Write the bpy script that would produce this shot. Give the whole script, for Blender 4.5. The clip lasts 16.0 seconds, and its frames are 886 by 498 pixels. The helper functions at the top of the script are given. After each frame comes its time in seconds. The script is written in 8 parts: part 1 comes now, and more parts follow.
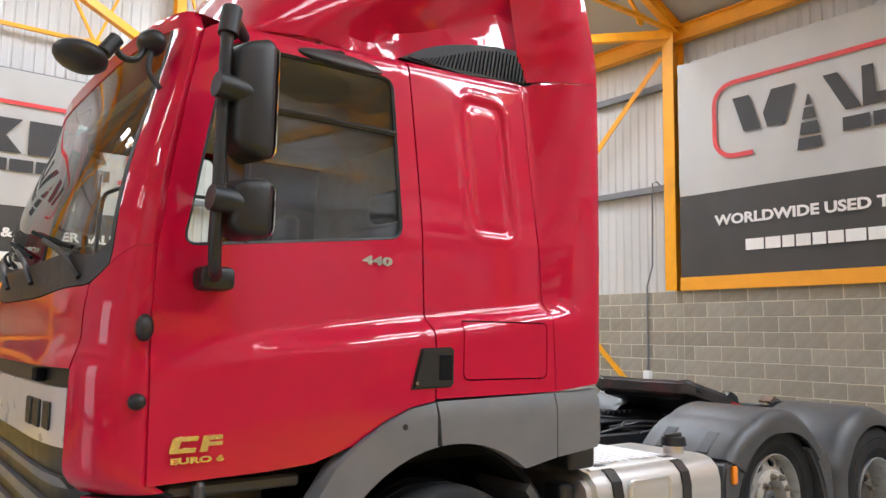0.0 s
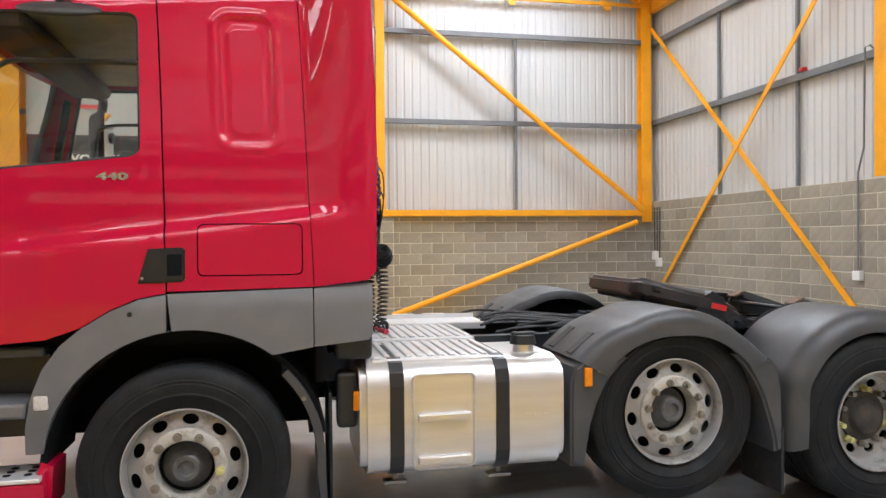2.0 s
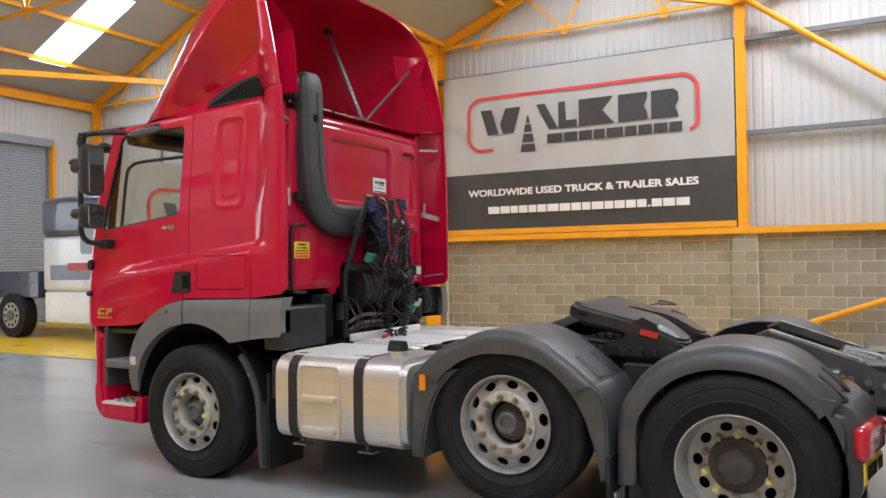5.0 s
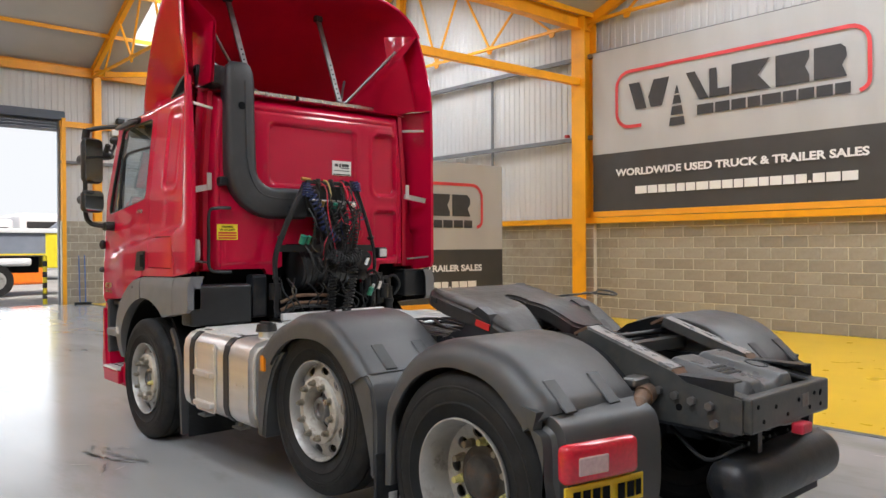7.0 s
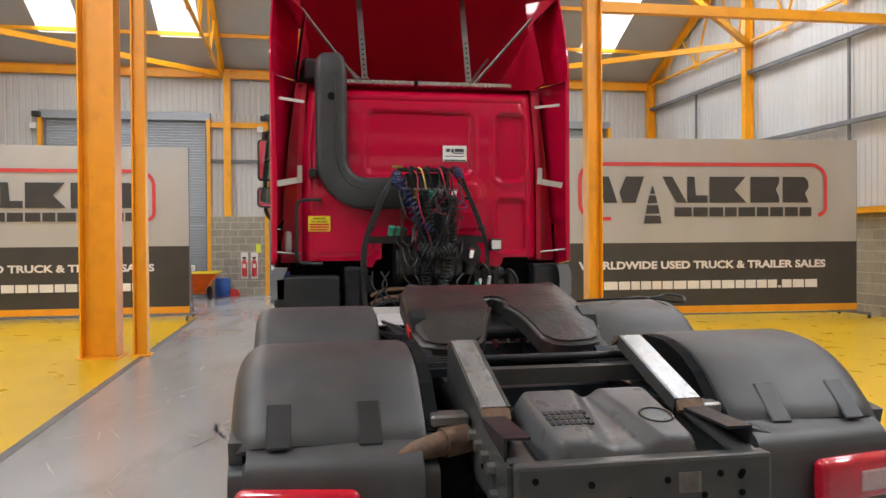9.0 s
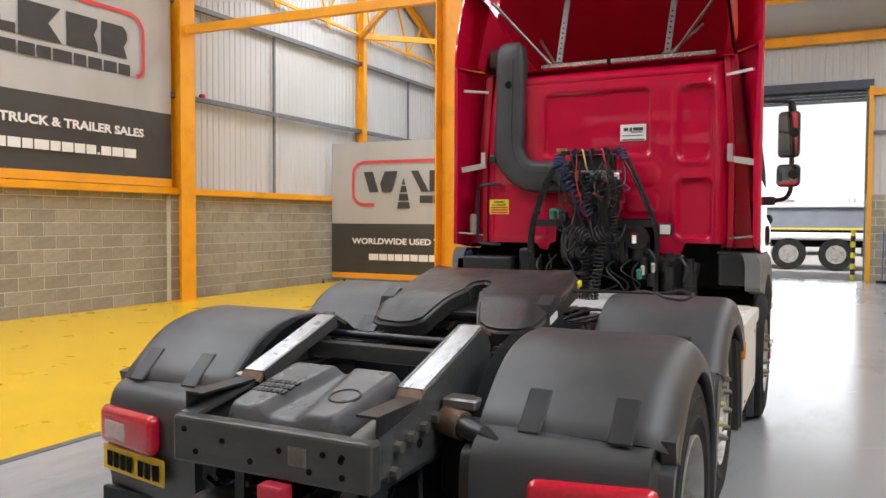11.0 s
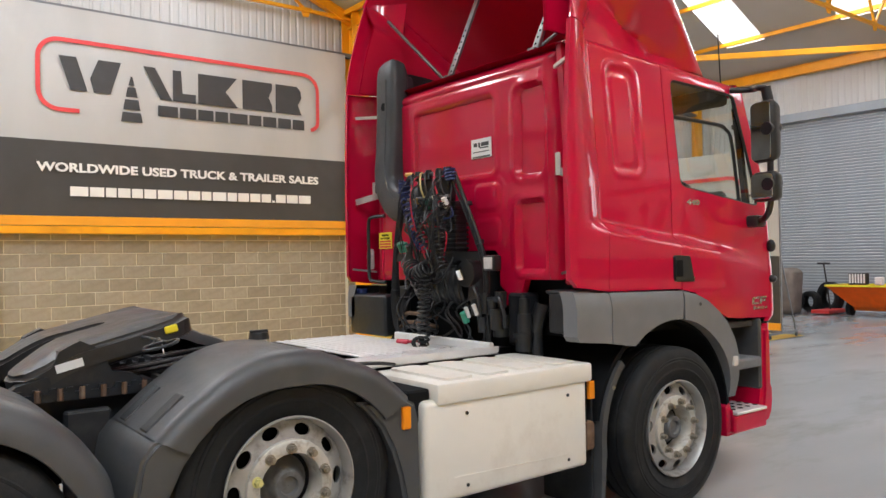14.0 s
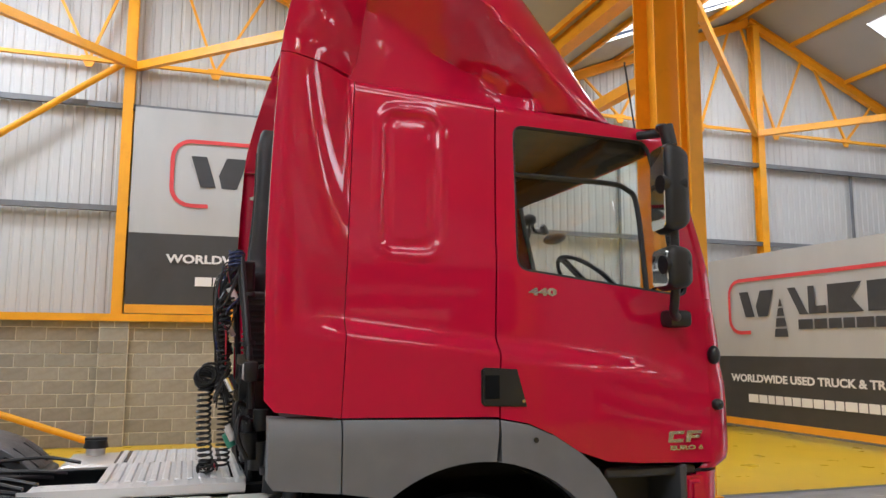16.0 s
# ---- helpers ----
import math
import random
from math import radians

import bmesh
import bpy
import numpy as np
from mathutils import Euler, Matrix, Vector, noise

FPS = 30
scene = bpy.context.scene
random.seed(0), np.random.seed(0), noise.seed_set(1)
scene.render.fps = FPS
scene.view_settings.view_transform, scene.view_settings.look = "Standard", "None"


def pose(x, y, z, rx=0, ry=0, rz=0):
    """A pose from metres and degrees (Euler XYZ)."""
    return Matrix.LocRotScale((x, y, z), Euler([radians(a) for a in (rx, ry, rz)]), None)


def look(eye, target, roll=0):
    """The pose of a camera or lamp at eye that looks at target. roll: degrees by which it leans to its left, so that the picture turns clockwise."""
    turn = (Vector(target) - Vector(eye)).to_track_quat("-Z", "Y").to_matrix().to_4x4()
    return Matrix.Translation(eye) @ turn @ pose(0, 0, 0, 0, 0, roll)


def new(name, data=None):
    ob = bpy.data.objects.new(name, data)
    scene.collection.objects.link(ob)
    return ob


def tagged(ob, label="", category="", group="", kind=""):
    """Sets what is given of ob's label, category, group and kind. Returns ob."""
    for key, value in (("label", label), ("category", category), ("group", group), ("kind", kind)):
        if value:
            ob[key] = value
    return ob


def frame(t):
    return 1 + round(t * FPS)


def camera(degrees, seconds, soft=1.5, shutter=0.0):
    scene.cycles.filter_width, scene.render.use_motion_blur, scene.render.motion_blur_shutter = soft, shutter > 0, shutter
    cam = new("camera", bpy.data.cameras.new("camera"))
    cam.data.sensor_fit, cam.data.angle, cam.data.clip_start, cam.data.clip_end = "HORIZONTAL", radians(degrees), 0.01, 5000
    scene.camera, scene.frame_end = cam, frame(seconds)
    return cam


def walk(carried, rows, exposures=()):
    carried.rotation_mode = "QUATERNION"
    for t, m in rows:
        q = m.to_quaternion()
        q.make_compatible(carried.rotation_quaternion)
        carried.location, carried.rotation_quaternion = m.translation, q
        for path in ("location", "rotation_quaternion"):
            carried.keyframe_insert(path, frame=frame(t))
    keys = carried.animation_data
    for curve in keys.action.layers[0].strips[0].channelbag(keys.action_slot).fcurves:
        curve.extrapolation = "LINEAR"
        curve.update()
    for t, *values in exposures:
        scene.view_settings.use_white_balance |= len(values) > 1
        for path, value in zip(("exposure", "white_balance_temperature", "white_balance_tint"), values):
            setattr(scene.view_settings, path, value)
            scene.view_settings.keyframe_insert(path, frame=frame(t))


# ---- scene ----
cam = camera(60.15, 16.0)
PATH = [
    (0, (-1.974, -3.648, 1.576), (-0.762, -2.073, 1.802), 1.01),
    (0.5, (-1.444, -4.068, 1.599), (-0.413, -2.361, 1.742), 1.2),
    (1, (-0.847, -4.368, 1.563), (-0.007, -2.554, 1.618), 0.7),
    (1.5, (-0.227, -4.718, 1.559), (0.407, -2.822, 1.558), 0.11),
    (2, (0.431, -4.924, 1.557), (0.847, -2.968, 1.533), -0.46),
    (2.5, (1.096, -5.13, 1.577), (1.258, -3.136, 1.558), -0.84),
    (3, (1.743, -5.211, 1.581), (1.616, -3.215, 1.587), -0.98),
    (3.5, (2.413, -5.345, 1.601), (2.02, -3.384, 1.634), -0.98),
    (4, (3.063, -5.343, 1.601), (2.443, -3.442, 1.647), -0.98),
    (4.2, (3.334, -5.377, 1.595), (2.63, -3.505, 1.642), -0.91),
    (6.3, (5.831, -4.277, 1.56), (4.516, -2.77, 1.564), -0.58),
    (6.5, (5.993, -4.045, 1.581), (4.623, -2.588, 1.583), -0.45),
    (7, (6.291, -3.494, 1.558), (4.794, -2.168, 1.55), -0.31),
    (7.5, (6.541, -2.887, 1.557), (4.904, -1.739, 1.538), -0.49),
    (8, (6.651, -2.246, 1.53), (4.876, -1.326, 1.507), -0.69),
    (8.5, (6.76, -1.581, 1.527), (4.871, -0.924, 1.508), -0.84),
    (9, (6.775, -0.952, 1.531), (4.808, -0.59, 1.511), -0.42),
    (9.5, (6.789, -0.304, 1.554), (4.789, -0.277, 1.534), -0.06),
    (10, (6.779, 0.321, 1.545), (4.805, -0.003, 1.522), 0.02),
    (10.2, (6.765, 0.587, 1.572), (4.818, 0.132, 1.544), 0.1),
    (12.3, (5.912, 2.982, 1.485), (4.414, 1.664, 1.33), -0.52),
    (12.5, (5.733, 3.181, 1.474), (4.273, 1.823, 1.316), -0.76),
    (13, (5.196, 3.553, 1.498), (3.82, 2.107, 1.363), -1.24),
    (13.5, (4.59, 3.804, 1.517), (3.283, 2.291, 1.458), -1.23),
    (14, (3.923, 3.986, 1.536), (2.701, 2.402, 1.56), -0.95),
    (14.5, (3.224, 4.107, 1.568), (2.106, 2.453, 1.69), -0.62),
    (15, (2.525, 4.18, 1.605), (1.535, 2.456, 1.822), -0.18),
    (15.5, (1.845, 4.202, 1.619), (1.013, 2.401, 1.876), 0.12),
    (16, (1.168, 4.247, 1.615), (0.554, 2.361, 1.871), 0.22),
]
walk(cam, [(t, look(eye, target, roll)) for t, eye, target, roll in PATH],
     exposures=[(0.0, 0.10, 6200, 10), (1.5, 0.06, 6250, 10), (3.0, 0.06, 6250, 10), (4.2, -0.10, 6250, 10), (6.5, -0.12, 6300, 10), (8.0, -0.22, 6800, 10), (9.0, -0.16, 6700, 10), (10.0, -0.04, 6250, 10), (12.5, -0.04, 6900, 10), (13.5, 0.04, 6650, 10), (14.5, -0.20, 6350, 10), (16.0, -0.40, 6250, 10)])

# ---------------------------------------------------------------- world and light
WX0, WX1, WY0, WY1 = -16.4, 8.3, -9.66, 10.24          # inner faces of the cladding
EAVE, VALLEY_X, RIDGE_W, RIDGE_E = 6.55, -4.2, -10.66, 2.27
RIDGE_Z = 9.2

world = bpy.data.worlds.new("overcast_sky")
scene.world = world
world.use_nodes = True
wn, wl = world.node_tree.nodes, world.node_tree.links
sky = wn.new("ShaderNodeTexSky")
sky.sky_type, sky.sun_disc = 'NISHITA', False
sky.sun_elevation, sky.sun_rotation = radians(59), radians(110)
sky.air_density, sky.dust_density, sky.ozone_density = 0.6, 9.0, 0.5
wl.new(sky.outputs[0], wn["Background"].inputs[0])
wn["Background"].inputs[1].default_value = 0.15
sun_data = bpy.data.lights.new("sun", 'SUN')
sun_data.energy, sun_data.angle, sun_data.color = 4.4, radians(4), (1.0, 0.96, 0.9)
sun = new("sun", sun_data)
sun.matrix_world = look((0, 0, 30), (-17, 6, 0))


def roof_z(x):
    """Underside of the double-pitch roof."""
    if x < RIDGE_W:
        return EAVE + (RIDGE_Z - EAVE) * (x - WX0) / (RIDGE_W - WX0)
    if x < VALLEY_X:
        return RIDGE_Z + (EAVE - RIDGE_Z) * (x - RIDGE_W) / (VALLEY_X - RIDGE_W)
    if x < RIDGE_E:
        return EAVE + (RIDGE_Z - EAVE) * (x - VALLEY_X) / (RIDGE_E - VALLEY_X)
    return RIDGE_Z + (EAVE - RIDGE_Z) * (x - RIDGE_E) / (WX1 - RIDGE_E)


# roof lights: (x from, x to, y from, y to)
SKYLIGHTS = [(xa, xb, yc - 0.55, yc + 0.55)
             for xa, xb in ((-15.1, -12.2), (-9.2, -5.9), (-2.6, 0.9), (3.5, 6.7))
             for yc in (-7.2, -4.15, 4.6, 7.75)]


def area_lamp(name, eye, target, sx, sy, power, color):
    d = bpy.data.lights.new(name, 'AREA')
    d.shape, d.size, d.size_y, d.energy, d.color = 'RECTANGLE', sx, sy, power, color
    ob = new(name, d)
    ob.matrix_world = look(eye, target)
    return ob


for xa, xb, ya, yb in SKYLIGHTS:
    xm, ym = (xa + xb) / 2, (ya + yb) / 2
    zm = roof_z(xm) + 0.05
    slope = (roof_z(xb) - roof_z(xa)) / (xb - xa)
    n = Vector((slope, 0, -1)).normalized()
    lamp = area_lamp("skylight_daylight", (xm, ym, zm), Vector((xm, ym, zm)) + n, yb - ya, yb - ya, (315 if slope < 0 else 135) if xm > -4 else (250 if slope < 0 else 110), (0.90, 0.97, 1.06))
    xa3, ya3 = Vector((1, 0, slope)).normalized(), Vector((0, 1, 0))
    lamp.matrix_world = Matrix(((xa3.x, ya3.x, -n.x, xm), (xa3.y, ya3.y, -n.y, ym), (xa3.z, ya3.z, -n.z, zm), (0, 0, 0, 1)))
    lamp.data.size = math.hypot(xb - xa, slope * (xb - xa))
area_lamp("doorway_daylight", (WX0 - 0.35, 0.3, 2.3), (0, 0.3, 1.6), 4.2, 4.4, 110, (0.90, 0.95, 1.0))

# ---------------------------------------------------------------- materials


def material(name, color, rough=0.6, metal=0.0, var=0.12, scale=6.0, bump=0.0, bump_scale=60.0, dirt=None, dirt_amount=0.0,
             dirt_scale=3.0, coat=0.0, island=False, rough_var=0.1, stretch=(1, 1, 1), spec=0.5):
    m = bpy.data.materials.new(name)
    m.use_nodes = True
    nt = m.node_tree
    b = nt.nodes["Principled BSDF"]
    N, K = nt.nodes.new, nt.links.new
    tc = N("ShaderNodeTexCoord")
    mp = N("ShaderNodeMapping")
    mp.inputs["Scale"].default_value = stretch
    K(tc.outputs["Object"], mp.inputs[0])
    n1 = N("ShaderNodeTexNoise")
    n1.inputs["Scale"].default_value, n1.inputs["Detail"].default_value = scale, 6
    K(mp.outputs[0], n1.inputs[0])
    hs = N("ShaderNodeHueSaturation")
    hs.inputs["Color"].default_value = (*color, 1)
    mr = N("ShaderNodeMapRange")
    mr.inputs[1].default_value, mr.inputs[2].default_value = 0.3, 0.7
    mr.inputs[3].default_value, mr.inputs[4].default_value = 1 - var, 1 + var
    K(n1.outputs[0], mr.inputs[0])
    last = mr.outputs[0]
    if island:
        src = N("ShaderNodeNewGeometry").outputs["Random Per Island"] if island == "island" else N("ShaderNodeObjectInfo").outputs["Random"]
        m2 = N("ShaderNodeMapRange")
        m2.inputs[3].default_value, m2.inputs[4].default_value = 0.86, 1.14
        K(src, m2.inputs[0])
        mu = N("ShaderNodeMath")
        mu.operation = 'MULTIPLY'
        K(last, mu.inputs[0]), K(m2.outputs[0], mu.inputs[1])
        last = mu.outputs[0]
    K(last, hs.inputs["Value"])
    col = hs.outputs[0]
    if dirt:
        n2 = N("ShaderNodeTexNoise")
        n2.inputs["Scale"].default_value, n2.inputs["Detail"].default_value, n2.inputs["Roughness"].default_value = dirt_scale, 9, 0.65
        K(mp.outputs[0], n2.inputs[0])
        r2 = N("ShaderNodeMapRange")
        r2.inputs[1].default_value, r2.inputs[2].default_value, r2.inputs[4].default_value = 0.52, 0.72, dirt_amount
        K(n2.outputs[0], r2.inputs[0])
        mx = N("ShaderNodeMix")
        mx.data_type = 'RGBA'
        K(r2.outputs[0], mx.inputs[0]), K(col, mx.inputs[6])
        mx.inputs[7].default_value = (*dirt, 1)
        col = mx.outputs[2]
    K(col, b.inputs["Base Color"])
    n3 = N("ShaderNodeTexNoise")
    n3.inputs["Scale"].default_value, n3.inputs["Detail"].default_value = scale * 2.3, 5
    K(mp.outputs[0], n3.inputs[0])
    rr = N("ShaderNodeMapRange")
    rr.inputs[3].default_value, rr.inputs[4].default_value = max(0.02, rough - rough_var), min(1, rough + rough_var)
    K(n3.outputs[0], rr.inputs[0])
    K(rr.outputs[0], b.inputs["Roughness"])
    b.inputs["Metallic"].default_value = metal
    b.inputs["Specular IOR Level"].default_value = spec
    b.inputs["Coat Weight"].default_value = coat
    b.inputs["Coat Roughness"].default_value = 0.04
    if bump:
        n4 = N("ShaderNodeTexNoise")
        n4.inputs["Scale"].default_value, n4.inputs["Detail"].default_value = bump_scale, 4
        K(mp.outputs[0], n4.inputs[0])
        bp = N("ShaderNodeBump")
        bp.inputs["Strength"].default_value, bp.inputs["Distance"].default_value = bump, 0.01
        K(n4.outputs[0], bp.inputs["Height"])
        K(bp.outputs[0], b.inputs["Normal"])
    return m


M = {}
M["orange"] = material("orange_steel_paint", (0.86, 0.378, 0.009), 0.42, var=0.06, scale=2.5, dirt=(0.40, 0.14, 0.02), dirt_amount=0.28, dirt_scale=2.2, bump=0.05)
M["galv"] = material("galvanised_steel", (0.17, 0.175, 0.185), 0.5, 0.1, var=0.12, scale=5)
M["clad"] = material("white_wall_cladding", (0.54, 0.54, 0.53), 0.5, var=0.05, scale=1.2, dirt=(0.5, 0.47, 0.42), dirt_amount=0.35, dirt_scale=0.9, stretch=(1, 1, 0.3))
M["roof"] = material("roof_sheet_underside", (0.39, 0.385, 0.37), 0.6, var=0.06, scale=0.8, dirt=(0.42, 0.39, 0.34), dirt_amount=0.4, dirt_scale=0.6)
M["block"] = material("concrete_block", (0.31, 0.278, 0.222), 0.9, var=0.14, scale=9, bump=0.5, bump_scale=70, island="object", dirt=(0.22, 0.20, 0.17), dirt_amount=0.4, dirt_scale=6)
M["block_far"] = material("concrete_block_course", (0.31, 0.278, 0.222), 0.9, var=0.14, scale=9, bump=0.4, bump_scale=70, island="island", dirt=(0.22, 0.20, 0.17), dirt_amount=0.4, dirt_scale=6)
M["mortar"] = material("mortar", (0.62, 0.57, 0.46), 0.95, var=0.08, scale=20, bump=0.3, bump_scale=90)
M["floor"] = material("sealed_grey_concrete", (0.345, 0.350, 0.355), 0.18, var=0.09, scale=0.9, dirt=(0.15, 0.14, 0.125), dirt_amount=0.6, dirt_scale=1.1, rough_var=0.09, bump=0.02, bump_scale=8, stretch=(0.35, 1, 1))
M["yellow_floor"] = material("yellow_floor_paint", (0.74, 0.46, 0.015), 0.28, var=0.05, scale=1.2, dirt=(0.60, 0.36, 0.02), dirt_amount=0.10, dirt_scale=0.4, rough_var=0.02, bump=0.0, bump_scale=8)
M["edge_line"] = material("dark_edge_line", (0.12, 0.12, 0.12), 0.5, var=0.2, scale=6)
M["silver_cloth"] = material("silver_banner_cloth", (0.47, 0.47, 0.46), 0.5, 0.15, var=0.06, scale=1.4, bump=0.12, bump_scale=3.5, stretch=(1, 1, 0.4))
M["dark_cloth"] = material("charcoal_banner_cloth", (0.052, 0.050, 0.048), 0.55, var=0.12, scale=1.6, bump=0.1, bump_scale=3.5)
M["print_dark"] = material("charcoal_print", (0.045, 0.045, 0.047), 0.55, var=0.08, scale=4)
M["print_red"] = material("red_print", (0.66, 0.06, 0.065), 0.5, var=0.06, scale=4)
M["print_white"] = material("white_print", (0.80, 0.79, 0.77), 0.55, var=0.04, scale=4)
M["print_orange"] = material("orange_print", (0.85, 0.36, 0.02), 0.5, var=0.05, scale=3)
M["shutter"] = material("grey_shutter_steel", (0.30, 0.33, 0.36), 0.45, 0.3, var=0.08, scale=2)
M["black"] = material("black_plastic", (0.022, 0.023, 0.025), 0.55, var=0.2, scale=8, bump=0.15, bump_scale=220)

# ---------------------------------------------------------------- mesh helpers


def obj(name, bm, mat, parent=None, label="", smooth=False, matrix=None):
    me = bpy.data.meshes.new(name)
    bm.normal_update()
    bm.to_mesh(me)
    bm.free()
    if smooth:
        for p in me.polygons:
            p.use_smooth = True
        me.set_sharp_from_angle(angle=radians(38))
    me.materials.append(mat)
    ob = new(name, me)
    if matrix is not None:
        ob.matrix_world = matrix
    if parent is not None:
        ob.parent = parent
        if matrix is None:
            ob.matrix_parent_inverse = parent.matrix_world.inverted()
    if label:
        tagged(ob, label)
    return ob


def part(name, bm, mat, parent, label="", smooth=False):
    return obj(name, bm, mat, parent, label, smooth)


def thing(name, label, category, group="", kind="", at=(0, 0, 0)):
    ob = new(name)
    ob.location = at
    ob.matrix_world = Matrix.Translation(at)
    return tagged(ob, label, category, group, kind)


def add_box(bm, lo, hi, bevel=0.0, seg=2, m=None):
    r = bmesh.ops.create_cube(bm, size=1.0)
    vs = r["verts"]
    c = [(a + b) / 2 for a, b in zip(lo, hi)]
    s = [abs(b - a) for a, b in zip(lo, hi)]
    for v in vs:
        v.co = Vector((c[0] + v.co.x * s[0], c[1] + v.co.y * s[1], c[2] + v.co.z * s[2]))
        if m is not None:
            v.co = m @ v.co
    if bevel:
        es = list({e for v in vs for e in v.link_edges})
        bmesh.ops.bevel(bm, geom=es, offset=bevel, segments=seg, profile=0.5, affect='EDGES')
    return bm


def box(lo, hi, bevel=0.0, seg=2, m=None):
    return add_box(bmesh.new(), lo, hi, bevel, seg, m)


def frame_axes(a, b, up=(0, 0, 1)):
    a, b = Vector(a), Vector(b)
    z = (b - a).normalized()
    u = Vector(up)
    if abs(z.dot(u)) > 0.98:
        u = Vector((1, 0, 0))
    x = u.cross(z).normalized()
    y = z.cross(x)
    return a, z, x, y, (b - a).length


def add_bar(bm, a, b, w, h, up=(0, 0, 1), bevel=0.0):
    """A square bar from a to b, w across and h along up."""
    o, z, x, y, l = frame_axes(a, b, up)
    m = Matrix((( x.x, y.x, z.x, o.x), (x.y, y.y, z.y, o.y), (x.z, y.z, z.z, o.z), (0, 0, 0, 1)))
    return add_box(bm, (-w / 2, -h / 2, 0), (w / 2, h / 2, l), bevel, 1, m)


def add_tube(bm, a, b, r, n=12, r2=None, caps=True):
    o, z, x, y, l = frame_axes(a, b)
    m = Matrix(((x.x, y.x, z.x, o.x + z.x * l / 2), (x.y, y.y, z.y, o.y + z.y * l / 2), (x.z, y.z, z.z, o.z + z.z * l / 2), (0, 0, 0, 1)))
    bmesh.ops.create_cone(bm, cap_ends=caps, segments=n, radius1=r, radius2=r if r2 is None else r2, depth=l, matrix=m)
    return bm


def add_ibeam(bm, a, b, w, h, t=0.014, up=(0, 0, 1)):
    """An I-section: flanges w wide, h deep along up."""
    o, z, x, y, l = frame_axes(a, b, up)
    m = Matrix(((x.x, y.x, z.x, o.x), (x.y, y.y, z.y, o.y), (x.z, y.z, z.z, o.z), (0, 0, 0, 1)))
    add_box(bm, (-w / 2, h / 2 - t, 0), (w / 2, h / 2, l), 0, 1, m)
    add_box(bm, (-w / 2, -h / 2, 0), (w / 2, -h / 2 + t, l), 0, 1, m)
    add_box(bm, (-t / 2, -h / 2 + t, 0.002), (t / 2, h / 2 - t, l - 0.002), 0, 1, m)
    return bm


def add_prism(bm, pts, axis, a, b):
    """An outline of 2D points, extruded along an axis from a to b."""
    def at(p, v):
        return (v, p[0], p[1]) if axis == "x" else (p[0], v, p[1]) if axis == "y" else (p[0], p[1], v)
    va = [bm.verts.new(at(p, a)) for p in pts]
    vb = [bm.verts.new(at(p, b)) for p in pts]
    n = len(pts)
    fs = [bm.faces.new(va), bm.faces.new(vb[::-1])]
    for i in range(n):
        fs.append(bm.faces.new((va[i], vb[i], vb[(i + 1) % n], va[(i + 1) % n])))
    bmesh.ops.recalc_face_normals(bm, faces=fs)
    return bm


def prism(pts, axis, a, b):
    return add_prism(bmesh.new(), pts, axis, a, b)


def add_sweep(bm, path, r, n=8, closed_ends=True):
    """A round cable or pipe along a list of points."""
    path = [Vector(p) for p in path]
    rings = []
    ref = Vector((0, 0, 1))
    for i, p in enumerate(path):
        d = (path[min(i + 1, len(path) - 1)] - path[max(i - 1, 0)]).normalized()
        if abs(d.dot(ref)) > 0.95:
            ref = Vector((1, 0, 0)) if abs(d.x) < 0.9 else Vector((0, 1, 0))
        x = ref.cross(d).normalized()
        y = d.cross(x)
        ref = y
        rings.append([bm.verts.new(p + x * (r * math.cos(k * 2 * math.pi / n)) + y * (r * math.sin(k * 2 * math.pi / n))) for k in range(n)])
    for A, B in zip(rings, rings[1:]):
        for k in range(n):
            bm.faces.new((A[k], A[(k + 1) % n], B[(k + 1) % n], B[k]))
    if closed_ends:
        bm.faces.new(rings[0][::-1]), bm.faces.new(rings[-1])
    return bm


def smooth_path(pts, steps=6):
    """Catmull-Rom through the points."""
    P = [Vector(p) for p in pts]
    P = [2 * P[0] - P[1]] + P + [2 * P[-1] - P[-2]]
    out = []
    for i in range(1, len(P) - 2):
        for s in range(steps):
            t = s / steps
            a, b, c, d = P[i - 1:i + 3]
            out.append(0.5 * (2 * b + (c - a) * t + (2 * a - 5 * b + 4 * c - d) * t * t + (3 * b - a - 3 * c + d) * t ** 3))
    return out + [P[-2]]


def add_lathe(bm, prof, origin, axis="y", n=48, sign=1):
    """A profile of (radius, offset along the axis) turned round the axis."""
    rings = []
    o = Vector(origin)
    for r, h in prof:
        ring = []
        for k in range(n):
            a = 2 * math.pi * k / n
            c, s = r * math.cos(a), r * math.sin(a)
            d = Vector((c, sign * h, s)) if axis == "y" else Vector((sign * h, c, s)) if axis == "x" else Vector((c, s, sign * h))
            ring.append(bm.verts.new(o + d))
        rings.append(ring)
    fs = []
    for A, B in zip(rings, rings[1:]):
        for k in range(n):
            fs.append(bm.faces.new((A[k], A[(k + 1) % n], B[(k + 1) % n], B[k])))
    bmesh.ops.recalc_face_normals(bm, faces=fs)
    return bm


def rounded(x0, x1, z0, z1, r, n=5):
    out = []
    for cx, cz, a0 in ((x1 - r, z1 - r, 0), (x0 + r, z1 - r, 90), (x0 + r, z0 + r, 180), (x1 - r, z0 + r, 270)):
        for k in range(n + 1):
            a = radians(a0 + 90 * k / n)
            out.append((cx + r * math.cos(a), cz + r * math.sin(a)))
    return out


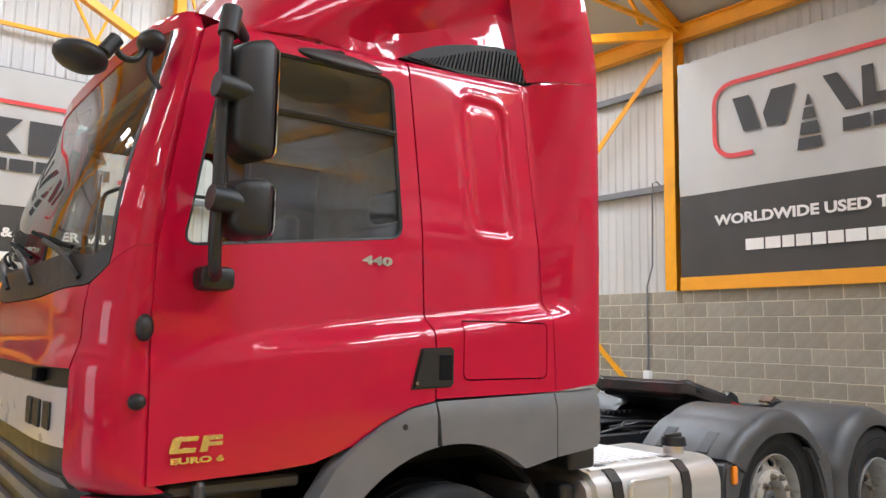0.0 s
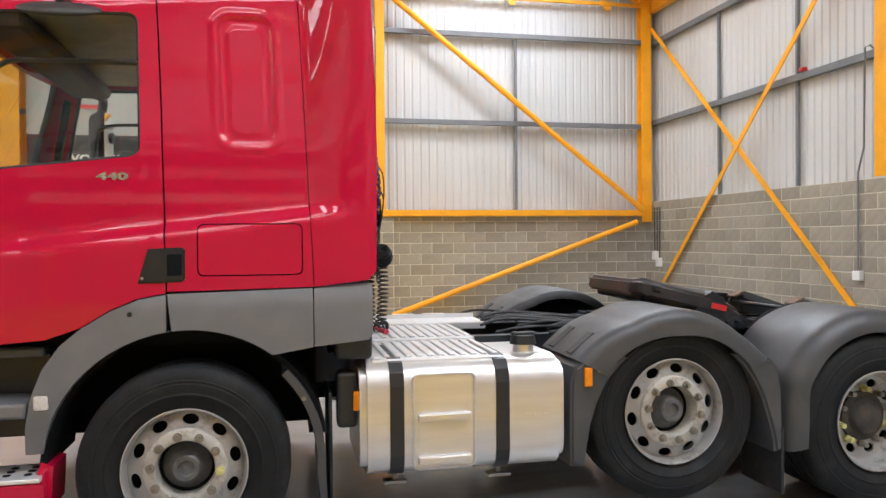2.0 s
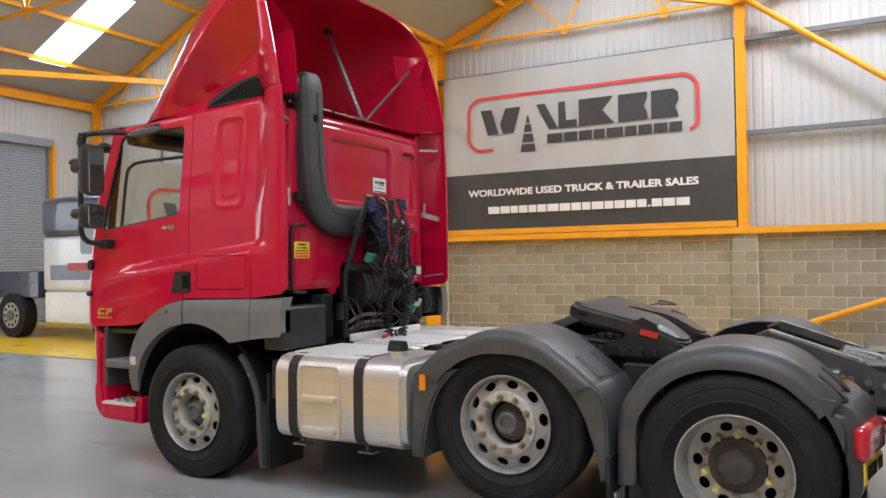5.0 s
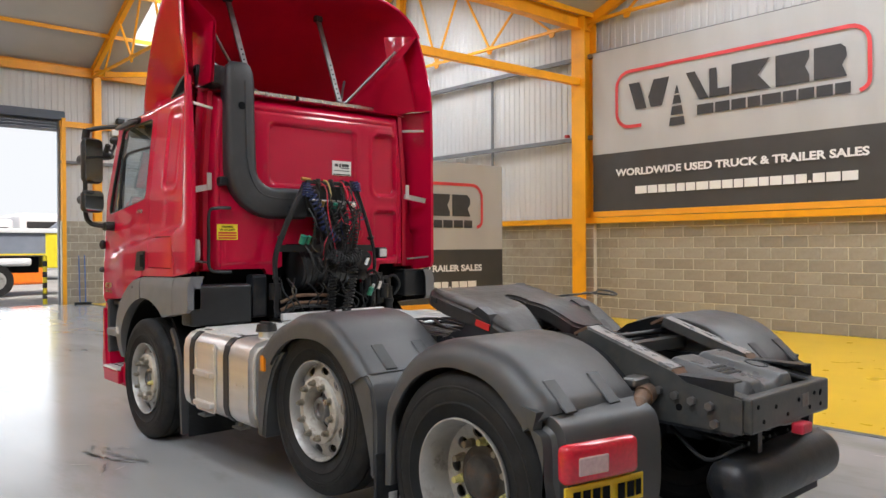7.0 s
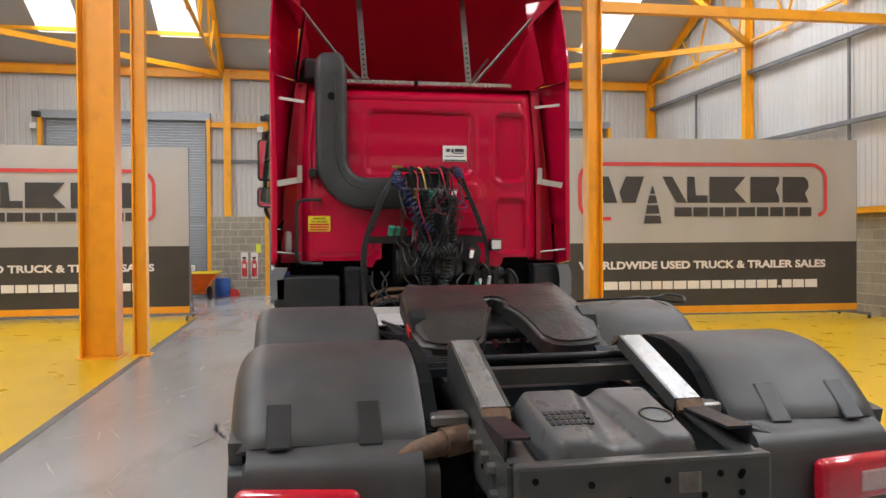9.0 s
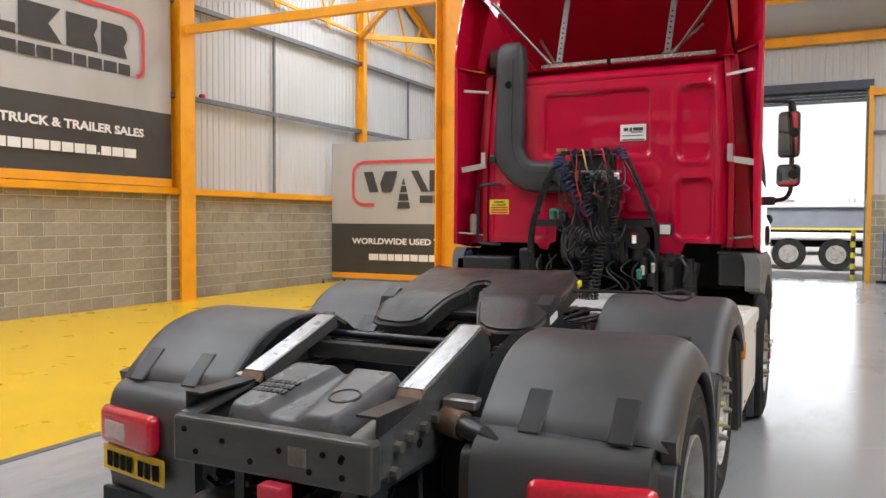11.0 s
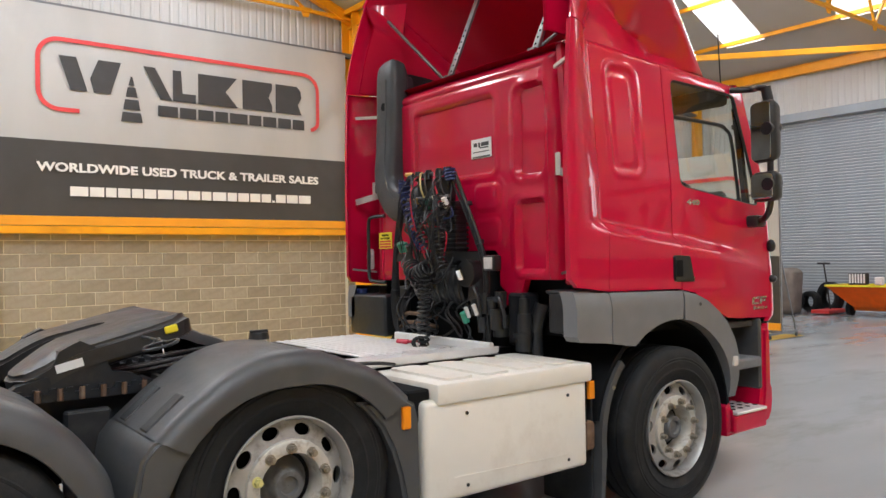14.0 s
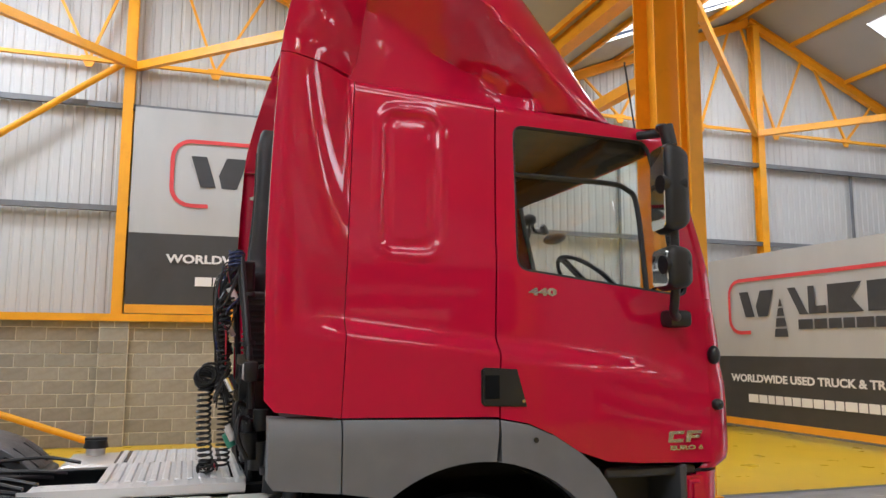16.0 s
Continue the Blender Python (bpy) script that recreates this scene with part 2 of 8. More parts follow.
def text_mesh(body, size, bold=0.0, align='LEFT'):
    cu = bpy.data.curves.new("lettering", 'FONT')
    cu.body, cu.size, cu.offset, cu.extrude, cu.align_x = body, size, bold, 0.001, align
    cu.resolution_u = 3
    ob = bpy.data.objects.new("lettering", cu)
    scene.collection.objects.link(ob)
    dg = bpy.context.evaluated_depsgraph_get()
    me = bpy.data.meshes.new_from_object(ob.evaluated_get(dg))
    bpy.data.objects.remove(ob)
    me.name = "lettering"
    return me


# ---------------------------------------------------------------- the hall: floor, walls, roof

ground = obj("ground", box((-90, -60, -0.40), (60, 60, -0.012)), material("yard_concrete", (0.32, 0.32, 0.31), 0.8, var=0.15, scale=2, bump=0.3), None)
tagged(ground, "pale grey yard outside the hall", "ground", kind="structure")
floor = obj("floor", box((WX0 - 0.3, WY0 - 0.3, -0.011), (WX1 + 0.3, WY1 + 0.3, 0.0)), M["floor"])
tagged(floor, "sealed grey concrete workshop floor with tyre scuffs", "floor", kind="structure")
for nm, lo, hi in (("floor_zone_north", (WX0 + 0.2, 3.25, 0.0005), (4.3, WY1, 0.004)), ("floor_zone_south", (-9.95, WY0, 0.0005), (4.3, -3.13, 0.004))):
    tagged(obj(nm, box(lo, hi), M["yellow_floor"]), "yellow painted floor bay along the wall", "floor paint", kind="structure")
for nm, lo, hi in (("floor_line_north", (WX0 + 0.2, 3.17, 0.0005), (4.38, 3.25, 0.0045)), ("floor_line_south", (-9.95, -3.13, 0.0005), (4.38, -3.05, 0.0045)),
                   ("floor_line_east", (4.3, 3.25, 0.0005), (4.38, WY1, 0.0045)), ("floor_line_east_b", (4.3, WY0, 0.0005), (4.38, -3.13, 0.0045))):
    tagged(obj(nm, box(lo, hi), M["edge_line"]), "dark border line of the painted floor bay", "floor line", kind="structure")


def corrugated(x0, x1, z0, ztop, step=0.165, depth=0.016):
    """Trapezoid sheet in the x-z plane; ztop(x) gives its upper edge."""
    bm = bmesh.new()
    xs = []
    x = x0
    while x < x1 - 1e-6:
        for dx, d in ((0, 0), (0.10, 0), (0.118, depth), (0.147, depth)):
            if x + dx < x1:
                xs.append((x + dx, d))
        x += step
    xs.append((x1, 0))
    lo = [bm.verts.new((a, d, z0)) for a, d in xs]
    hi = [bm.verts.new((a, d, ztop(a))) for a, d in xs]
    for i in range(len(xs) - 1):
        bm.faces.new((lo[i], lo[i + 1], hi[i + 1], hi[i]))
    return bm


BLOCK_N, BLOCK_E = 2.03, 2.33
wall_n = obj("wall_north", corrugated(WX0, WX1, BLOCK_N, lambda x: roof_z(x) + 0.02), M["clad"])
wall_n.matrix_world = pose(0, WY1, 0)
wall_s = obj("wall_south", corrugated(WX0, WX1, BLOCK_N, lambda x: roof_z(-x + WX0 + WX1) + 0.02), M["clad"])
wall_s.matrix_world = pose(WX0 + WX1, WY0, 0, 0, 0, 180)
wall_e = obj("wall_east", corrugated(WY0, WY1, BLOCK_E, lambda x: EAVE + 0.06), M["clad"])
wall_e.matrix_world = pose(WX1, WY0 + WY1, 0, 0, 0, -90)
for w, s in ((wall_n, "north"), (wall_s, "south"), (wall_e, "east")):
    tagged(w, "white profiled steel cladding above a block wall", "wall", kind="structure")
# west wall: cladding above and between the three doors
DOORS = [(-8.05, -3.66), (-1.90, 2.56), (4.22, 8.62)]
DOOR_H = 5.06
wall_w = obj("wall_west", corrugated(WY0, WY1, DOOR_H + 0.25, lambda x: EAVE + 0.06), M["clad"])
wall_w.matrix_world = pose(WX0, 0, 0, 0, 0, 90)
tagged(wall_w, "white profiled steel cladding over the doors", "wall", kind="structure")
piers = [(WY0, DOORS[0][0]), (DOORS[0][1], DOORS[1][0]), (DOORS[1][1], DOORS[2][0]), (DOORS[2][1], WY1)]
PIER_H = 2.30
for k, (a, b) in enumerate(piers):
    o = obj("wall_west_pier_%d" % (k + 1), corrugated(a, b, PIER_H, lambda x: DOOR_H + 0.25), M["clad"])
    o.matrix_world = pose(WX0, 0, 0, 0, 0, 90)
    tagged(o, "white cladding panel between two doors", "wall", kind="structure")


def block_wall(name, along, a, b, h, face, inward, parts_from, parts_to, label):
    """Block courses on a mortar core; along 'x' or 'y', the face at the given coordinate."""
    bw, bh, j, d = 0.44, 0.2135, 0.014, 0.006
    def lo_hi(u0, u1, z0, z1, f0, f1):
        fa, fb = min(f0, f1), max(f0, f1)
        return ((u0, fa, z0), (u1, fb, z1)) if along == "x" else ((fa, u0, z0), (fb, u1, z1))
    core = obj(name, box(*lo_hi(a, b, 0.0, h, face - inward * d, face - inward * 0.22)), M["mortar"])
    tagged(core, label, "wall", kind="structure")
    rest = bmesh.new()
    shared = {}
    row, z = 0, 0.0
    while z < h - 0.02:
        z1 = min(z + bh, h)
        u = a - (bw / 2 if row % 2 else 0)
        while u < b - 0.02:
            u0, u1 = max(u, a), min(u + bw, b)
            if u1 - u0 > 0.05:
                lo, hi = lo_hi(u0 + j / 2, u1 - j / 2, z + j / 2, z1 - j / 2, face, face - inward * 0.03)
                if parts_from <= u0 < parts_to:
                    key = (round(u1 - u0, 3), round(z1 - z, 3))
                    c = Vector([(p + q) / 2 for p, q in zip(lo, hi)])
                    if key not in shared:
                        bm = box([p - q for p, q in zip(lo, c)], [p - q for p, q in zip(hi, c)], 0.004, 1)
                        me = bpy.data.meshes.new("block")
                        bm.to_mesh(me), bm.free()
                        me.materials.append(M["block"])
                        shared[key] = me
                    ob = new("block", shared[key])
                    ob.parent = core
                    ob.location = c + Vector([random.uniform(-0.0015, 0.0015) for _ in range(3)])
                else:
                    add_box(rest, lo, hi)
            u += bw
        z += bh
        row += 1
    if len(rest.verts):
        o = part("block_course", rest, M["block_far"], core, "courses of tan concrete blocks")
        tagged(o, kind="stuff")
    else:
        rest.free()
    return core


# scuffs and small dark marks on the concrete along both aisles
M["scuff"] = material("dull_floor_scuff", (0.215, 0.21, 0.205), 0.36, var=0.3, scale=9)
scuffs = random.Random(31)
bm = bmesh.new()


def add_scuff(bm, x, y, length, width, turn):
    """A flat ragged streak on the floor."""
    n = 7
    d, w = Vector((math.cos(turn), math.sin(turn), 0)), Vector((-math.sin(turn), math.cos(turn), 0))
    up, down = [], []
    for i in range(n + 1):
        f = i / n
        half = width * (0.25 + 0.75 * math.sin(math.pi * f)) * scuffs.uniform(0.35, 1.0) / 2
        c = Vector((x, y, 0.0042)) + d * (length * (f - 0.5)) + w * scuffs.uniform(-0.25, 0.25) * width
        up.append(bm.verts.new(c + w * half))
        down.append(bm.verts.new(c - w * half))
    for i in range(n):
        bm.faces.new((down[i], down[i + 1], up[i + 1], up[i]))


for k in range(16):
    add_scuff(bm, 0.38 + scuffs.gauss(0, 0.20), -1.60 + scuffs.gauss(0, 0.13), scuffs.uniform(0.08, 0.40), scuffs.uniform(0.02, 0.06), scuffs.gauss(0.15, 0.35))
for k in range(46):
    side = scuffs.choice((-1, -1, 1))
    add_scuff(bm, scuffs.uniform(-9, 6), side * scuffs.uniform(1.4, 2.9), scuffs.uniform(0.05, 0.5), scuffs.uniform(0.006, 0.022), scuffs.gauss(0.0, 0.5))
add_scuff(bm, -1.19, -2.14, 0.10, 0.06, 0.4)
tagged(obj("floor_scuff", bm, M["scuff"]), "dark tyre scuffs and marks on the concrete floor", "scuffs", kind="stuff")

# steel frame ------------------------------------------------------------
TRUSS_Y = (WY0 + 0.16, -3.18, 3.42, WY1 - 0.17)


def truss(y, x0, x1, ridge, chord_z, label):
    t = thing("roof_truss", label, "roof truss", "roof trusses", at=((x0 + x1) / 2, y, chord_z))
    zr = roof_z(ridge) - 0.16
    part("rafter", add_ibeam(bmesh.new(), (x0, y, roof_z(x0) - 0.12), (ridge, y, zr), 0.12, 0.20), M["orange"], t)
    part("rafter", add_ibeam(bmesh.new(), (ridge, y, zr), (x1, y, roof_z(x1) - 0.12), 0.12, 0.20), M["orange"], t)
    part("bottom_chord", add_bar(bmesh.new(), (x0, y, chord_z), (x1, y, chord_z), 0.07, 0.06), M["orange"], t)
    n = 6
    for k in range(n):
        xa = x0 + (x1 - x0) * (k + 0.5) / n
        for dx in (-0.42, 0.42):
            xb = xa + (x1 - x0) / n * dx
            part("web_strut", add_bar(bmesh.new(), (xa, y, chord_z), (xb, y, roof_z(xb) - 0.2), 0.045, 0.045), M["orange"], t)
        part("gusset_plate", prism([(xa - 0.14, chord_z + 0.06), (xa + 0.14, chord_z + 0.06), (xa + 0.05, chord_z - 0.13), (xa - 0.05, chord_z - 0.13)], "y", y - 0.012, y + 0.012), M["orange"], t)
    return t


for y in TRUSS_Y:
    truss(y, WX0 + 0.1, VALLEY_X, RIDGE_W, 6.46 if abs(y) > 5 else 6.34, "orange painted lattice roof truss of the west bay")
    truss(y, VALLEY_X, WX1 - 0.1, RIDGE_E, 6.46, "orange painted lattice roof truss of the east bay")


def column(name, x, y, w, d, z1, label, along="x"):
    t = thing(name, label, "column", "steel columns", at=(x, y, 0))
    up = (0, 1, 0) if along == "x" else (1, 0, 0)
    part("shaft", add_ibeam(bmesh.new(), (x, y, 0.02), (x, y, z1), w, d, 0.02, up), M["orange"], t)
    part("base_plate", box((x - w / 2 - 0.05, y - d / 2 - 0.05, 0.0), (x + w / 2 + 0.05, y + d / 2 + 0.05, 0.02), 0.003, 1), M["orange"], t)
    return t


def wall_post(x, y, w, d, z0, z1, label):
    t = thing("wall_post", label, "column", "wall posts", at=(x, y, z0))
    along = (0, 1, 0) if abs(y) > 8.5 else (1, 0, 0)
    part("shaft", add_ibeam(bmesh.new(), (x, y, z0), (x, y, z1), w, d, 0.016, along), M["orange"], t)
    part("cap_plate", box((x - w / 2 - 0.03, y - d / 2 - 0.03, z1 - 0.02), (x + w / 2 + 0.03, y + d / 2 + 0.03, z1), 0, 1), M["orange"], t)
    return t


for sy, yy in ((1, WY1 - 0.17), (-1, WY0 + 0.16)):
    for x in (RIDGE_W - 0.1, RIDGE_E + 0.1):
        wall_post(x, yy, 0.17, 0.22, BLOCK_N + 0.12, roof_z(x) - 0.2, "orange steel gable post against white cladding")
    # heavy valley column standing on the floor
    column("valley_column", VALLEY_X, yy - sy * 0.12, 0.36, 0.42, EAVE, "heavy orange steel column standing on the floor by the wall")
    wall_post(WX1 - 0.30, yy, 0.22, 0.22, 1.9, EAVE, "orange corner post of the steel frame")
    wall_post(WX0 + 0.2, yy, 0.22, 0.22, 1.9, EAVE, "orange corner post of the steel frame")
for yy in (-3.06, 3.5):
    wall_post(WX0 + 0.16, yy, 0.20, 0.20, PIER_H, EAVE, "orange post on the door pier")
for yy in (-3.06, 3.50):
    wall_post(WX1 - 0.2, yy, 0.20, 0.29, BLOCK_E, EAVE, "orange post beside the hanging banner")
column("aisle_column", -4.2, -3.62, 0.40, 0.46, EAVE, "broad orange steel column standing at the aisle edge")
column("aisle_column", -4.28, -3.13, 0.18, 0.18, EAVE, "slim orange steel column standing at the aisle edge")
column("aisle_column", -4.28, 3.41, 0.22, 0.23, EAVE, "slim orange steel column standing at the aisle edge")


def beam(name, a, b, w, h, label, tube=False):
    bm = add_tube(bmesh.new(), a, b, w / 2, 14) if tube else add_ibeam(bmesh.new(), a, b, w, h)
    return tagged(obj(name, bm, M["orange"]), label, "steel beam", "steel beams")


def flat_beam(name, a, b, w, h, label):
    return tagged(obj(name, add_bar(bmesh.new(), a, b, w, h), M["orange"]), label, "steel beam", "steel beams")


N_Y, S_Y = WY1 - 0.17, WY0 + 0.16
# valley girder and lower cross beams
beam("valley_girder", (VALLEY_X, S_Y, EAVE - 0.1), (VALLEY_X, N_Y, EAVE - 0.1), 0.22, 0.42, "deep orange valley girder under the roof")
flat_beam("cross_beam", (-4.3, 3.5, 5.08), (-4.2, N_Y - 0.2, 5.1), 0.13, 0.15, "orange cross beam from the aisle column to the wall")
flat_beam("cross_beam", (-4.3, -3.8, 5.08), (-4.2, S_Y + 0.2, 5.1), 0.13, 0.15, "orange cross beam from the aisle column to the wall")
# eaves beams along the two door walls
for x in (WX0 + 0.14, WX1 - 0.16):
    beam("eaves_beam", (x, S_Y, EAVE - 0.12), (x, N_Y, EAVE - 0.12), 0.16, 0.26, "orange eaves beam along the end wall")
# plan bracing at chord level
for sy, yy in ((1, N_Y), (-1, S_Y)):
    for xr, xe in ((RIDGE_W, WX0 + 0.2), (RIDGE_E, WX1 - 0.3), (RIDGE_E, VALLEY_X), (RIDGE_W, VALLEY_X)):
        flat_beam("plan_brace", (xr, yy - sy * 0.05, 6.40), (xe, sy * 3.35 + 0.1, 6.40), 0.10, 0.14, "orange bracing strut between truss and wall")
# wall bracing in the east bays
for yy, sy in ((N_Y - 0.14, 1), (S_Y + 0.14, -1)):
    beam("wall_brace", (RIDGE_E + 0.19, yy, 6.42), (WX1 - 0.40, yy, 2.14), 0.11, 0.11, "round orange diagonal brace on the wall", True)
    beam("wall_brace", (WX1 - 0.54, yy, 1.90), (RIDGE_E + 0.30, yy, 0.08), 0.11, 0.11, "round orange diagonal brace on the block wall", True)
    # rail along the block wall's top, and girts
    tagged(obj("wall_rail", box((WX0 + 0.1, min(yy, yy + sy * 0.2), 2.03), (WX1 - 0.3, max(yy, yy + sy * 0.2), 2.15)), M["orange"]), "orange rail along the top of the block wall", "rail", kind="structure")
    for z in (3.92, 5.70):
        tagged(obj("girt", add_bar(bmesh.new(), (WX0 + 0.1, yy + sy * 0.18, z), (WX1 - 0.1, yy + sy * 0.18, z), 0.10, 0.09), M["galv"]), "grey steel cladding rail", "girt", "cladding rails")
    for x in (5.18, -0.9, -7.2, -13.4):
        tagged(obj("sag_rod", add_bar(bmesh.new(), (x, yy + sy * 0.20, 2.15), (x, yy + sy * 0.20, 5.68), 0.05, 0.05), M["galv"]), "grey vertical cladding tie", "tie rod", "cladding rails")
for z in (4.00, 5.68):
    tagged(obj("girt", add_bar(bmesh.new(), (WX1 - 0.07, WY0 + 0.1, z), (WX1 - 0.07, WY1 - 0.1, z), 0.10, 0.10), M["galv"]), "grey steel cladding rail", "girt", "cladding rails")
for y in (5.47, 7.62, 0.3, -6.0):
    tagged(obj("sag_rod", add_bar(bmesh.new(), (WX1 - 0.06, y, BLOCK_E), (WX1 - 0.06, y, 5.66), 0.05, 0.05), M["galv"]), "grey vertical cladding tie", "tie rod", "cladding rails")
for m in (1, -1):
    # crossed flats between the corner and the post by the banner; the south pair mirrors the north one
    for a, b in (((WX1 - 0.20, 9.95, 5.97), (WX1 - 0.20, 4.05, 0.50)), ((WX1 - 0.224, 3.70, 6.12), (WX1 - 0.224, 9.75, 0.32))):
        mid = (WY0 + WY1) / 2
        flat_beam("wall_brace", *[(p[0], mid + m * (p[1] - mid), p[2]) for p in (a, b)], 0.02, 0.09, "flat orange cross brace on the end wall")
for a, b in piers[1:3]:
    tagged(obj("pier_rail", box((WX0 + 0.03, a, 4.88), (WX0 + 0.12, b, 5.04)), M["orange"]), "orange rail across the door pier", "rail", kind="structure")
    tagged(obj("pier_girt", box((WX0 + 0.03, a, 3.88), (WX0 + 0.10, b, 3.96)), M["galv"]), "grey rail across the door pier", "rail", kind="structure")

# roof: sheets between the roof lights, purlins, panes
roof_bm = bmesh.new()
xs = sorted({WX0 - 0.3, RIDGE_W, VALLEY_X, RIDGE_E, WX1 + 0.3, *[v for s in SKYLIGHTS for v in s[:2]]})
ys = sorted({WY0 - 0.3, WY1 + 0.3, *[v for s in SKYLIGHTS for v in s[2:]]})
for xa, xb in zip(xs, xs[1:]):
    for ya, yb in zip(ys, ys[1:]):
        xm, ym = (xa + xb) / 2, (ya + yb) / 2
        if any(s[0] < xm < s[1] and s[2] < ym < s[3] for s in SKYLIGHTS):
            continue
        za, zb = roof_z(xa), roof_z(xb)
        lo = [(xa, ya, za), (xb, ya, zb), (xb, yb, zb), (xa, yb, za)]
        vs = [roof_bm.verts.new(p) for p in lo] + [roof_bm.verts.new((p[0], p[1], p[2] + 0.06)) for p in lo]
        for f in ((3, 2, 1, 0), (4, 5, 6, 7), (0, 1, 5, 4), (1, 2, 6, 5), (2, 3, 7, 6), (3, 0, 4, 7)):
            roof_bm.faces.new([vs[k] for k in f])
tagged(obj("ceiling", roof_bm, M["roof"]), "pale grey lined pitched roof with roof lights", "roof", kind="structure")
for x in [WX0 + 1.5 + 1.55 * k for k in range(15)]:
    z = roof_z(x) - 0.05
    tagged(obj("purlin", add_bar(bmesh.new(), (x, WY0, z), (x, WY1, z), 0.06, 0.10), M["orange"]), "thin orange purlin under the roof sheet", "purlin", "purlins")

# frosted roof-light sheets lying over the openings
pane_mat = bpy.data.materials.new("frosted_roof_light")
pane_mat.use_nodes = True
pn = pane_mat.node_tree
pn.nodes.remove(pn.nodes["Principled BSDF"])
p_tr = pn.nodes.new("ShaderNodeBsdfTranslucent")
p_nz = pn.nodes.new("ShaderNodeTexNoise")
p_nz.inputs["Scale"].default_value = 3.0
p_cr = pn.nodes.new("ShaderNodeValToRGB")
p_cr.color_ramp.elements[0].color, p_cr.color_ramp.elements[1].color = (0.80, 0.82, 0.83, 1), (0.92, 0.93, 0.93, 1)
pn.links.new(p_nz.outputs[0], p_cr.inputs[0])
pn.links.new(p_cr.outputs[0], p_tr.inputs[0])
pn.links.new(p_tr.outputs[0], pn.nodes["Material Output"].inputs[0])
for xa, xb, ya, yb in SKYLIGHTS:
    za, zb = roof_z(xa) + 0.11, roof_z(xb) + 0.11
    bm = bmesh.new()
    lo = [(xa - 0.05, ya - 0.05, za), (xb + 0.05, ya - 0.05, zb), (xb + 0.05, yb + 0.05, zb), (xa - 0.05, yb + 0.05, za)]
    vs = [bm.verts.new(p) for p in lo]
    bm.faces.new(vs[::-1])
    tagged(obj("roof_light", bm, pane_mat), "frosted white roof-light sheet", "roof light", "roof lights", kind="structure")

# ---------------------------------------------------------------- the tractor unit: materials
M["red"] = material("red_truck_paint", (0.52, 0.0032, 0.040), 0.36, var=0.025, scale=1.5, coat=0.95, rough_var=0.05, spec=0.08)
M["red_inner"] = material("dull_red_inner_paint", (0.52, 0.005, 0.036), 0.38, var=0.08, scale=2.5, dirt=(0.24, 0.01, 0.02), dirt_amount=0.3, dirt_scale=2.5)
M["grey"] = material("grey_textured_plastic", (0.16, 0.164, 0.172), 0.48, var=0.08, scale=5, bump=0.12, bump_scale=260, dirt=(0.20, 0.19, 0.18), dirt_amount=0.3, dirt_scale=5)
M["guard"] = material("dark_mudguard_plastic", (0.060, 0.062, 0.065), 0.38, var=0.14, scale=4, bump=0.18, bump_scale=240, dirt=(0.10, 0.098, 0.096), dirt_amount=0.55, dirt_scale=3)
M["rubber"] = material("tyre_rubber", (0.0095, 0.010, 0.0108), 0.70, var=0.2, scale=9, bump=0.2, bump_scale=120, dirt=(0.040, 0.040, 0.039), dirt_amount=0.6, spec=0.35, dirt_scale=5)
M["rim"] = material("painted_steel_rim", (0.42, 0.415, 0.40), 0.42, 0.45, var=0.14, scale=8, dirt=(0.09, 0.075, 0.055), dirt_amount=0.75, dirt_scale=9, bump=0.1, bump_scale=60)
M["hub"] = material("grimy_hub_steel", (0.15, 0.15, 0.148), 0.55, 0.4, var=0.2, scale=14, dirt=(0.06, 0.045, 0.03), dirt_amount=0.7, dirt_scale=12, bump=0.2)
M["nut_ring"] = material("dirty_cream_wheel_centre", (0.50, 0.48, 0.43), 0.5, 0.2, var=0.14, scale=14, dirt=(0.17, 0.11, 0.06), dirt_amount=0.7, dirt_scale=16, bump=0.15, bump_scale=70)
M["hub_rust"] = material("rusty_drive_hub", (0.075, 0.068, 0.060), 0.75, 0.3, var=0.3, scale=14, dirt=(0.14, 0.07, 0.03), dirt_amount=0.7, dirt_scale=12, bump=0.4)
M["nut"] = material("wheel_nut_steel", (0.30, 0.27, 0.22), 0.5, 0.6, var=0.15, scale=20, dirt=(0.15, 0.10, 0.05), dirt_amount=0.6, dirt_scale=30)
M["nut_tag"] = material("yellow_nut_marker", (0.62, 0.58, 0.22), 0.5, var=0.08, scale=12)
M["chassis"] = material("chassis_paint", (0.022, 0.025, 0.030), 0.36, 0.2, var=0.2, scale=7, dirt=(0.075, 0.066, 0.055), dirt_amount=0.5, dirt_scale=6, bump=0.15, bump_scale=90)
M["beam"] = material("scratched_grey_chassis_steel", (0.075, 0.079, 0.079), 0.34, 0.2, var=0.18, scale=8, dirt=(0.15, 0.125, 0.095), dirt_amount=0.5, dirt_scale=9, bump=0.12, bump_scale=60, stretch=(1, 0.5, 1))
M["worn_steel"] = material("worn_bare_steel", (0.26, 0.255, 0.25), 0.42, 0.8, var=0.15, scale=12, dirt=(0.12, 0.06, 0.03), dirt_amount=0.6, dirt_scale=8, stretch=(0.4, 1, 1))
M["ramp"] = material("polished_ramp_steel", (0.34, 0.345, 0.35), 0.28, 0.4, var=0.2, scale=9, dirt=(0.14, 0.125, 0.11), dirt_amount=0.6, dirt_scale=7, stretch=(0.4, 1, 1))
M["cover"] = material("black_cover_plastic", (0.105, 0.111, 0.118), 0.30, var=0.15, scale=6, bump=0.12, bump_scale=200, dirt=(0.06, 0.058, 0.055), dirt_amount=0.4, dirt_scale=5)
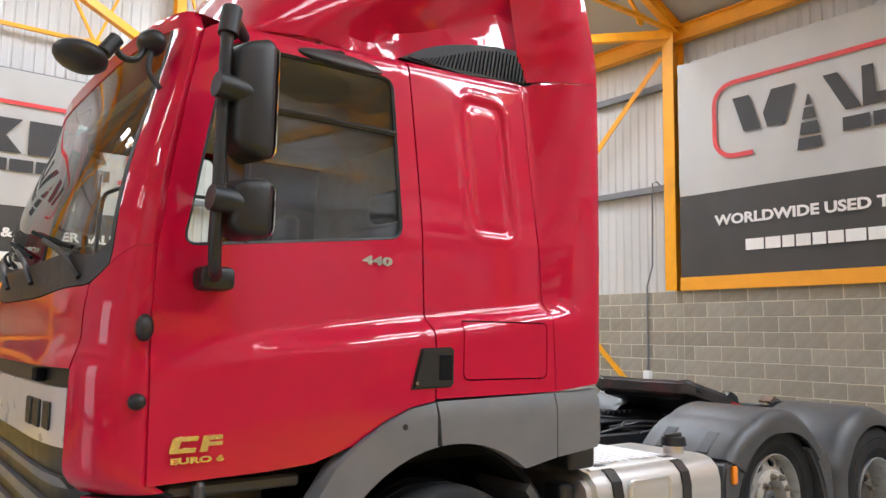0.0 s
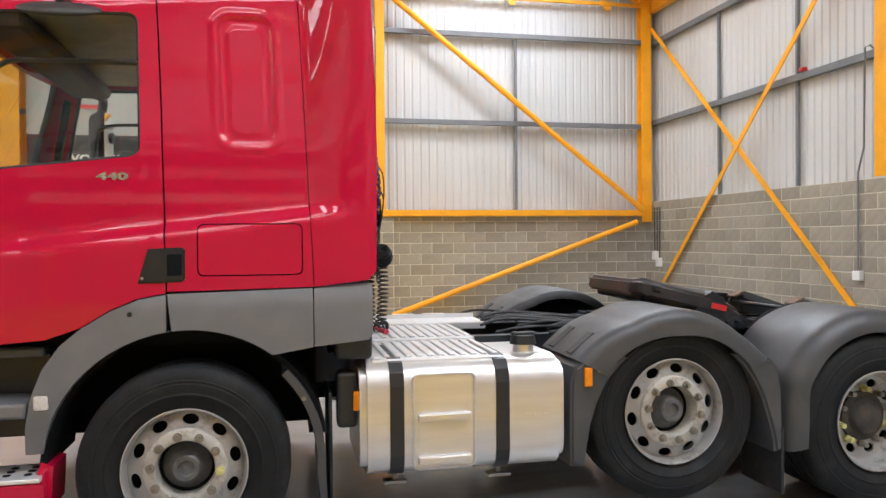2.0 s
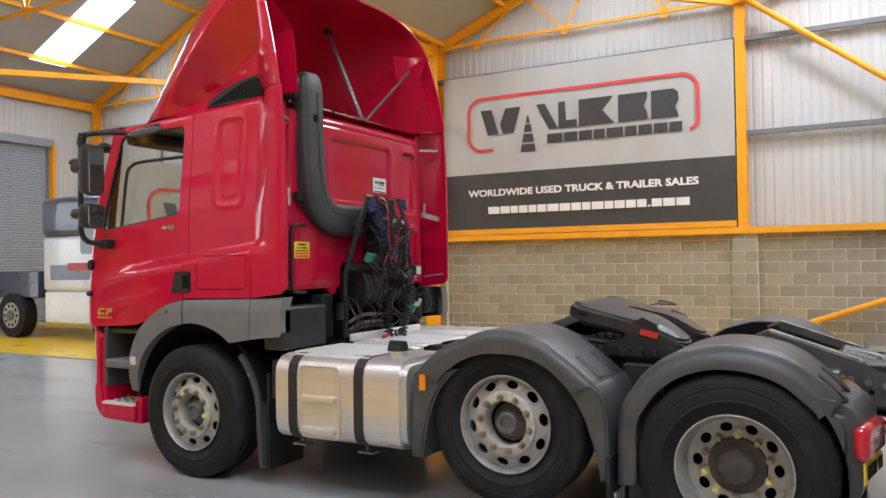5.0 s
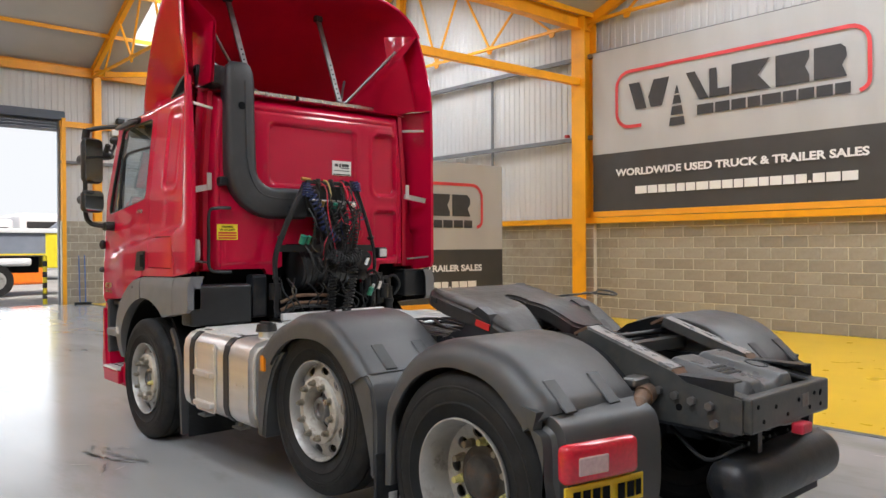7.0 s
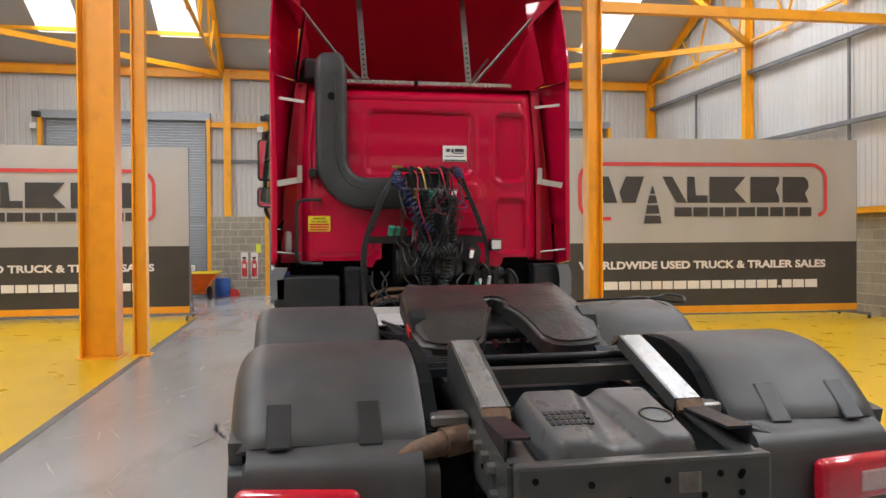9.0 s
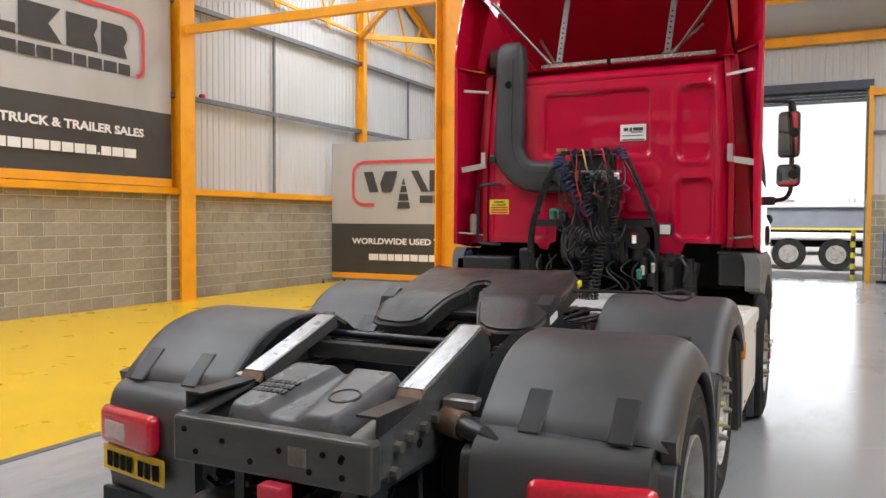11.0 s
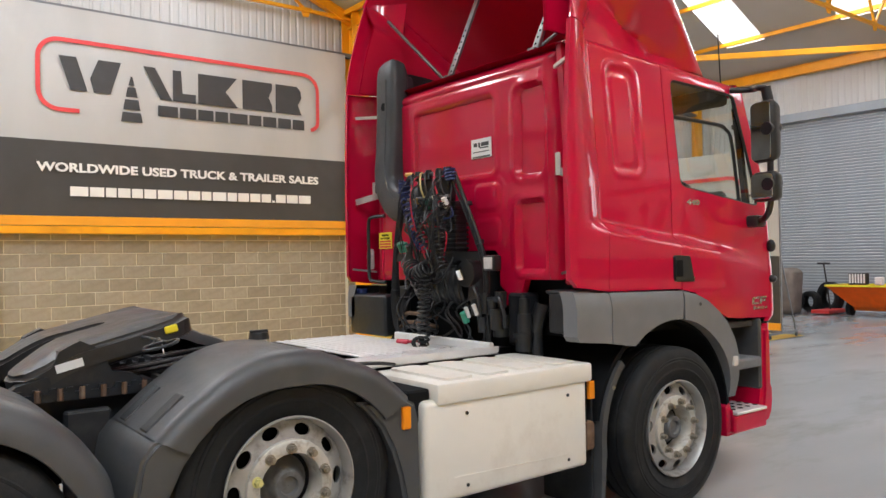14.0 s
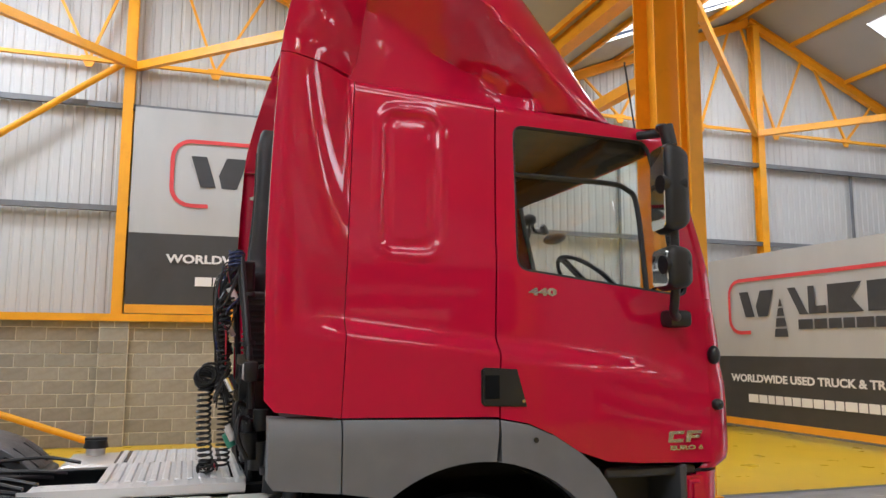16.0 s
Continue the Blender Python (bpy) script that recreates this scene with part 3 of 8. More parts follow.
M["alu"] = material("brushed_aluminium", (0.74, 0.73, 0.71), 0.34, 0.75, var=0.05, scale=3, dirt=(0.70, 0.58, 0.38), dirt_amount=0.2, dirt_scale=1.6, bump=0.03, bump_scale=90, stretch=(1, 1, 8))
M["chequer"] = material("aluminium_deck_plate", (0.80, 0.80, 0.79), 0.38, 0.45, var=0.04, scale=6, dirt=(0.50, 0.48, 0.46), dirt_amount=0.3, dirt_scale=7)
M["cream"] = material("off_white_locker_paint", (0.74, 0.71, 0.64), 0.38, var=0.04, scale=3, dirt=(0.42, 0.35, 0.26), dirt_amount=0.35, dirt_scale=3)
M["plastic"] = material("black_moulded_plastic", (0.014, 0.0155, 0.017), 0.42, var=0.15, scale=8, bump=0.15, bump_scale=240)
M["snorkel"] = material("charcoal_duct_plastic", (0.040, 0.042, 0.045), 0.46, var=0.12, scale=5, bump=0.12, bump_scale=200, dirt=(0.09, 0.088, 0.085), dirt_amount=0.35, dirt_scale=5)
# near-black for black parts, and for hollows and undersides with their shade in the colour
M["dark"] = material("black_parts_and_hollow_shade", (0.007, 0.0075, 0.0085), 0.8, var=0.2, scale=6, spec=0.12)
M["strap"] = material("black_tank_strap", (0.018, 0.018, 0.019), 0.4, var=0.15, scale=12)
M["grease"] = material("greased_plate_steel", (0.042, 0.040, 0.039), 0.38, 0.3, var=0.25, scale=5, dirt=(0.115, 0.045, 0.045), dirt_amount=0.9, dirt_scale=3, bump=0.35, bump_scale=22)
M["amber"] = material("amber_lens", (0.80, 0.24, 0.01), 0.2, var=0.08, scale=20, coat=0.6)
M["red_lens"] = material("red_lamp_lens", (0.60, 0.008, 0.032), 0.14, var=0.12, scale=60, coat=1.0)
M["clear_lens"] = material("clear_lamp_lens", (0.62, 0.60, 0.58), 0.15, var=0.1, scale=60, coat=1.0)
M["pink_lens"] = material("pinkish_clear_lens", (0.58, 0.40, 0.40), 0.15, var=0.1, scale=60, coat=1.0)
M["chrome"] = material("chrome", (0.75, 0.75, 0.75), 0.15, 1.0, var=0.05, scale=10)
M["plate_paint"] = material("silver_plate_paint", (0.62, 0.63, 0.65), 0.3, 0.2, var=0.04, scale=4, coat=0.5)
M["silver_badge"] = material("silver_badge", (0.62, 0.60, 0.56), 0.25, 0.85, var=0.05, scale=20)
M["gold_badge"] = material("gold_tinted_badge", (0.75, 0.60, 0.30), 0.25, 0.85, var=0.1, scale=20)
M["plate_yellow"] = material("yellow_number_plate", (0.80, 0.55, 0.02), 0.35, var=0.05, scale=10)
M["sticker_yellow"] = material("yellow_warning_sticker", (0.85, 0.70, 0.04), 0.4, var=0.05, scale=10)
M["sticker_red"] = material("red_print", (0.62, 0.03, 0.03), 0.4, var=0.05, scale=10)
M["cable_black"] = material("black_cable", (0.013, 0.0135, 0.015), 0.45, var=0.2, scale=20)
M["cable_blue"] = material("blue_cable", (0.02, 0.035, 0.13), 0.4, var=0.2, scale=20)
M["cable_red"] = material("red_cable", (0.55, 0.03, 0.06), 0.4, var=0.2, scale=20)
M["cable_green"] = material("green_coupling", (0.03, 0.25, 0.16), 0.4, var=0.2, scale=20)
M["cable_yellow"] = material("yellow_cable", (0.65, 0.50, 0.20), 0.4, var=0.2, scale=20)
M["brass"] = material("brass_fitting", (0.60, 0.38, 0.12), 0.35, 0.9, var=0.2, scale=20)
M["rust"] = material("rusty_exhaust_steel", (0.19, 0.115, 0.075), 0.7, 0.35, var=0.3, scale=14, dirt=(0.28, 0.24, 0.20), dirt_amount=0.5, dirt_scale=10, bump=0.3)
M["mud"] = material("mudflap_rubber", (0.013, 0.015, 0.018), 0.6, var=0.2, scale=5, dirt=(0.08, 0.075, 0.07), dirt_amount=0.5, dirt_scale=4)
M["seat"] = material("dark_seat_cloth", (0.05, 0.05, 0.055), 0.9, var=0.2, scale=30, bump=0.3, bump_scale=300)
M["trim_in"] = material("cab_trim", (0.42, 0.40, 0.36), 0.7, var=0.1, scale=8, bump=0.1)


def glass_material(name, tint, rough=0.0):
    m = bpy.data.materials.new(name)
    m.use_nodes = True
    nt = m.node_tree
    nt.nodes.remove(nt.nodes["Principled BSDF"])
    out = nt.nodes["Material Output"]
    tr = nt.nodes.new("ShaderNodeBsdfTransparent")
    gl = nt.nodes.new("ShaderNodeBsdfGlossy")
    mx = nt.nodes.new("ShaderNodeMixShader")
    lw = nt.nodes.new("ShaderNodeLayerWeight")
    lw.inputs["Blend"].default_value = 0.5
    pw = nt.nodes.new("ShaderNodeMath")
    pw.operation, pw.inputs[1].default_value = 'POWER', 4.0
    mr = nt.nodes.new("ShaderNodeMapRange")
    mr.inputs[3].default_value, mr.inputs[4].default_value = 0.085, 0.95
    nt.links.new(lw.outputs["Facing"], pw.inputs[0])
    nt.links.new(pw.outputs[0], mr.inputs[0])
    tr.inputs[0].default_value = (*tint, 1)
    gl.inputs["Roughness"].default_value = rough
    nt.links.new(mr.outputs[0], mx.inputs[0])
    nt.links.new(tr.outputs[0], mx.inputs[1])
    nt.links.new(gl.outputs[0], mx.inputs[2])
    nt.links.new(mx.outputs[0], out.inputs[0])
    return m


M["glass"] = glass_material("tinted_cab_glass", (0.88, 0.92, 0.90))
M["mirror"] = material("mirror_glass", (0.85, 0.86, 0.87), 0.03, 1.0, var=0.01, scale=3, rough_var=0.01)


def smoothstep(a, b, v):
    t = min(1.0, max(0.0, (v - a) / (b - a)))
    return t * t * (3 - 2 * t)


def rr_dist(x, z, x0, x1, z0, z1, r):
    """Signed distance to a rounded rectangle (inside is negative)."""
    cx, cz = (x0 + x1) / 2, (z0 + z1) / 2
    qx, qz = abs(x - cx) - (x1 - x0) / 2 + r, abs(z - cz) - (z1 - z0) / 2 + r
    return math.hypot(max(qx, 0), max(qz, 0)) + min(max(qx, qz), 0) - r


def ledge_z(x):
    if x < -0.79:
        return 1.53 + (x + 0.79) * 0.22
    return 1.53 + (min(x, 0.62) + 0.79) * (0.16 / 1.37)


def side_y(x, z):
    """Half-width of the cab skin at x, z."""
    up = 1.087 - (z - 2.0) * (0.115 if z > 2.0 else 0.03)
    low = 1.172 - 0.02 * smoothstep(1.30, 1.05, z)
    zl = ledge_z(x)
    k = 1 - smoothstep(zl - 0.035, zl + 0.055, z)
    k *= 0.05 + 0.95 * smoothstep(-1.2, -0.45, x)
    y = up + (low - up) * k
    xs = x + 0.036 * (z - 2.0)
    d = rr_dist(xs, z, 0.165, 0.415, 2.03, 2.66, 0.06)
    y -= 0.011 * smoothstep(0.008, -0.010, d) - 0.005 * smoothstep(0.028, 0.008, abs(d - 0.022))
    d2 = rr_dist(xs, z, 0.205, 0.375, 2.075, 2.615, 0.05)
    y += 0.006 * smoothstep(0.006, -0.006, d2)
    # rounded shoulder into the roof
    top = min(1.0, max(0.0, (z - roof_edge(x) + 0.045) / 0.05)) * (1 - smoothstep(0.52, 0.60, x))
    y -= 0.036 * (1 - math.sqrt(1 - 0.98 * top * top))
    # the collar flares to an upright rear edge
    c = min(1.0, max(0.0, x - 0.555) / 0.29)
    c = 0.35 * c + 0.65 * math.sin(c * math.pi / 2)
    roll = max(0.0, (x - 0.845) / 0.055)
    return y + (1.186 - y) * c - 0.022 * min(1.0, roll) ** 2


def roof_edge(x):
    return 2.762 + (x + 0.145) * 0.062


def seam_x(z):
    """The upright joint between cab side and collar leans forward."""
    return 0.588 - 0.044 * (z - 1.335)


def skin(outline, holes, yfun, s, thick=0.022, gx=0.035, gz=0.028, swap=False):
    """A pressed panel: an outline with holes in a plane, pushed out to yfun, with turned-in edges.
    swap: the panel stands across the truck (first coordinate y, pushed along x)."""
    bm = bmesh.new()
    edges = []
    for loop in (outline, *holes):
        vs = [bm.verts.new((p[0], 0, p[1])) for p in loop]
        edges += [bm.edges.new((vs[i], vs[(i + 1) % len(vs)])) for i in range(len(vs))]
    bmesh.ops.triangle_fill(bm, use_beauty=True, use_dissolve=False, edges=edges)
    x0, x1 = min(p[0] for p in outline), max(p[0] for p in outline)
    z0, z1 = min(p[1] for p in outline), max(p[1] for p in outline)
    for lo, hi, st, no in ((x0, x1, gx, (1, 0, 0)), (z0, z1, gz, (0, 0, 1))):
        v = lo + st
        while v < hi - 0.004:
            co = (v, 0, 0) if no[0] else (0, 0, v)
            bmesh.ops.bisect_plane(bm, geom=bm.verts[:] + bm.edges[:] + bm.faces[:], plane_co=co, plane_no=no, dist=1e-5)
            v += st
    rim = [e for e in bm.edges if e.is_boundary]
    ext = bmesh.ops.extrude_edge_only(bm, edges=rim)
    inner = {g for g in ext["geom"] if isinstance(g, bmesh.types.BMVert)}
    for v in bm.verts:
        d = yfun(v.co.x, v.co.z) - (thick if v in inner else 0)
        v.co = Vector((d, v.co.x, v.co.z)) if swap else Vector((v.co.x, s * d, v.co.z))
    bmesh.ops.recalc_face_normals(bm, faces=bm.faces[:])
    c = [f for f in bm.faces if abs(f.normal.x if swap else f.normal.y) > 0.7]
    tot = sum((f.normal.x if swap else f.normal.y * s) * f.calc_area() for f in c)
    if tot < 0:
        bmesh.ops.reverse_faces(bm, faces=bm.faces[:])
    return bm


def arc(cx, cz, r, a0, a1, n=14, rz=None):
    return [(cx + r * math.cos(radians(a0 + (a1 - a0) * k / n)), cz + (rz or r) * math.sin(radians(a0 + (a1 - a0) * k / n))) for k in range(n + 1)]


truck = thing("tractor_unit", "red three-axle tractor unit with grey wheel-arch trim", "truck")
T = truck

# ---------------------------------------------------------------- cab skins


def round_corners(pts, r, n=5):
    """A closed outline with each corner rounded off."""
    out = []
    for i, q in enumerate(pts):
        q, p0, p1 = Vector(q), Vector(pts[i - 1]), Vector(pts[(i + 1) % len(pts)])
        a, b = q + (p0 - q).normalized() * min(r, (p0 - q).length * 0.45), q + (p1 - q).normalized() * min(r, (p1 - q).length * 0.45)
        for k in range(n + 1):
            f = k / n
            v = a * (1 - f) ** 2 + q * (2 * f * (1 - f)) + b * f * f
            out.append((v.x, v.y))
    return out


WINDOW = round_corners([(-1.112, 1.862), (-0.212, 1.967), (-0.228, 2.660), (-0.955, 2.640), (-1.055, 2.16)], 0.06)
HATCH = rounded(0.048, 0.538, 1.393, 1.643, 0.03)
for s in (-1, 1):
    door_out = [(-1.19, 1.085), (-0.80, 1.10), (-0.62, 1.115), (-0.47, 1.165), (-0.34, 1.245), (-0.22, 1.295), (-0.095, 1.318),
                (-0.095, 1.50), (-0.108, 1.66), (-0.122, 2.2), (-0.14, 2.60), (-0.15, roof_edge(-0.15)), (-0.6, roof_edge(-0.6)), (-0.985, roof_edge(-0.985)), (-1.045, 2.665), (-1.10, 2.42), (-1.155, 2.12), (-1.192, 1.84), (-1.198, 1.60)]
    door = part("cab_door", skin(door_out, [WINDOW], side_y, s), M["red"], T, "red cab door with a moulded shoulder line", True)
    wy = lambda x, z: side_y(x, z) - 0.016
    pane = part("window_pane", skin(WINDOW, [], wy, s, 0.004, 0.2, 0.2), M["glass"], door, "tinted side window glass", True)
    pane.visible_shadow = False
    # black rubber seal round the pane, and the quarter-light bar
    bm = bmesh.new()
    loop = [(x, s * (side_y(x, z) - 0.010), z) for x, z in WINDOW]
    add_sweep(bm, loop + loop[:2], 0.011, 6, False)
    part("window_seal", bm, M["plastic"], door, "", True)
    bm = bmesh.new()
    yb = lambda x, z: s * (side_y(x, z) - 0.009)
    bar = [(-0.885 + 0.0, 1.89), (-0.87, 2.30), (-0.82, 2.385), (-0.70, 2.41), (-0.22, 2.415)]
    add_sweep(bm, smooth_path([(x, yb(x, z), z) for x, z in bar], 5), 0.013, 6)
    part("window_bar", bm, M["plastic"], door, "", True)
    # rear side panel with its storage hatch
    side_out = [(-0.087, 1.325), (seam_x(1.335), 1.335), (seam_x(2.0), 2.0), (seam_x(2.79), roof_edge(0.52)), (0.25, roof_edge(0.25)), (-0.142, roof_edge(-0.14)), (-0.132, 2.6), (-0.114, 2.2), (-0.100, 1.66), (-0.087, 1.50)]
    if s < 0:
        part("side_panel", skin(side_out, [HATCH], side_y, s, 0.022, 0.0115, 0.0135), M["red"], T, "red sleeper side with a stamped recess", True)
        part("storage_hatch", skin(rounded(0.054, 0.532, 1.399, 1.637, 0.026), [], side_y, s), M["red"], T, "red flush storage hatch", True)
    else:
        part("side_panel", skin(side_out, [], side_y, s, 0.022, 0.0115, 0.0135), M["red"], T, "red sleeper side with a stamped recess", True)
    # side collar behind the cab
    col_out = [(seam_x(1.335) + 0.004, 1.335), (0.855, 1.365), (0.893, 1.41), (0.902, 2.0), (0.888, 2.5), (0.871, 2.818), (0.72, 2.814), (0.60, 2.806), (seam_x(2.79) + 0.004, 2.798), (seam_x(2.0) + 0.004, 2.0)]
    part("side_collar", skin(col_out, [], side_y, s, 0.03, 0.02, 0.03), M["red"], T, "red air collar panel behind the cab side", True)
    # dark liner just inside the skins, so that joints read dark
    part("door_liner", prism([(s * 1.0, 1.10), (s * 1.05, 1.10), (s * 1.05, 2.0), (s * 0.962, 2.74), (s * 0.92, 2.74), (s * 1.0, 2.0)], "x", -0.16, 0.60), M["dark"], T)
    part("pillar_liner", prism([(-1.19, 1.10), (-1.14, 1.10), (-1.14, 1.84), (-1.02, 2.56), (-1.06, 2.58), (-1.185, 1.84)], "y", s * 0.955, s * 0.99), M["dark"], T)
    # grey wheel-arch trim in three lengths
    yf = lambda x, z: 1.190 - 2.6 * max(0.0, z - 1.235) ** 2 - 0.5 * max(0.0, 0.95 - z) ** 2
    outer = [(-0.715, 0.59), (-0.705, 0.72), (-0.675, 0.86), (-0.625, 0.985), (-0.55, 1.09), (-0.46, 1.165), (-0.34, 1.238), (-0.22, 1.288), (-0.092, 1.311)]
    inner = arc(0, 0.50, 0.645, 172, 97, 12)
    a_front = outer + [(-0.092, inner[-1][1])] + inner[::-1]
    part("arch_trim", skin(a_front, [], yf, s, 0.10, 0.05, 0.022), M["grey"], T, "grey plastic wheel-arch trim", True)
    mid = [(-0.086, 1.313), (0.583, 1.328), (0.583, 1.045), (0.40, 1.015)] + arc(0, 0.50, 0.645, 53, 96, 9)
    part("arch_trim", skin(mid, [], yf, s, 0.10, 0.05, 0.022), M["grey"], T, "grey plastic wheel-arch trim", True)
    part("arch_trim", skin([(0.589, 1.328), (0.872, 1.342), (0.872, 1.10), (0.85, 1.072), (0.589, 1.046)], [], yf, s, 0.10, 0.05, 0.022), M["grey"], T, "grey plastic side skirt end", True)
    for bx, bz in ((-0.25, 1.225),):
        part("trim_plug", add_tube(bmesh.new(), (bx, s * 1.178, bz), (bx, s * 1.192, bz), 0.012, 10), M["plastic"], T)
    part("side_repeater", box((-0.665, s * 1.163 - 0.03, 0.80), (-0.60, s * 1.163 + 0.03, 0.87), 0.012), M["clear_lens"], T, "clear side repeater lamp", True)
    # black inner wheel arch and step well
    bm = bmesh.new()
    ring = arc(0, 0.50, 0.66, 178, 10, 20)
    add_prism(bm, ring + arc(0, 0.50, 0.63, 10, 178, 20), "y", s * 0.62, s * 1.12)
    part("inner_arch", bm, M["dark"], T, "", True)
    # step well
    bm = bmesh.new()
    add_box(bm, (-1.09, s * 0.80, 0.62), (-0.68, s * 0.86, 1.10))
    add_box(bm, (-1.12, s * 0.80, 1.03), (-0.64, s * 1.09, 1.075), 0.01, 1)
    add_box(bm, (-1.04, s * 0.80, 0.60), (-1.005, s * 1.14, 1.085), 0.012, 1)
    part("step_well", bm, M["guard"], T, "dark plastic entry step well")
    step = part("entry_step", box((-1.0, min(s * 0.86, s * 1.16), 0.76), (-0.70, max(s * 0.86, s * 1.16), 0.83), 0.015), M["grey"], T, "grey moulded entry step")
    step2 = part("entry_step", box((-1.0, min(s * 0.92, s * 1.19), 0.475), (-0.64, max(s * 0.92, s * 1.19), 0.495), 0.004, 1), M["chequer"], T, "perforated steel lower step")
    bm = bmesh.new()
    for i in range(4):
        for k in range(3):
            add_tube(bm, (-0.98 + 0.09 * i, s * (0.99 + 0.06 * k), 0.4945), (-0.98 + 0.09 * i, s * (0.99 + 0.06 * k), 0.498), 0.018, 8)
    o = part("step_hole", bm, M["dark"], step2)
    tagged(o, kind="stuff")
    part("step_face", box((-1.0, min(s * 1.15, s * 1.186), 0.36), (-0.62, max(s * 1.15, s * 1.186), 0.472), 0.012, 2), M["red"], step2)
    # red bumper end
    bm = bmesh.new()
    prof = [(-1.152, 0.61), (-1.157, 0.52), (-1.14, 0.43), (-1.09, 0.365), (-0.98, 0.34), (-0.61, 0.335), (-0.60, 0.53), (-0.65, 0.55), (-0.68, 0.475), (-1.0, 0.46), (-1.025, 0.60), (-1.03, 1.03), (-1.13, 1.03), (-1.137, 0.635)]
    add_prism(bm, prof, "y", s * 0.90, s * 1.155)
    es = [e for e in bm.edges if abs(e.verts[0].co.y - s * 1.155) < 1e-4 and abs(e.verts[1].co.y - s * 1.155) < 1e-4]
    bmesh.ops.bevel(bm, geom=es, offset=0.03, segments=3, affect='EDGES')
    part("bumper_end", bm, M["red"], T, "red lower bumper corner", True)
    # door handle: a tapered black surround with a dark pocket
    bm = bmesh.new()
    pts = [(-0.215, 1.365), (-0.17, 1.525), (-0.02, 1.532), (-0.005, 1.52), (-0.005, 1.385), (-0.02, 1.37)]
    add_prism(bm, pts, "y", s * 1.13, s * 1.184)
    es = [e for e in bm.edges if all(abs(v.co.y - s * 1.184) < 1e-4 for v in e.verts)]
    bmesh.ops.bevel(bm, geom=es, offset=0.008, segments=2, affect='EDGES')
    part("door_handle", bm, M["plastic"], door, "black door handle surround", True)
    part("handle_pocket", box((-0.085, s * 1.1845 - 0.002, 1.40), (-0.018, s * 1.1845 + 0.002, 1.50), 0.002, 1), M["dark"], T)
    part("door_lock", add_tube(bmesh.new(), (-0.195, s * 1.182, 1.39), (-0.195, s * 1.189, 1.39), 0.008, 10), M["chrome"], T)
    # badges
    me = text_mesh("440", 0.062, 0.0035, 'CENTER')
    me.materials.append(M["silver_badge"])
    b = new("badge_number", me)
    tilt = pose(-0.335 if s < 0 else -0.335, s * (side_y(-0.34, 1.86) + 0.004), 1.853, 90, 0, 0 if s < 0 else 180) @ Matrix.Diagonal((1.45, 0.72, 1, 1))
    b.matrix_world = tilt
    b.parent = T
    tagged(b, "silver raised figures on the door")
    me = text_mesh("EURO 6", 0.040, 0.002, 'CENTER')
    me.materials.append(M["gold_badge" if s < 0 else "silver_badge"])
    b = new("badge_lettering", me)
    b.matrix_world = pose(-1.035 if s < 0 else -1.045, s * (side_y(-0.95, 1.16) + 0.002), 1.150, 90, 0, 0 if s < 0 else 180) @ Matrix.Diagonal((1.32, 0.66, 1, 1))
    b.parent = T
    tagged(b, "raised metallic lettering low on the door")
    bm = bmesh.new()
    yb0, yb1 = s * (side_y(-1.02, 1.2) - 0.002), s * (side_y(-1.02, 1.2) + 0.006)
    shapes = [[(0.0, 0.0), (0.105, 0.0), (0.109, 0.02), (0.036, 0.02), (0.044, 0.05), (0.115, 0.05), (0.119, 0.07), (0.02, 0.07), (0.008, 0.06), (-0.004, 0.012)],
              [(0.125, 0.0), (0.157, 0.0), (0.162, 0.024), (0.222, 0.024), (0.226, 0.042), (0.166, 0.042), (0.168, 0.05), (0.238, 0.05), (0.242, 0.07), (0.138, 0.07)]]
    for q in shapes:
        q = [((-1.125 + 0.78 * p[0]) if s < 0 else (-0.945 - 0.78 * p[0]), 1.183 + 0.75 * p[1]) for p in q]
        add_prism(bm, q, "y", yb0, yb1)
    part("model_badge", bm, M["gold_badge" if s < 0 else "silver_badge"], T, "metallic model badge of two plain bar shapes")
    # knobs on the front corner
    for kz, kx in ((1.586, -1.225), (1.352, -1.235)):
        bm = bmesh.new()
        bmesh.ops.create_uvsphere(bm, u_segments=14, v_segments=9, radius=0.036, matrix=Matrix.Translation((kx, s * 1.115, kz)) @ Matrix.Diagonal((0.8, 0.9, 1.25 if kz > 1.5 else 0.75, 1)))
        part("washer_knob", bm, M["plastic"], T, "", True)

# ---------------------------------------------------------------- cab front


def edge_x(z):
    """Where the cab front meets the door gap."""
    return -1.207 + 0.135 * smoothstep(1.75, 2.75, z) * (0.55 + 0.45 * min(1.0, max(0.0, (z - 1.75) / 0.9)))


def front_x(y, z, off=0.0):
    d = 0.205 - 0.10 * smoothstep(1.9, 2.8, z) + 0.035 * smoothstep(1.06, 1.14, z) * (1 - smoothstep(1.44, 1.56, z))
    p = 6.0 - 2.9 * smoothstep(1.6, 1.86, z)
    u = min(1.0, abs(y) / (side_y(-1.15, z) - 0.004))
    tuck = smoothstep(0.70, 1.10, abs(y)) * (0.085 * smoothstep(1.10, 1.03, z) + 0.055 * smoothstep(0.98, 0.55, z)) + 0.05 * smoothstep(0.50, 0.34, z)
    return edge_x(z) - d * max(0.0, 1 - u ** p) ** 0.5 - off + tuck


def screen_foot(y):
    return 1.695 + 0.03 * smoothstep(0.3, 0.9, abs(y)) + 0.135 * smoothstep(0.90, 1.09, abs(y))


def screen_sill(y):
    return screen_foot(y) + 0.135 - 0.035 * smoothstep(0.5, 1.0, abs(y))


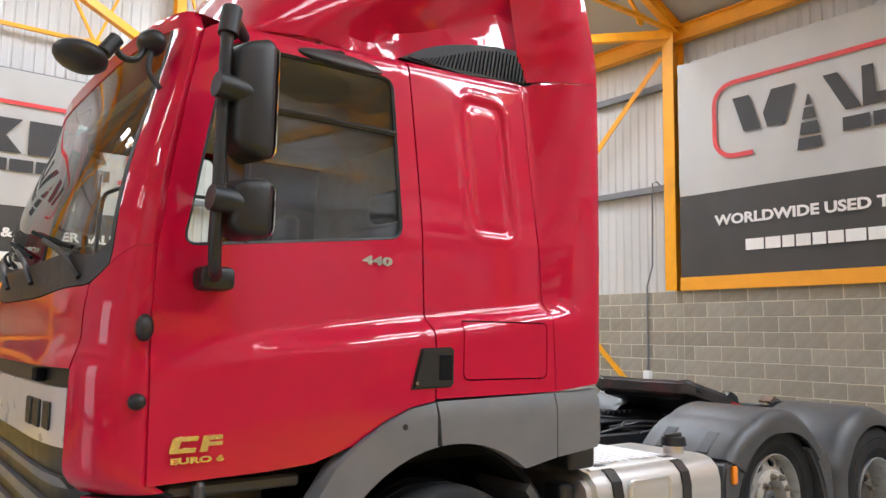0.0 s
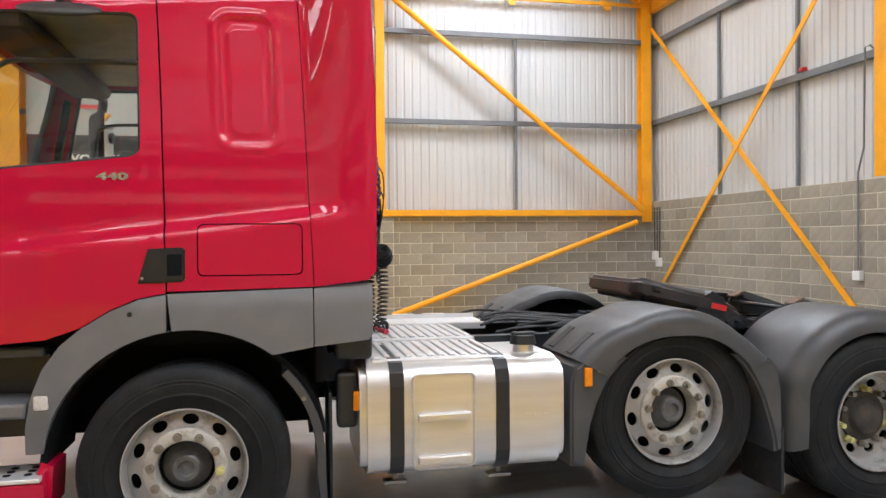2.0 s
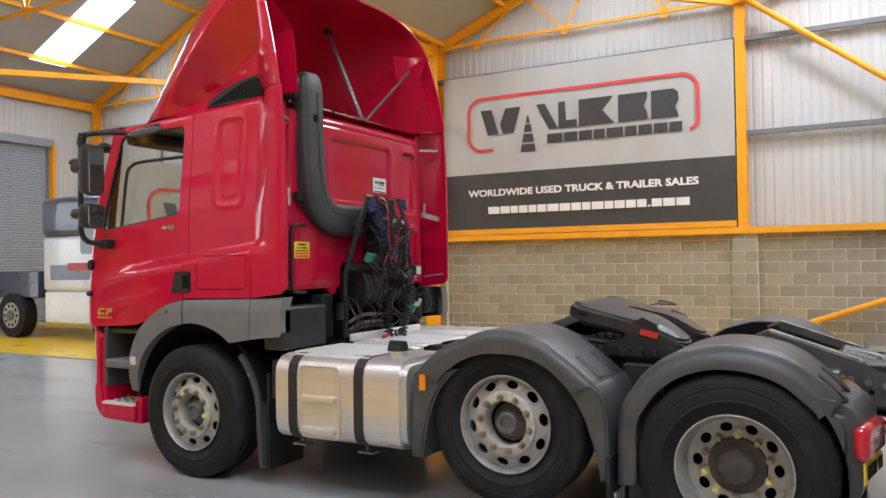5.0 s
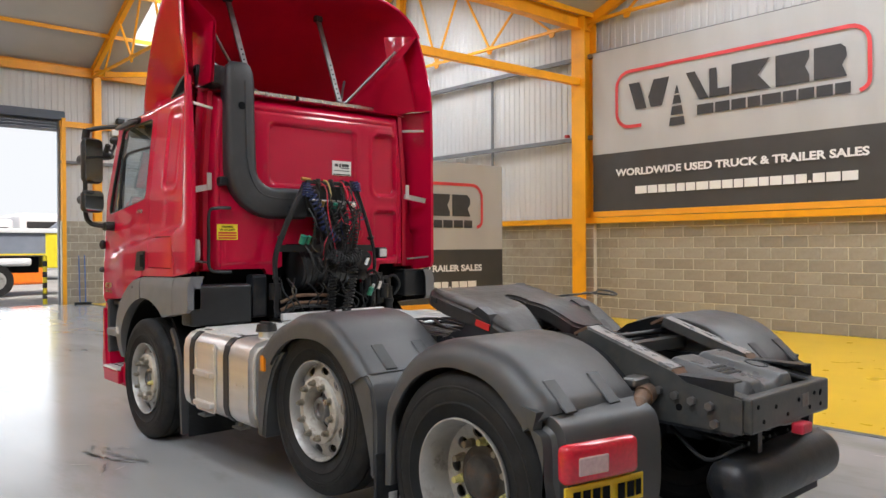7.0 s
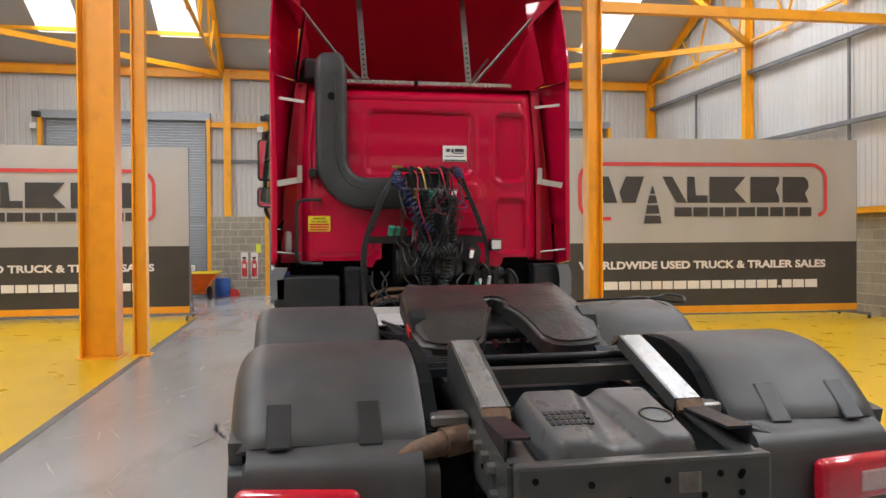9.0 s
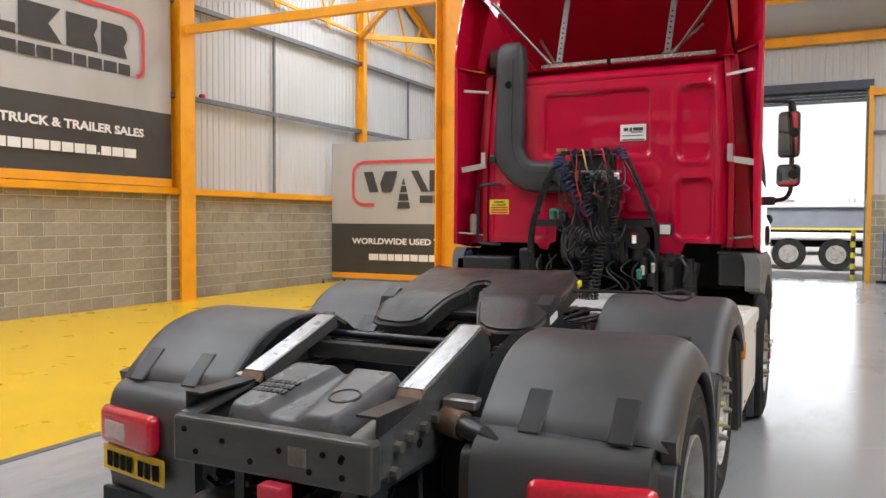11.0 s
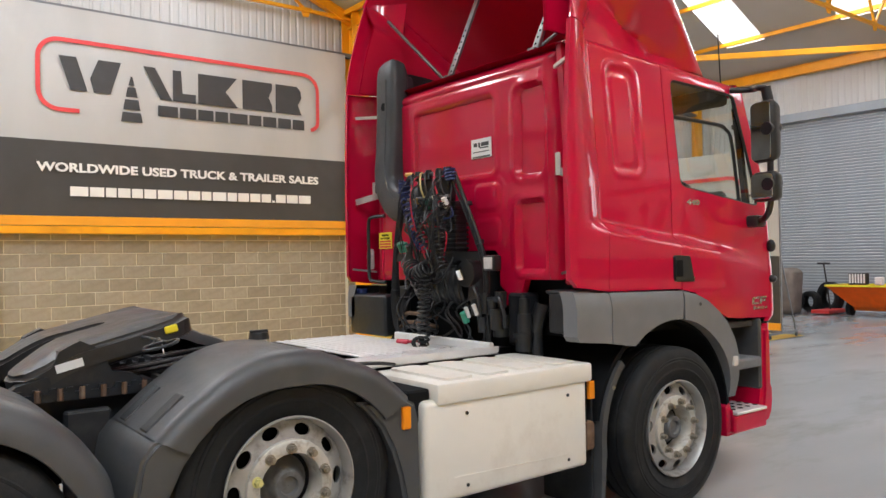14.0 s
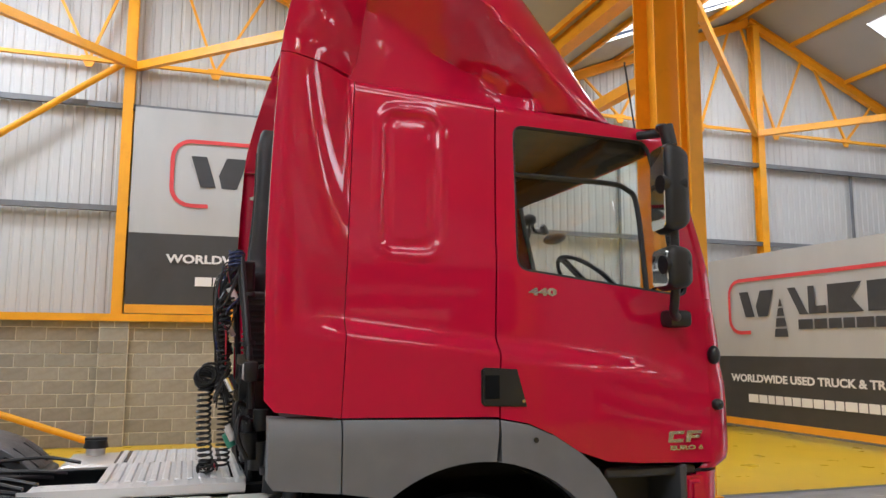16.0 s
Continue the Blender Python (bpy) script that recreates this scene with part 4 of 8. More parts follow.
def front_patch(z0, z1, y0, y1, off=0.0, nz=10, ny=40, back=0.03):
    """A panel of the cab front between two heights (numbers, or functions of y)."""
    bm = bmesh.new()
    f0 = z0 if callable(z0) else (lambda y: z0)
    f1 = z1 if callable(z1) else (lambda y: z1)
    a0, a1 = math.asin(max(-1, min(1, y0 / 1.2))), math.asin(max(-1, min(1, y1 / 1.2)))
    g = []
    for i in range(nz + 1):
        row = []
        for k in range(ny + 1):
            y = 1.2 * math.sin(a0 + (a1 - a0) * k / ny)
            z = f0(y) + (f1(y) - f0(y)) * i / nz
            lim = side_y(-1.15, z) - 0.004
            if z > 1.9:
                y *= lim / (side_y(-1.15, 1.9) - 0.004)
            yy = math.copysign(min(abs(y), lim), y)
            row.append(bm.verts.new((front_x(yy, z, off), yy, z)))
        g.append(row)
    for i in range(nz):
        for k in range(ny):
            bm.faces.new((g[i][k], g[i][k + 1], g[i + 1][k + 1], g[i + 1][k]))
    bmesh.ops.remove_doubles(bm, verts=bm.verts[:], dist=0.0004)
    bmesh.ops.recalc_face_normals(bm, faces=bm.faces[:])
    if sum(f.normal.x for f in bm.faces) > 0:
        bmesh.ops.reverse_faces(bm, faces=bm.faces[:])
    rim = [e for e in bm.edges if e.is_boundary]
    ext = bmesh.ops.extrude_edge_only(bm, edges=rim)
    for v in ext["geom"]:
        if isinstance(v, bmesh.types.BMVert):
            v.co.x += back
            v.co.y *= 1 - back * 0.4
    return bm


GLASS_Y = 0.995
part("front_panel", front_patch(1.45, lambda y: screen_foot(y) - 0.004, -0.925, 0.925), M["red"], T, "red front service panel", True)
for s in (-1, 1):
    part("front_corner", front_patch(1.06, lambda y: screen_foot(y) - 0.004, *sorted((s * 0.932, s * 1.2)), ny=30, nz=24), M["red"], T, "rounded red cab corner", True)
    part("windscreen_pillar", front_patch(lambda y: screen_foot(y) - 0.002, 2.665, *sorted((s * (GLASS_Y + 0.002), s * 1.2)), ny=18, nz=30), M["red"], T, "red windscreen pillar", True)
    part("corner_vent", front_patch(1.045, 1.058, *sorted((s * 0.95, s * 1.12)), -0.01, nz=1, ny=8), M["dark"], T)
part("scuttle_panel", front_patch(screen_foot, screen_sill, -GLASS_Y, GLASS_Y, 0.002, nz=6), M["plastic"], T, "black scuttle panel under the windscreen", True)
ws = part("windscreen", front_patch(screen_sill, 2.665, -GLASS_Y + 0.012, GLASS_Y - 0.012, -0.004, nz=20, back=0.004), M["glass"], T, "large curved windscreen", True)
ws.visible_shadow = False
for s in (-1, 1):
    part("windscreen_seal", front_patch(screen_sill, 2.665, *sorted((s * (GLASS_Y - 0.016), s * GLASS_Y)), 0.001, nz=20, ny=2), M["plastic"], T, "", True)
part("windscreen_header", front_patch(2.665, 2.735, -1.2, 1.2, 0.0, nz=4), M["red"], T, "red header over the windscreen", True)
part("grille_panel", front_patch(0.66, 1.445, -0.925, 0.925, -0.03), M["plastic"], T, "black grille panel", True)
part("badge_plate", front_patch(1.195, 1.385, -0.905, 0.905, -0.012, nz=4), M["plate_paint"], T, "silver badge plate across the grille", True)
for y0, y1 in ((-0.80, -0.70), (-0.685, -0.585), (-0.57, -0.49)):
    bm = bmesh.new()
    add_box(bm, (front_x(y0, 1.28) + 0.002, y0, 1.24), (front_x(y1, 1.28) + 0.02, y1, 1.335), 0.004, 1)
    part("maker_badge", bm, M["plastic"], T, "dark plain-shape maker badge")
for k in range(4):
    part("grille_slat", front_patch(0.74 + 0.105 * k, 0.78 + 0.105 * k, -0.86, 0.86, -0.008, nz=2), M["grey"], T, "", True)
part("grille_latch", box((front_x(-0.62, 1.42) - 0.004, -0.66, 1.395), (front_x(-0.62, 1.42) + 0.03, -0.58, 1.44), 0.006), M["dark"], T)
part("front_bumper", front_patch(0.36, 0.66, -1.145, 1.145, 0.02, nz=6), M["red"], T, "red painted front bumper", True)
for s in (-1, 1):
    part("bumper_corner", front_patch(0.42, 1.043, *sorted((s * 0.93, s * 1.138)), 0.012, nz=14, ny=16), M["red"], T, "rounded red bumper corner", True)
for y0 in (-0.86, -0.32, 0.22):
    wz = screen_sill(y0)
    bm = add_sweep(bmesh.new(), smooth_path([(front_x(y0, wz, 0.02), y0, wz - 0.08), (front_x(y0 + 0.1, wz, 0.03), y0 + 0.1, wz + 0.0), (front_x(y0 + 0.42, wz + 0.07, 0.015), y0 + 0.42, wz + 0.08)], 4), 0.011, 6)
    part("wiper_arm", bm, M["plastic"], T, "black wiper arm", True)
    part("wiper_blade", add_sweep(bmesh.new(), [(front_x(y0 + 0.1 + 0.1 * k, wz + 0.03 + 0.018 * k, 0.010), y0 + 0.1 + 0.1 * k, wz + 0.03 + 0.018 * k) for k in range(7)], 0.008, 6), M["dark"], T)

# cab roof
bm = bmesh.new()
g = []
for i in range(29):
    q = i / 28
    row = []
    for k in range(41):
        u = -1 + 2 * k / 40
        yy = u * 0.972
        x0 = front_x(yy, 2.73) + 0.004
        x = x0 + (0.73 - x0) * q ** 1.5
        rise = smoothstep(0.0, 0.55, x - x0) * 0.6 + smoothstep(0.0, 0.10, x - x0) * 0.4
        e = roof_edge(max(x, -1.0)) - 0.012 - 0.045 * smoothstep(0.30, 0.70, x)
        dome = (1 - abs(u) ** 5) ** 0.6
        row.append(bm.verts.new((x, yy, 2.732 + (e - 2.732) * smoothstep(0, 0.25, x - x0) + 0.045 * dome * rise * (1 - 0.9 * smoothstep(0.0, 0.45, x)))))
    g.append(row)
for i in range(28):
    for k in range(40):
        bm.faces.new((g[i][k], g[i + 1][k], g[i + 1][k + 1], g[i][k + 1]))
bmesh.ops.recalc_face_normals(bm, faces=bm.faces[:])
part("cab_roof", bm, M["red"], T, "red domed cab roof", True)

# ---------------------------------------------------------------- roof fairing


def fair_raw(v, a, grow=0.0):
    c, sn = math.cos(a), math.sin(a)
    v1 = min(v, 1.0)
    nf = 3.1 + 1.9 * smoothstep(0.2, 0.95, v1)
    yy = math.copysign(abs(c) ** (2 / nf), c)
    zz = max(0.0, sn) ** (2 / nf)
    g = 1 - (1 - v1) ** 2.8
    w = 0.865 + 0.335 * (1 - (1 - v1) ** 2.0) + grow
    z = 2.765 + 0.035 * v + (1.10 * g + grow) * zz
    xr = 0.868 - 0.30 * min(1.1, max(0.0, z - 2.8) / 1.1) ** 1.4 - 0.07 * (1 - yy * yy) * zz
    x0 = -1.0 + 0.16 * abs(yy) ** 2
    return Vector((x0 + (xr - x0) * v, yy * w, z))


def fair_point(v, a, grow=0.0):
    """The deflector skin, with its undercut flanks below a ridge that climbs to the rear."""
    p = fair_raw(v, a, grow)
    zr, zc = min(3.53, 2.76 + 0.72 * (p.x + 0.66)), min(3.30, 2.76 + 0.42 * (p.x + 0.52))
    deep = 0.27 * smoothstep(-0.70, -0.05, p.x)
    if p.z >= zr or zr - zc < 1e-3:
        return p
    f = min(1.0, (zr - p.z) / max(0.02, zr - zc)) ** 0.85
    if p.z < zc:
        f = 1 - 0.25 * min(1.0, (zc - p.z) / max(0.05, zc - 2.78))
    p.y -= math.copysign(deep * f, p.y) if abs(p.y) > 0.4 else 0.0
    return p


def fairing_mesh(grow, nv=40, na=120):
    bm = bmesh.new()
    g = [[bm.verts.new(fair_point(i / nv, math.pi * k / na, grow)) for k in range(na + 1)] for i in range(nv + 1)]
    for i in range(nv):
        for k in range(na):
            bm.faces.new((g[i][k], g[i][k + 1], g[i + 1][k + 1], g[i + 1][k]))
    return bm


fb = fairing_mesh(0.0)
bmesh.ops.recalc_face_normals(fb, faces=fb.faces[:])
fairing = part("roof_fairing", fb, M["red"], T, "tall red roof wind deflector, open at the back", True)
ib = fairing_mesh(-0.02)
part("fairing_inner", ib, M["red_inner"], fairing, "dull red inside of the deflector", True)
# rolled rear rim of the top, down to its two corners
bm = bmesh.new()
rim_line = [fair_raw(1.0, math.pi * k / 240, -0.008) + Vector((0.004, 0, 0)) for k in range(241)]
add_sweep(bm, [q for q in rim_line if q.z > 3.52], 0.016, 8)
part("fairing_rim", bm, M["red"], fairing, "", True)
# shoulder wings: curved shells between the collars and the top
for s in (-1, 1):
    bm = bmesh.new()
    g = []
    for k in range(25):
        q = k / 24
        z = 2.822 + 0.735 * q
        xr = 0.872 - 0.30 * ((z - 2.8) / 1.1) ** 1.4
        xf = 0.525 - 0.10 * q
        yr, yf = 1.186 - 0.03 * q * q, 0.998 - 0.04 * q
        row = []
        for i in range(15):
            u = i / 14
            # a pressed crease runs down towards the front edge
            pinch = math.exp(-((z - 2.99 - 0.12 * u) / 0.030) ** 2) - 0.6 * math.exp(-((z - 3.045 - 0.12 * u) / 0.04) ** 2)
            y = yf + (yr - yf) * (0.5 * u + 0.5 * math.sin(u * math.pi / 2) + 0.16 * smoothstep(0.05, 0.4, q) * math.sin(math.pi * u)) - 0.013 * pinch * math.sin(math.pi * min(1.0, u * 1.1))
            x = xf + (xr - xf) * u
            y += (side_y(x, 2.81) - y) * (1 - smoothstep(0.0, 0.22, q))
            row.append(bm.verts.new((x, s * y, z)))
        g.append(row)
    for k in range(24):
        for i in range(14):
            bm.faces.new((g[k][i], g[k][i + 1], g[k + 1][i + 1], g[k + 1][i]))
    bmesh.ops.recalc_face_normals(bm, faces=bm.faces[:])
    if sum(f.normal.y for f in bm.faces) * s < 0:
        bmesh.ops.reverse_faces(bm, faces=bm.faces[:])
    bmesh.ops.solidify(bm, geom=bm.faces[:], thickness=0.014)
    part("fairing_wing", bm, M["red"], T, "red curved shoulder of the wind deflector", True)
# left air inlet
bm = bmesh.new()
pts = smooth_path([(-0.12, 2.812, 0), (0.05, 2.90, 0), (0.30, 2.96, 0), (0.56, 2.978, 0), (0.60, 2.955, 0), (0.61, 2.835, 0)], 4)
pts = [(p.x, p.y) for p in pts] + [(0.60, 2.81), (0.2, 2.785)]
inlet_y = lambda x: -0.915 - 0.115 * (x + 0.12)
add_prism(bm, pts, "y", 0.0, 0.10)
es = [e for e in bm.edges if all(abs(v.co.y) < 1e-4 for v in e.verts)]
bmesh.ops.bevel(bm, geom=es, offset=0.010, segments=2, affect='EDGES')
for v in bm.verts:
    v.co.y += inlet_y(v.co.x)
inlet = part("air_inlet", bm, M["plastic"], T, "black side air inlet with a mesh face", True)
bm = bmesh.new()
for k in range(30):
    x = -0.03 + 0.021 * k
    h = 2.815 + 0.13 * smoothstep(-0.12, 0.4, x)
    add_bar(bm, (x, inlet_y(x) - 0.002, 2.815), (x + 0.02, inlet_y(x) - 0.003, h), 0.005, 0.006, (0, 1, 0))
o = part("inlet_mesh", bm, M["dark"], inlet)
tagged(o, kind="stuff")
# struts and rail behind the roof
rail = part("fairing_rail", box((0.395, -0.58, 2.835), (0.445, 0.82, 2.872), 0.004, 1), M["silver_badge"], T, "bare metal rail across the cab roof")
part("rail_joint", box((0.394, -0.02, 2.834), (0.447, 0.01, 2.874)), M["dark"], rail)
for y in (-0.43, 0.45):
    foot, head = Vector((0.42, y, 2.87)), Vector((0.03, y * 1.05, 3.73))
    st = part("fairing_strut", add_bar(bmesh.new(), foot, head, 0.048, 0.018, (1, 0, 0)), M["worn_steel"], T, "drilled bare metal support strut")
    for k in range(8):
        c = foot.lerp(head, 0.05 + 0.055 * k)
        part("strut_hole", add_tube(bmesh.new(), c + Vector((0.004, 0, 0.0)), c + Vector((0.0135, 0, 0.004)), 0.008, 8), M["dark"], st)
    part("strut_foot", box((foot.x - 0.03, y - 0.035, 2.87), (foot.x + 0.035, y + 0.035, 2.885), 0.003, 1), M["worn_steel"], st)
    part("strut_head", box((head.x - 0.03, head.y - 0.04, 3.70), (head.x + 0.03, head.y + 0.04, 3.76), 0.01, 1), M["plastic"], st)
for s in (-1, 1):
    part("fairing_stay", add_tube(bmesh.new(), (0.43, s * 0.50, 2.87), (0.62, s * 0.945, 3.38), 0.013, 8), M["worn_steel"], T, "thin bare metal stay", True)
    part("fairing_stay", add_tube(bmesh.new(), (0.41, s * 0.47, 2.88), (0.16, s * 0.68, 3.14), 0.012, 8), M["worn_steel"], T, "thin bare metal stay", True)

# ---------------------------------------------------------------- cab back


def back_x(y, z):
    x = 0.742
    e = min(0.985 - 0.05 * smoothstep(2.2, 2.8, z) - abs(y), 2.775 - z)
    x -= 0.12 * (1 - smoothstep(-0.01, 0.12, e)) ** 1.8
    x -= 0.010 * smoothstep(0.018, 0.0, abs(e - 0.125))
    for (a, b, c, d, r, dep) in ((-0.44, 0.40, 2.07, 2.56, 0.05, 0.016), (0.60, 0.84, 2.02, 2.56, 0.06, 0.024), (0.60, 0.84, 1.45, 1.87, 0.04, 0.022),
                                 (-0.96, -0.40, 1.43, 1.88, 0.06, -0.0104), (0.22, 0.46, 1.83, 2.0, 0.05, -0.012), (0.22, 0.46, 1.62, 1.78, 0.05, -0.012)):
        q = rr_dist(y, z, a, b, c, d, r)
        x -= 1.35 * dep * smoothstep(0.010, -0.014, q)
        x += abs(dep) * 0.35 * smoothstep(0.035, 0.012, abs(q - 0.02))
    return x


back_out = [(-0.985, 1.40), (-0.93, 1.385), (-0.50, 1.385), (-0.47, 1.34), (-0.41, 1.33), (-0.38, 1.385), (-0.335, 1.40), (-0.335, 1.545), (-0.30, 1.58), (0.40, 1.58), (0.44, 1.54), (0.44, 1.36),
            (0.52, 1.30), (0.62, 1.30), (0.66, 1.40), (0.93, 1.40), (0.985, 1.43), (0.985, 2.20), (0.94, 2.72), (0.88, 2.775), (-0.88, 2.775), (-0.94, 2.72), (-0.985, 2.20)]
part("back_wall", skin(back_out, [], back_x, 1, 0.05, 0.015, 0.015, swap=True), M["red"], T, "red pressed cab back wall with stamped panels", True)
bm = bmesh.new()
add_box(bm, (0.50, -0.93, 1.30), (0.62, 0.93, 2.74))
part("back_lining", bm, M["dark"], T)
for s in (-1, 1):
    part("gutter_back", prism([(s * 0.90, 1.37), (s * 1.12, 1.37), (s * 1.07, 2.0), (s * 0.99, 2.79), (s * 0.88, 2.79)], "x", 0.615, 0.635), M["red"], T)
    part("back_gutter", prism([(s * 0.95, 1.38), (s * 0.99, 1.38), (s * 0.99, 2.1), (s * 0.945, 2.76), (s * 0.905, 2.76), (s * 0.95, 2.1)], "x", 0.56, 0.70), M["red_inner"], T)
for s in (-1, 1):
    for z in (2.62, 2.02):
        part("collar_bracket", add_bar(bmesh.new(), (0.735, s * (0.93 if z > 2.5 else 0.95), z), (0.818, s * (1.118 if z > 2.5 else 1.135), z + (0.012 if z > 2.5 else -0.04)), 0.02 if z > 2.5 else 0.012, 0.02 if z > 2.5 else 0.045), M["alu"], T, "bare metal collar bracket")
    part("bracket_leg", box((0.757, s * 0.965 - 0.02, 1.995), (0.764, s * 0.965 + 0.02, 2.125), 0.003, 1), M["alu"], T)
    part("collar_stay", add_tube(bmesh.new(), (0.745, s * 0.97, 1.44), (0.85, s * 1.145, 1.46), 0.008, 8), M["worn_steel"], T)
# stickers
part("warning_sticker", box((0.757, -0.905, 1.615), (0.7605, -0.735, 1.735)), M["sticker_yellow"], T, "yellow warning sticker with red stripes")
bm = bmesh.new()
for k in range(3):
    add_box(bm, (0.7605, -0.895, 1.622 + 0.02 * k), (0.7615, -0.745, 1.635 + 0.02 * k))
part("sticker_stripe", bm, M["sticker_red"], T)
for body, z, sz in (("WARNING", 1.708, 0.020), ("TO CYCLISTS", 1.684, 0.021)):
    me = text_mesh(body, sz, 0.0006, 'CENTER')
    me.materials.append(M["dark"])
    b = new("sticker_lettering", me)
    b.matrix_world = pose(0.7612, -0.82, z, 90, 0, 90)
    b.parent = T
part("dealer_sticker", box((0.725, 0.165, 2.175), (0.7285, 0.36, 2.30)), M["print_white"], T, "white dealer sticker with dark bars")
bm = bmesh.new()
add_box(bm, (0.7285, 0.175, 2.178), (0.7292, 0.35, 2.188))
for k, (a, w, z, h) in enumerate(((0.19, 0.035, 2.25, 0.025), (0.235, 0.02, 2.245, 0.03), (0.262, 0.075, 2.25, 0.025), (0.25, 0.085, 2.236, 0.008), (0.18, 0.16, 2.212, 0.006))):
    add_box(bm, (0.7285, a, z), (0.7292, a + w, z + h))
part("sticker_print", bm, M["print_dark"], T)

# snorkel duct


def add_duct(bm, path, w, d, r=0.04, taper=()):
    """Rounded rectangular duct along a path lying in a plane across the truck."""
    path = [Vector(p) for p in path]
    sec = rounded(-w / 2, w / 2, -d / 2, d / 2, r, 3)
    rings = []
    for i, p in enumerate(path):
        t = (path[min(i + 1, len(path) - 1)] - path[max(i - 1, 0)]).normalized()
        x = Vector((1, 0, 0))
        n = t.cross(x).normalized()
        x = n.cross(t).normalized()
        f = taper[i] if i < len(taper) else 1.0
        rings.append([bm.verts.new(p + n * a * f + x * b * f) for a, b in sec])
    for A, B in zip(rings, rings[1:]):
        for k in range(len(sec)):
            bm.faces.new((A[k], A[(k + 1) % len(sec)], B[(k + 1) % len(sec)], B[k]))
    bm.faces.new(rings[0]), bm.faces.new(rings[-1][::-1])
    bmesh.ops.recalc_face_normals(bm, faces=bm.faces[:])
    return bm


duct_path = [(0.735, -0.735, 2.99), (0.737, -0.735, 2.983), (0.739, -0.73, 2.96), (0.741, -0.725, 2.91), (0.742, -0.722, 2.85), (0.745, -0.722, 2.60), (0.76, -0.722, 2.30), (0.772, -0.722, 2.20)]
duct_path += [(0.772 + 0.02 * a / 90, -0.722 + 0.27 * (1 - math.cos(radians(a))), 2.17 - 0.262 * math.sin(radians(a))) for a in range(0, 91, 10)] + [(0.795, -0.40, 1.908), (0.80, -0.18, 1.908)]
duct = part("intake_duct", add_duct(bmesh.new(), duct_path, 0.245, 0.155, 0.045, (0.5, 0.70, 0.86, 0.96)), M["snorkel"], T, "charcoal plastic air intake duct bent under the window line", True)
part("duct_elbow", add_duct(bmesh.new(), [(0.50, -0.90, 2.865), (0.62, -0.86, 2.87), (0.70, -0.80, 2.88), (0.75, -0.73, 2.89)], 0.16, 0.16, 0.04), M["snorkel"], duct, "", True)
part("duct_head", box((0.69, -0.93, 2.81), (0.745, -0.62, 2.965), 0.026, 3), M["snorkel"], duct, "", True)
part("duct_hole", add_tube(bmesh.new(), (0.815, -0.722, 2.655), (0.826, -0.722, 2.655), 0.030, 16), M["dark"], duct)
bm = bmesh.new()
add_sweep(bm, smooth_path([(0.819, -0.69, 2.85), (0.826, -0.69, 2.5), (0.848, -0.685, 2.20), (0.855, -0.62, 2.02), (0.862, -0.50, 1.95), (0.872, -0.25, 1.942)], 6), 0.010, 6)
part("duct_rib", bm, M["snorkel"], duct, "", True)
part("duct_bracket", box((0.735, -0.90, 2.03), (0.80, -0.83, 2.10), 0.015), M["plastic"], T)
part("duct_gaiter", add_tube(bmesh.new(), (0.80, -0.20, 1.908), (0.80, -0.06, 1.908), 0.105, 20), M["plastic"], T, "", True)
part("marker_lamp", add_lathe(bmesh.new(), [(0.002, -0.085), (0.024, -0.08), (0.03, -0.06), (0.03, 0.05), (0.024, 0.075), (0.002, 0.08)], (0.74, -1.06, 1.54), "z", 16), M["clear_lens"], T, "clear marker lamp inside the collar", True)
# grab rail left of the duct
part("grab_rail", add_sweep(bmesh.new(), smooth_path([(0.775, -0.80, 1.86), (0.80, -0.92, 1.855), (0.80, -0.985, 1.82), (0.80, -0.99, 1.60), (0.80, -0.985, 1.40), (0.80, -0.90, 1.37), (0.775, -0.80, 1.365)], 5), 0.013, 8), M["plastic"], T, "black grab rail on the cab back", True)

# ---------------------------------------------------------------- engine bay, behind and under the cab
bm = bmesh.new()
# plain near-black boxes stand in for the bay and the shade in it
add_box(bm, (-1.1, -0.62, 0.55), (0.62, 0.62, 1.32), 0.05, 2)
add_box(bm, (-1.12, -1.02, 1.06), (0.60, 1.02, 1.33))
part("engine_block", bm, M["dark"], T, "near-black boxes for engine and cab underside, shade in their colour")
prof = [(0.001, -0.24), (0.155, -0.24)]
for k in range(9):
    prof += [(0.158, -0.22 + 0.055 * k), (0.168, -0.214 + 0.055 * k), (0.168, -0.186 + 0.055 * k), (0.158, -0.180 + 0.055 * k)]
prof += [(0.155, 0.28), (0.001, 0.28)]
part("air_filter", add_lathe(bmesh.new(), prof, (0.77, 0, 1.37), "y", 24), M["plastic"], T, "ribbed black air filter housing", True)
for y, z, r in ((0.36, 1.36, 0.085), (0.40, 1.18, 0.05), (0.56, 1.12, 0.06), (0.56, 1.28, 0.045), (-0.46, 1.20, 0.06)):
    part("air_canister", add_tube(bmesh.new(), (0.85, y, z - r), (0.85, y, z + r * 1.1), r * 0.8, 16), M["plastic"], T, "", True)
part("filter_drum", add_tube(bmesh.new(), (0.86, 0.34, 1.44), (0.94, 0.34, 1.44), 0.085, 20), M["plastic"], T, "", True)
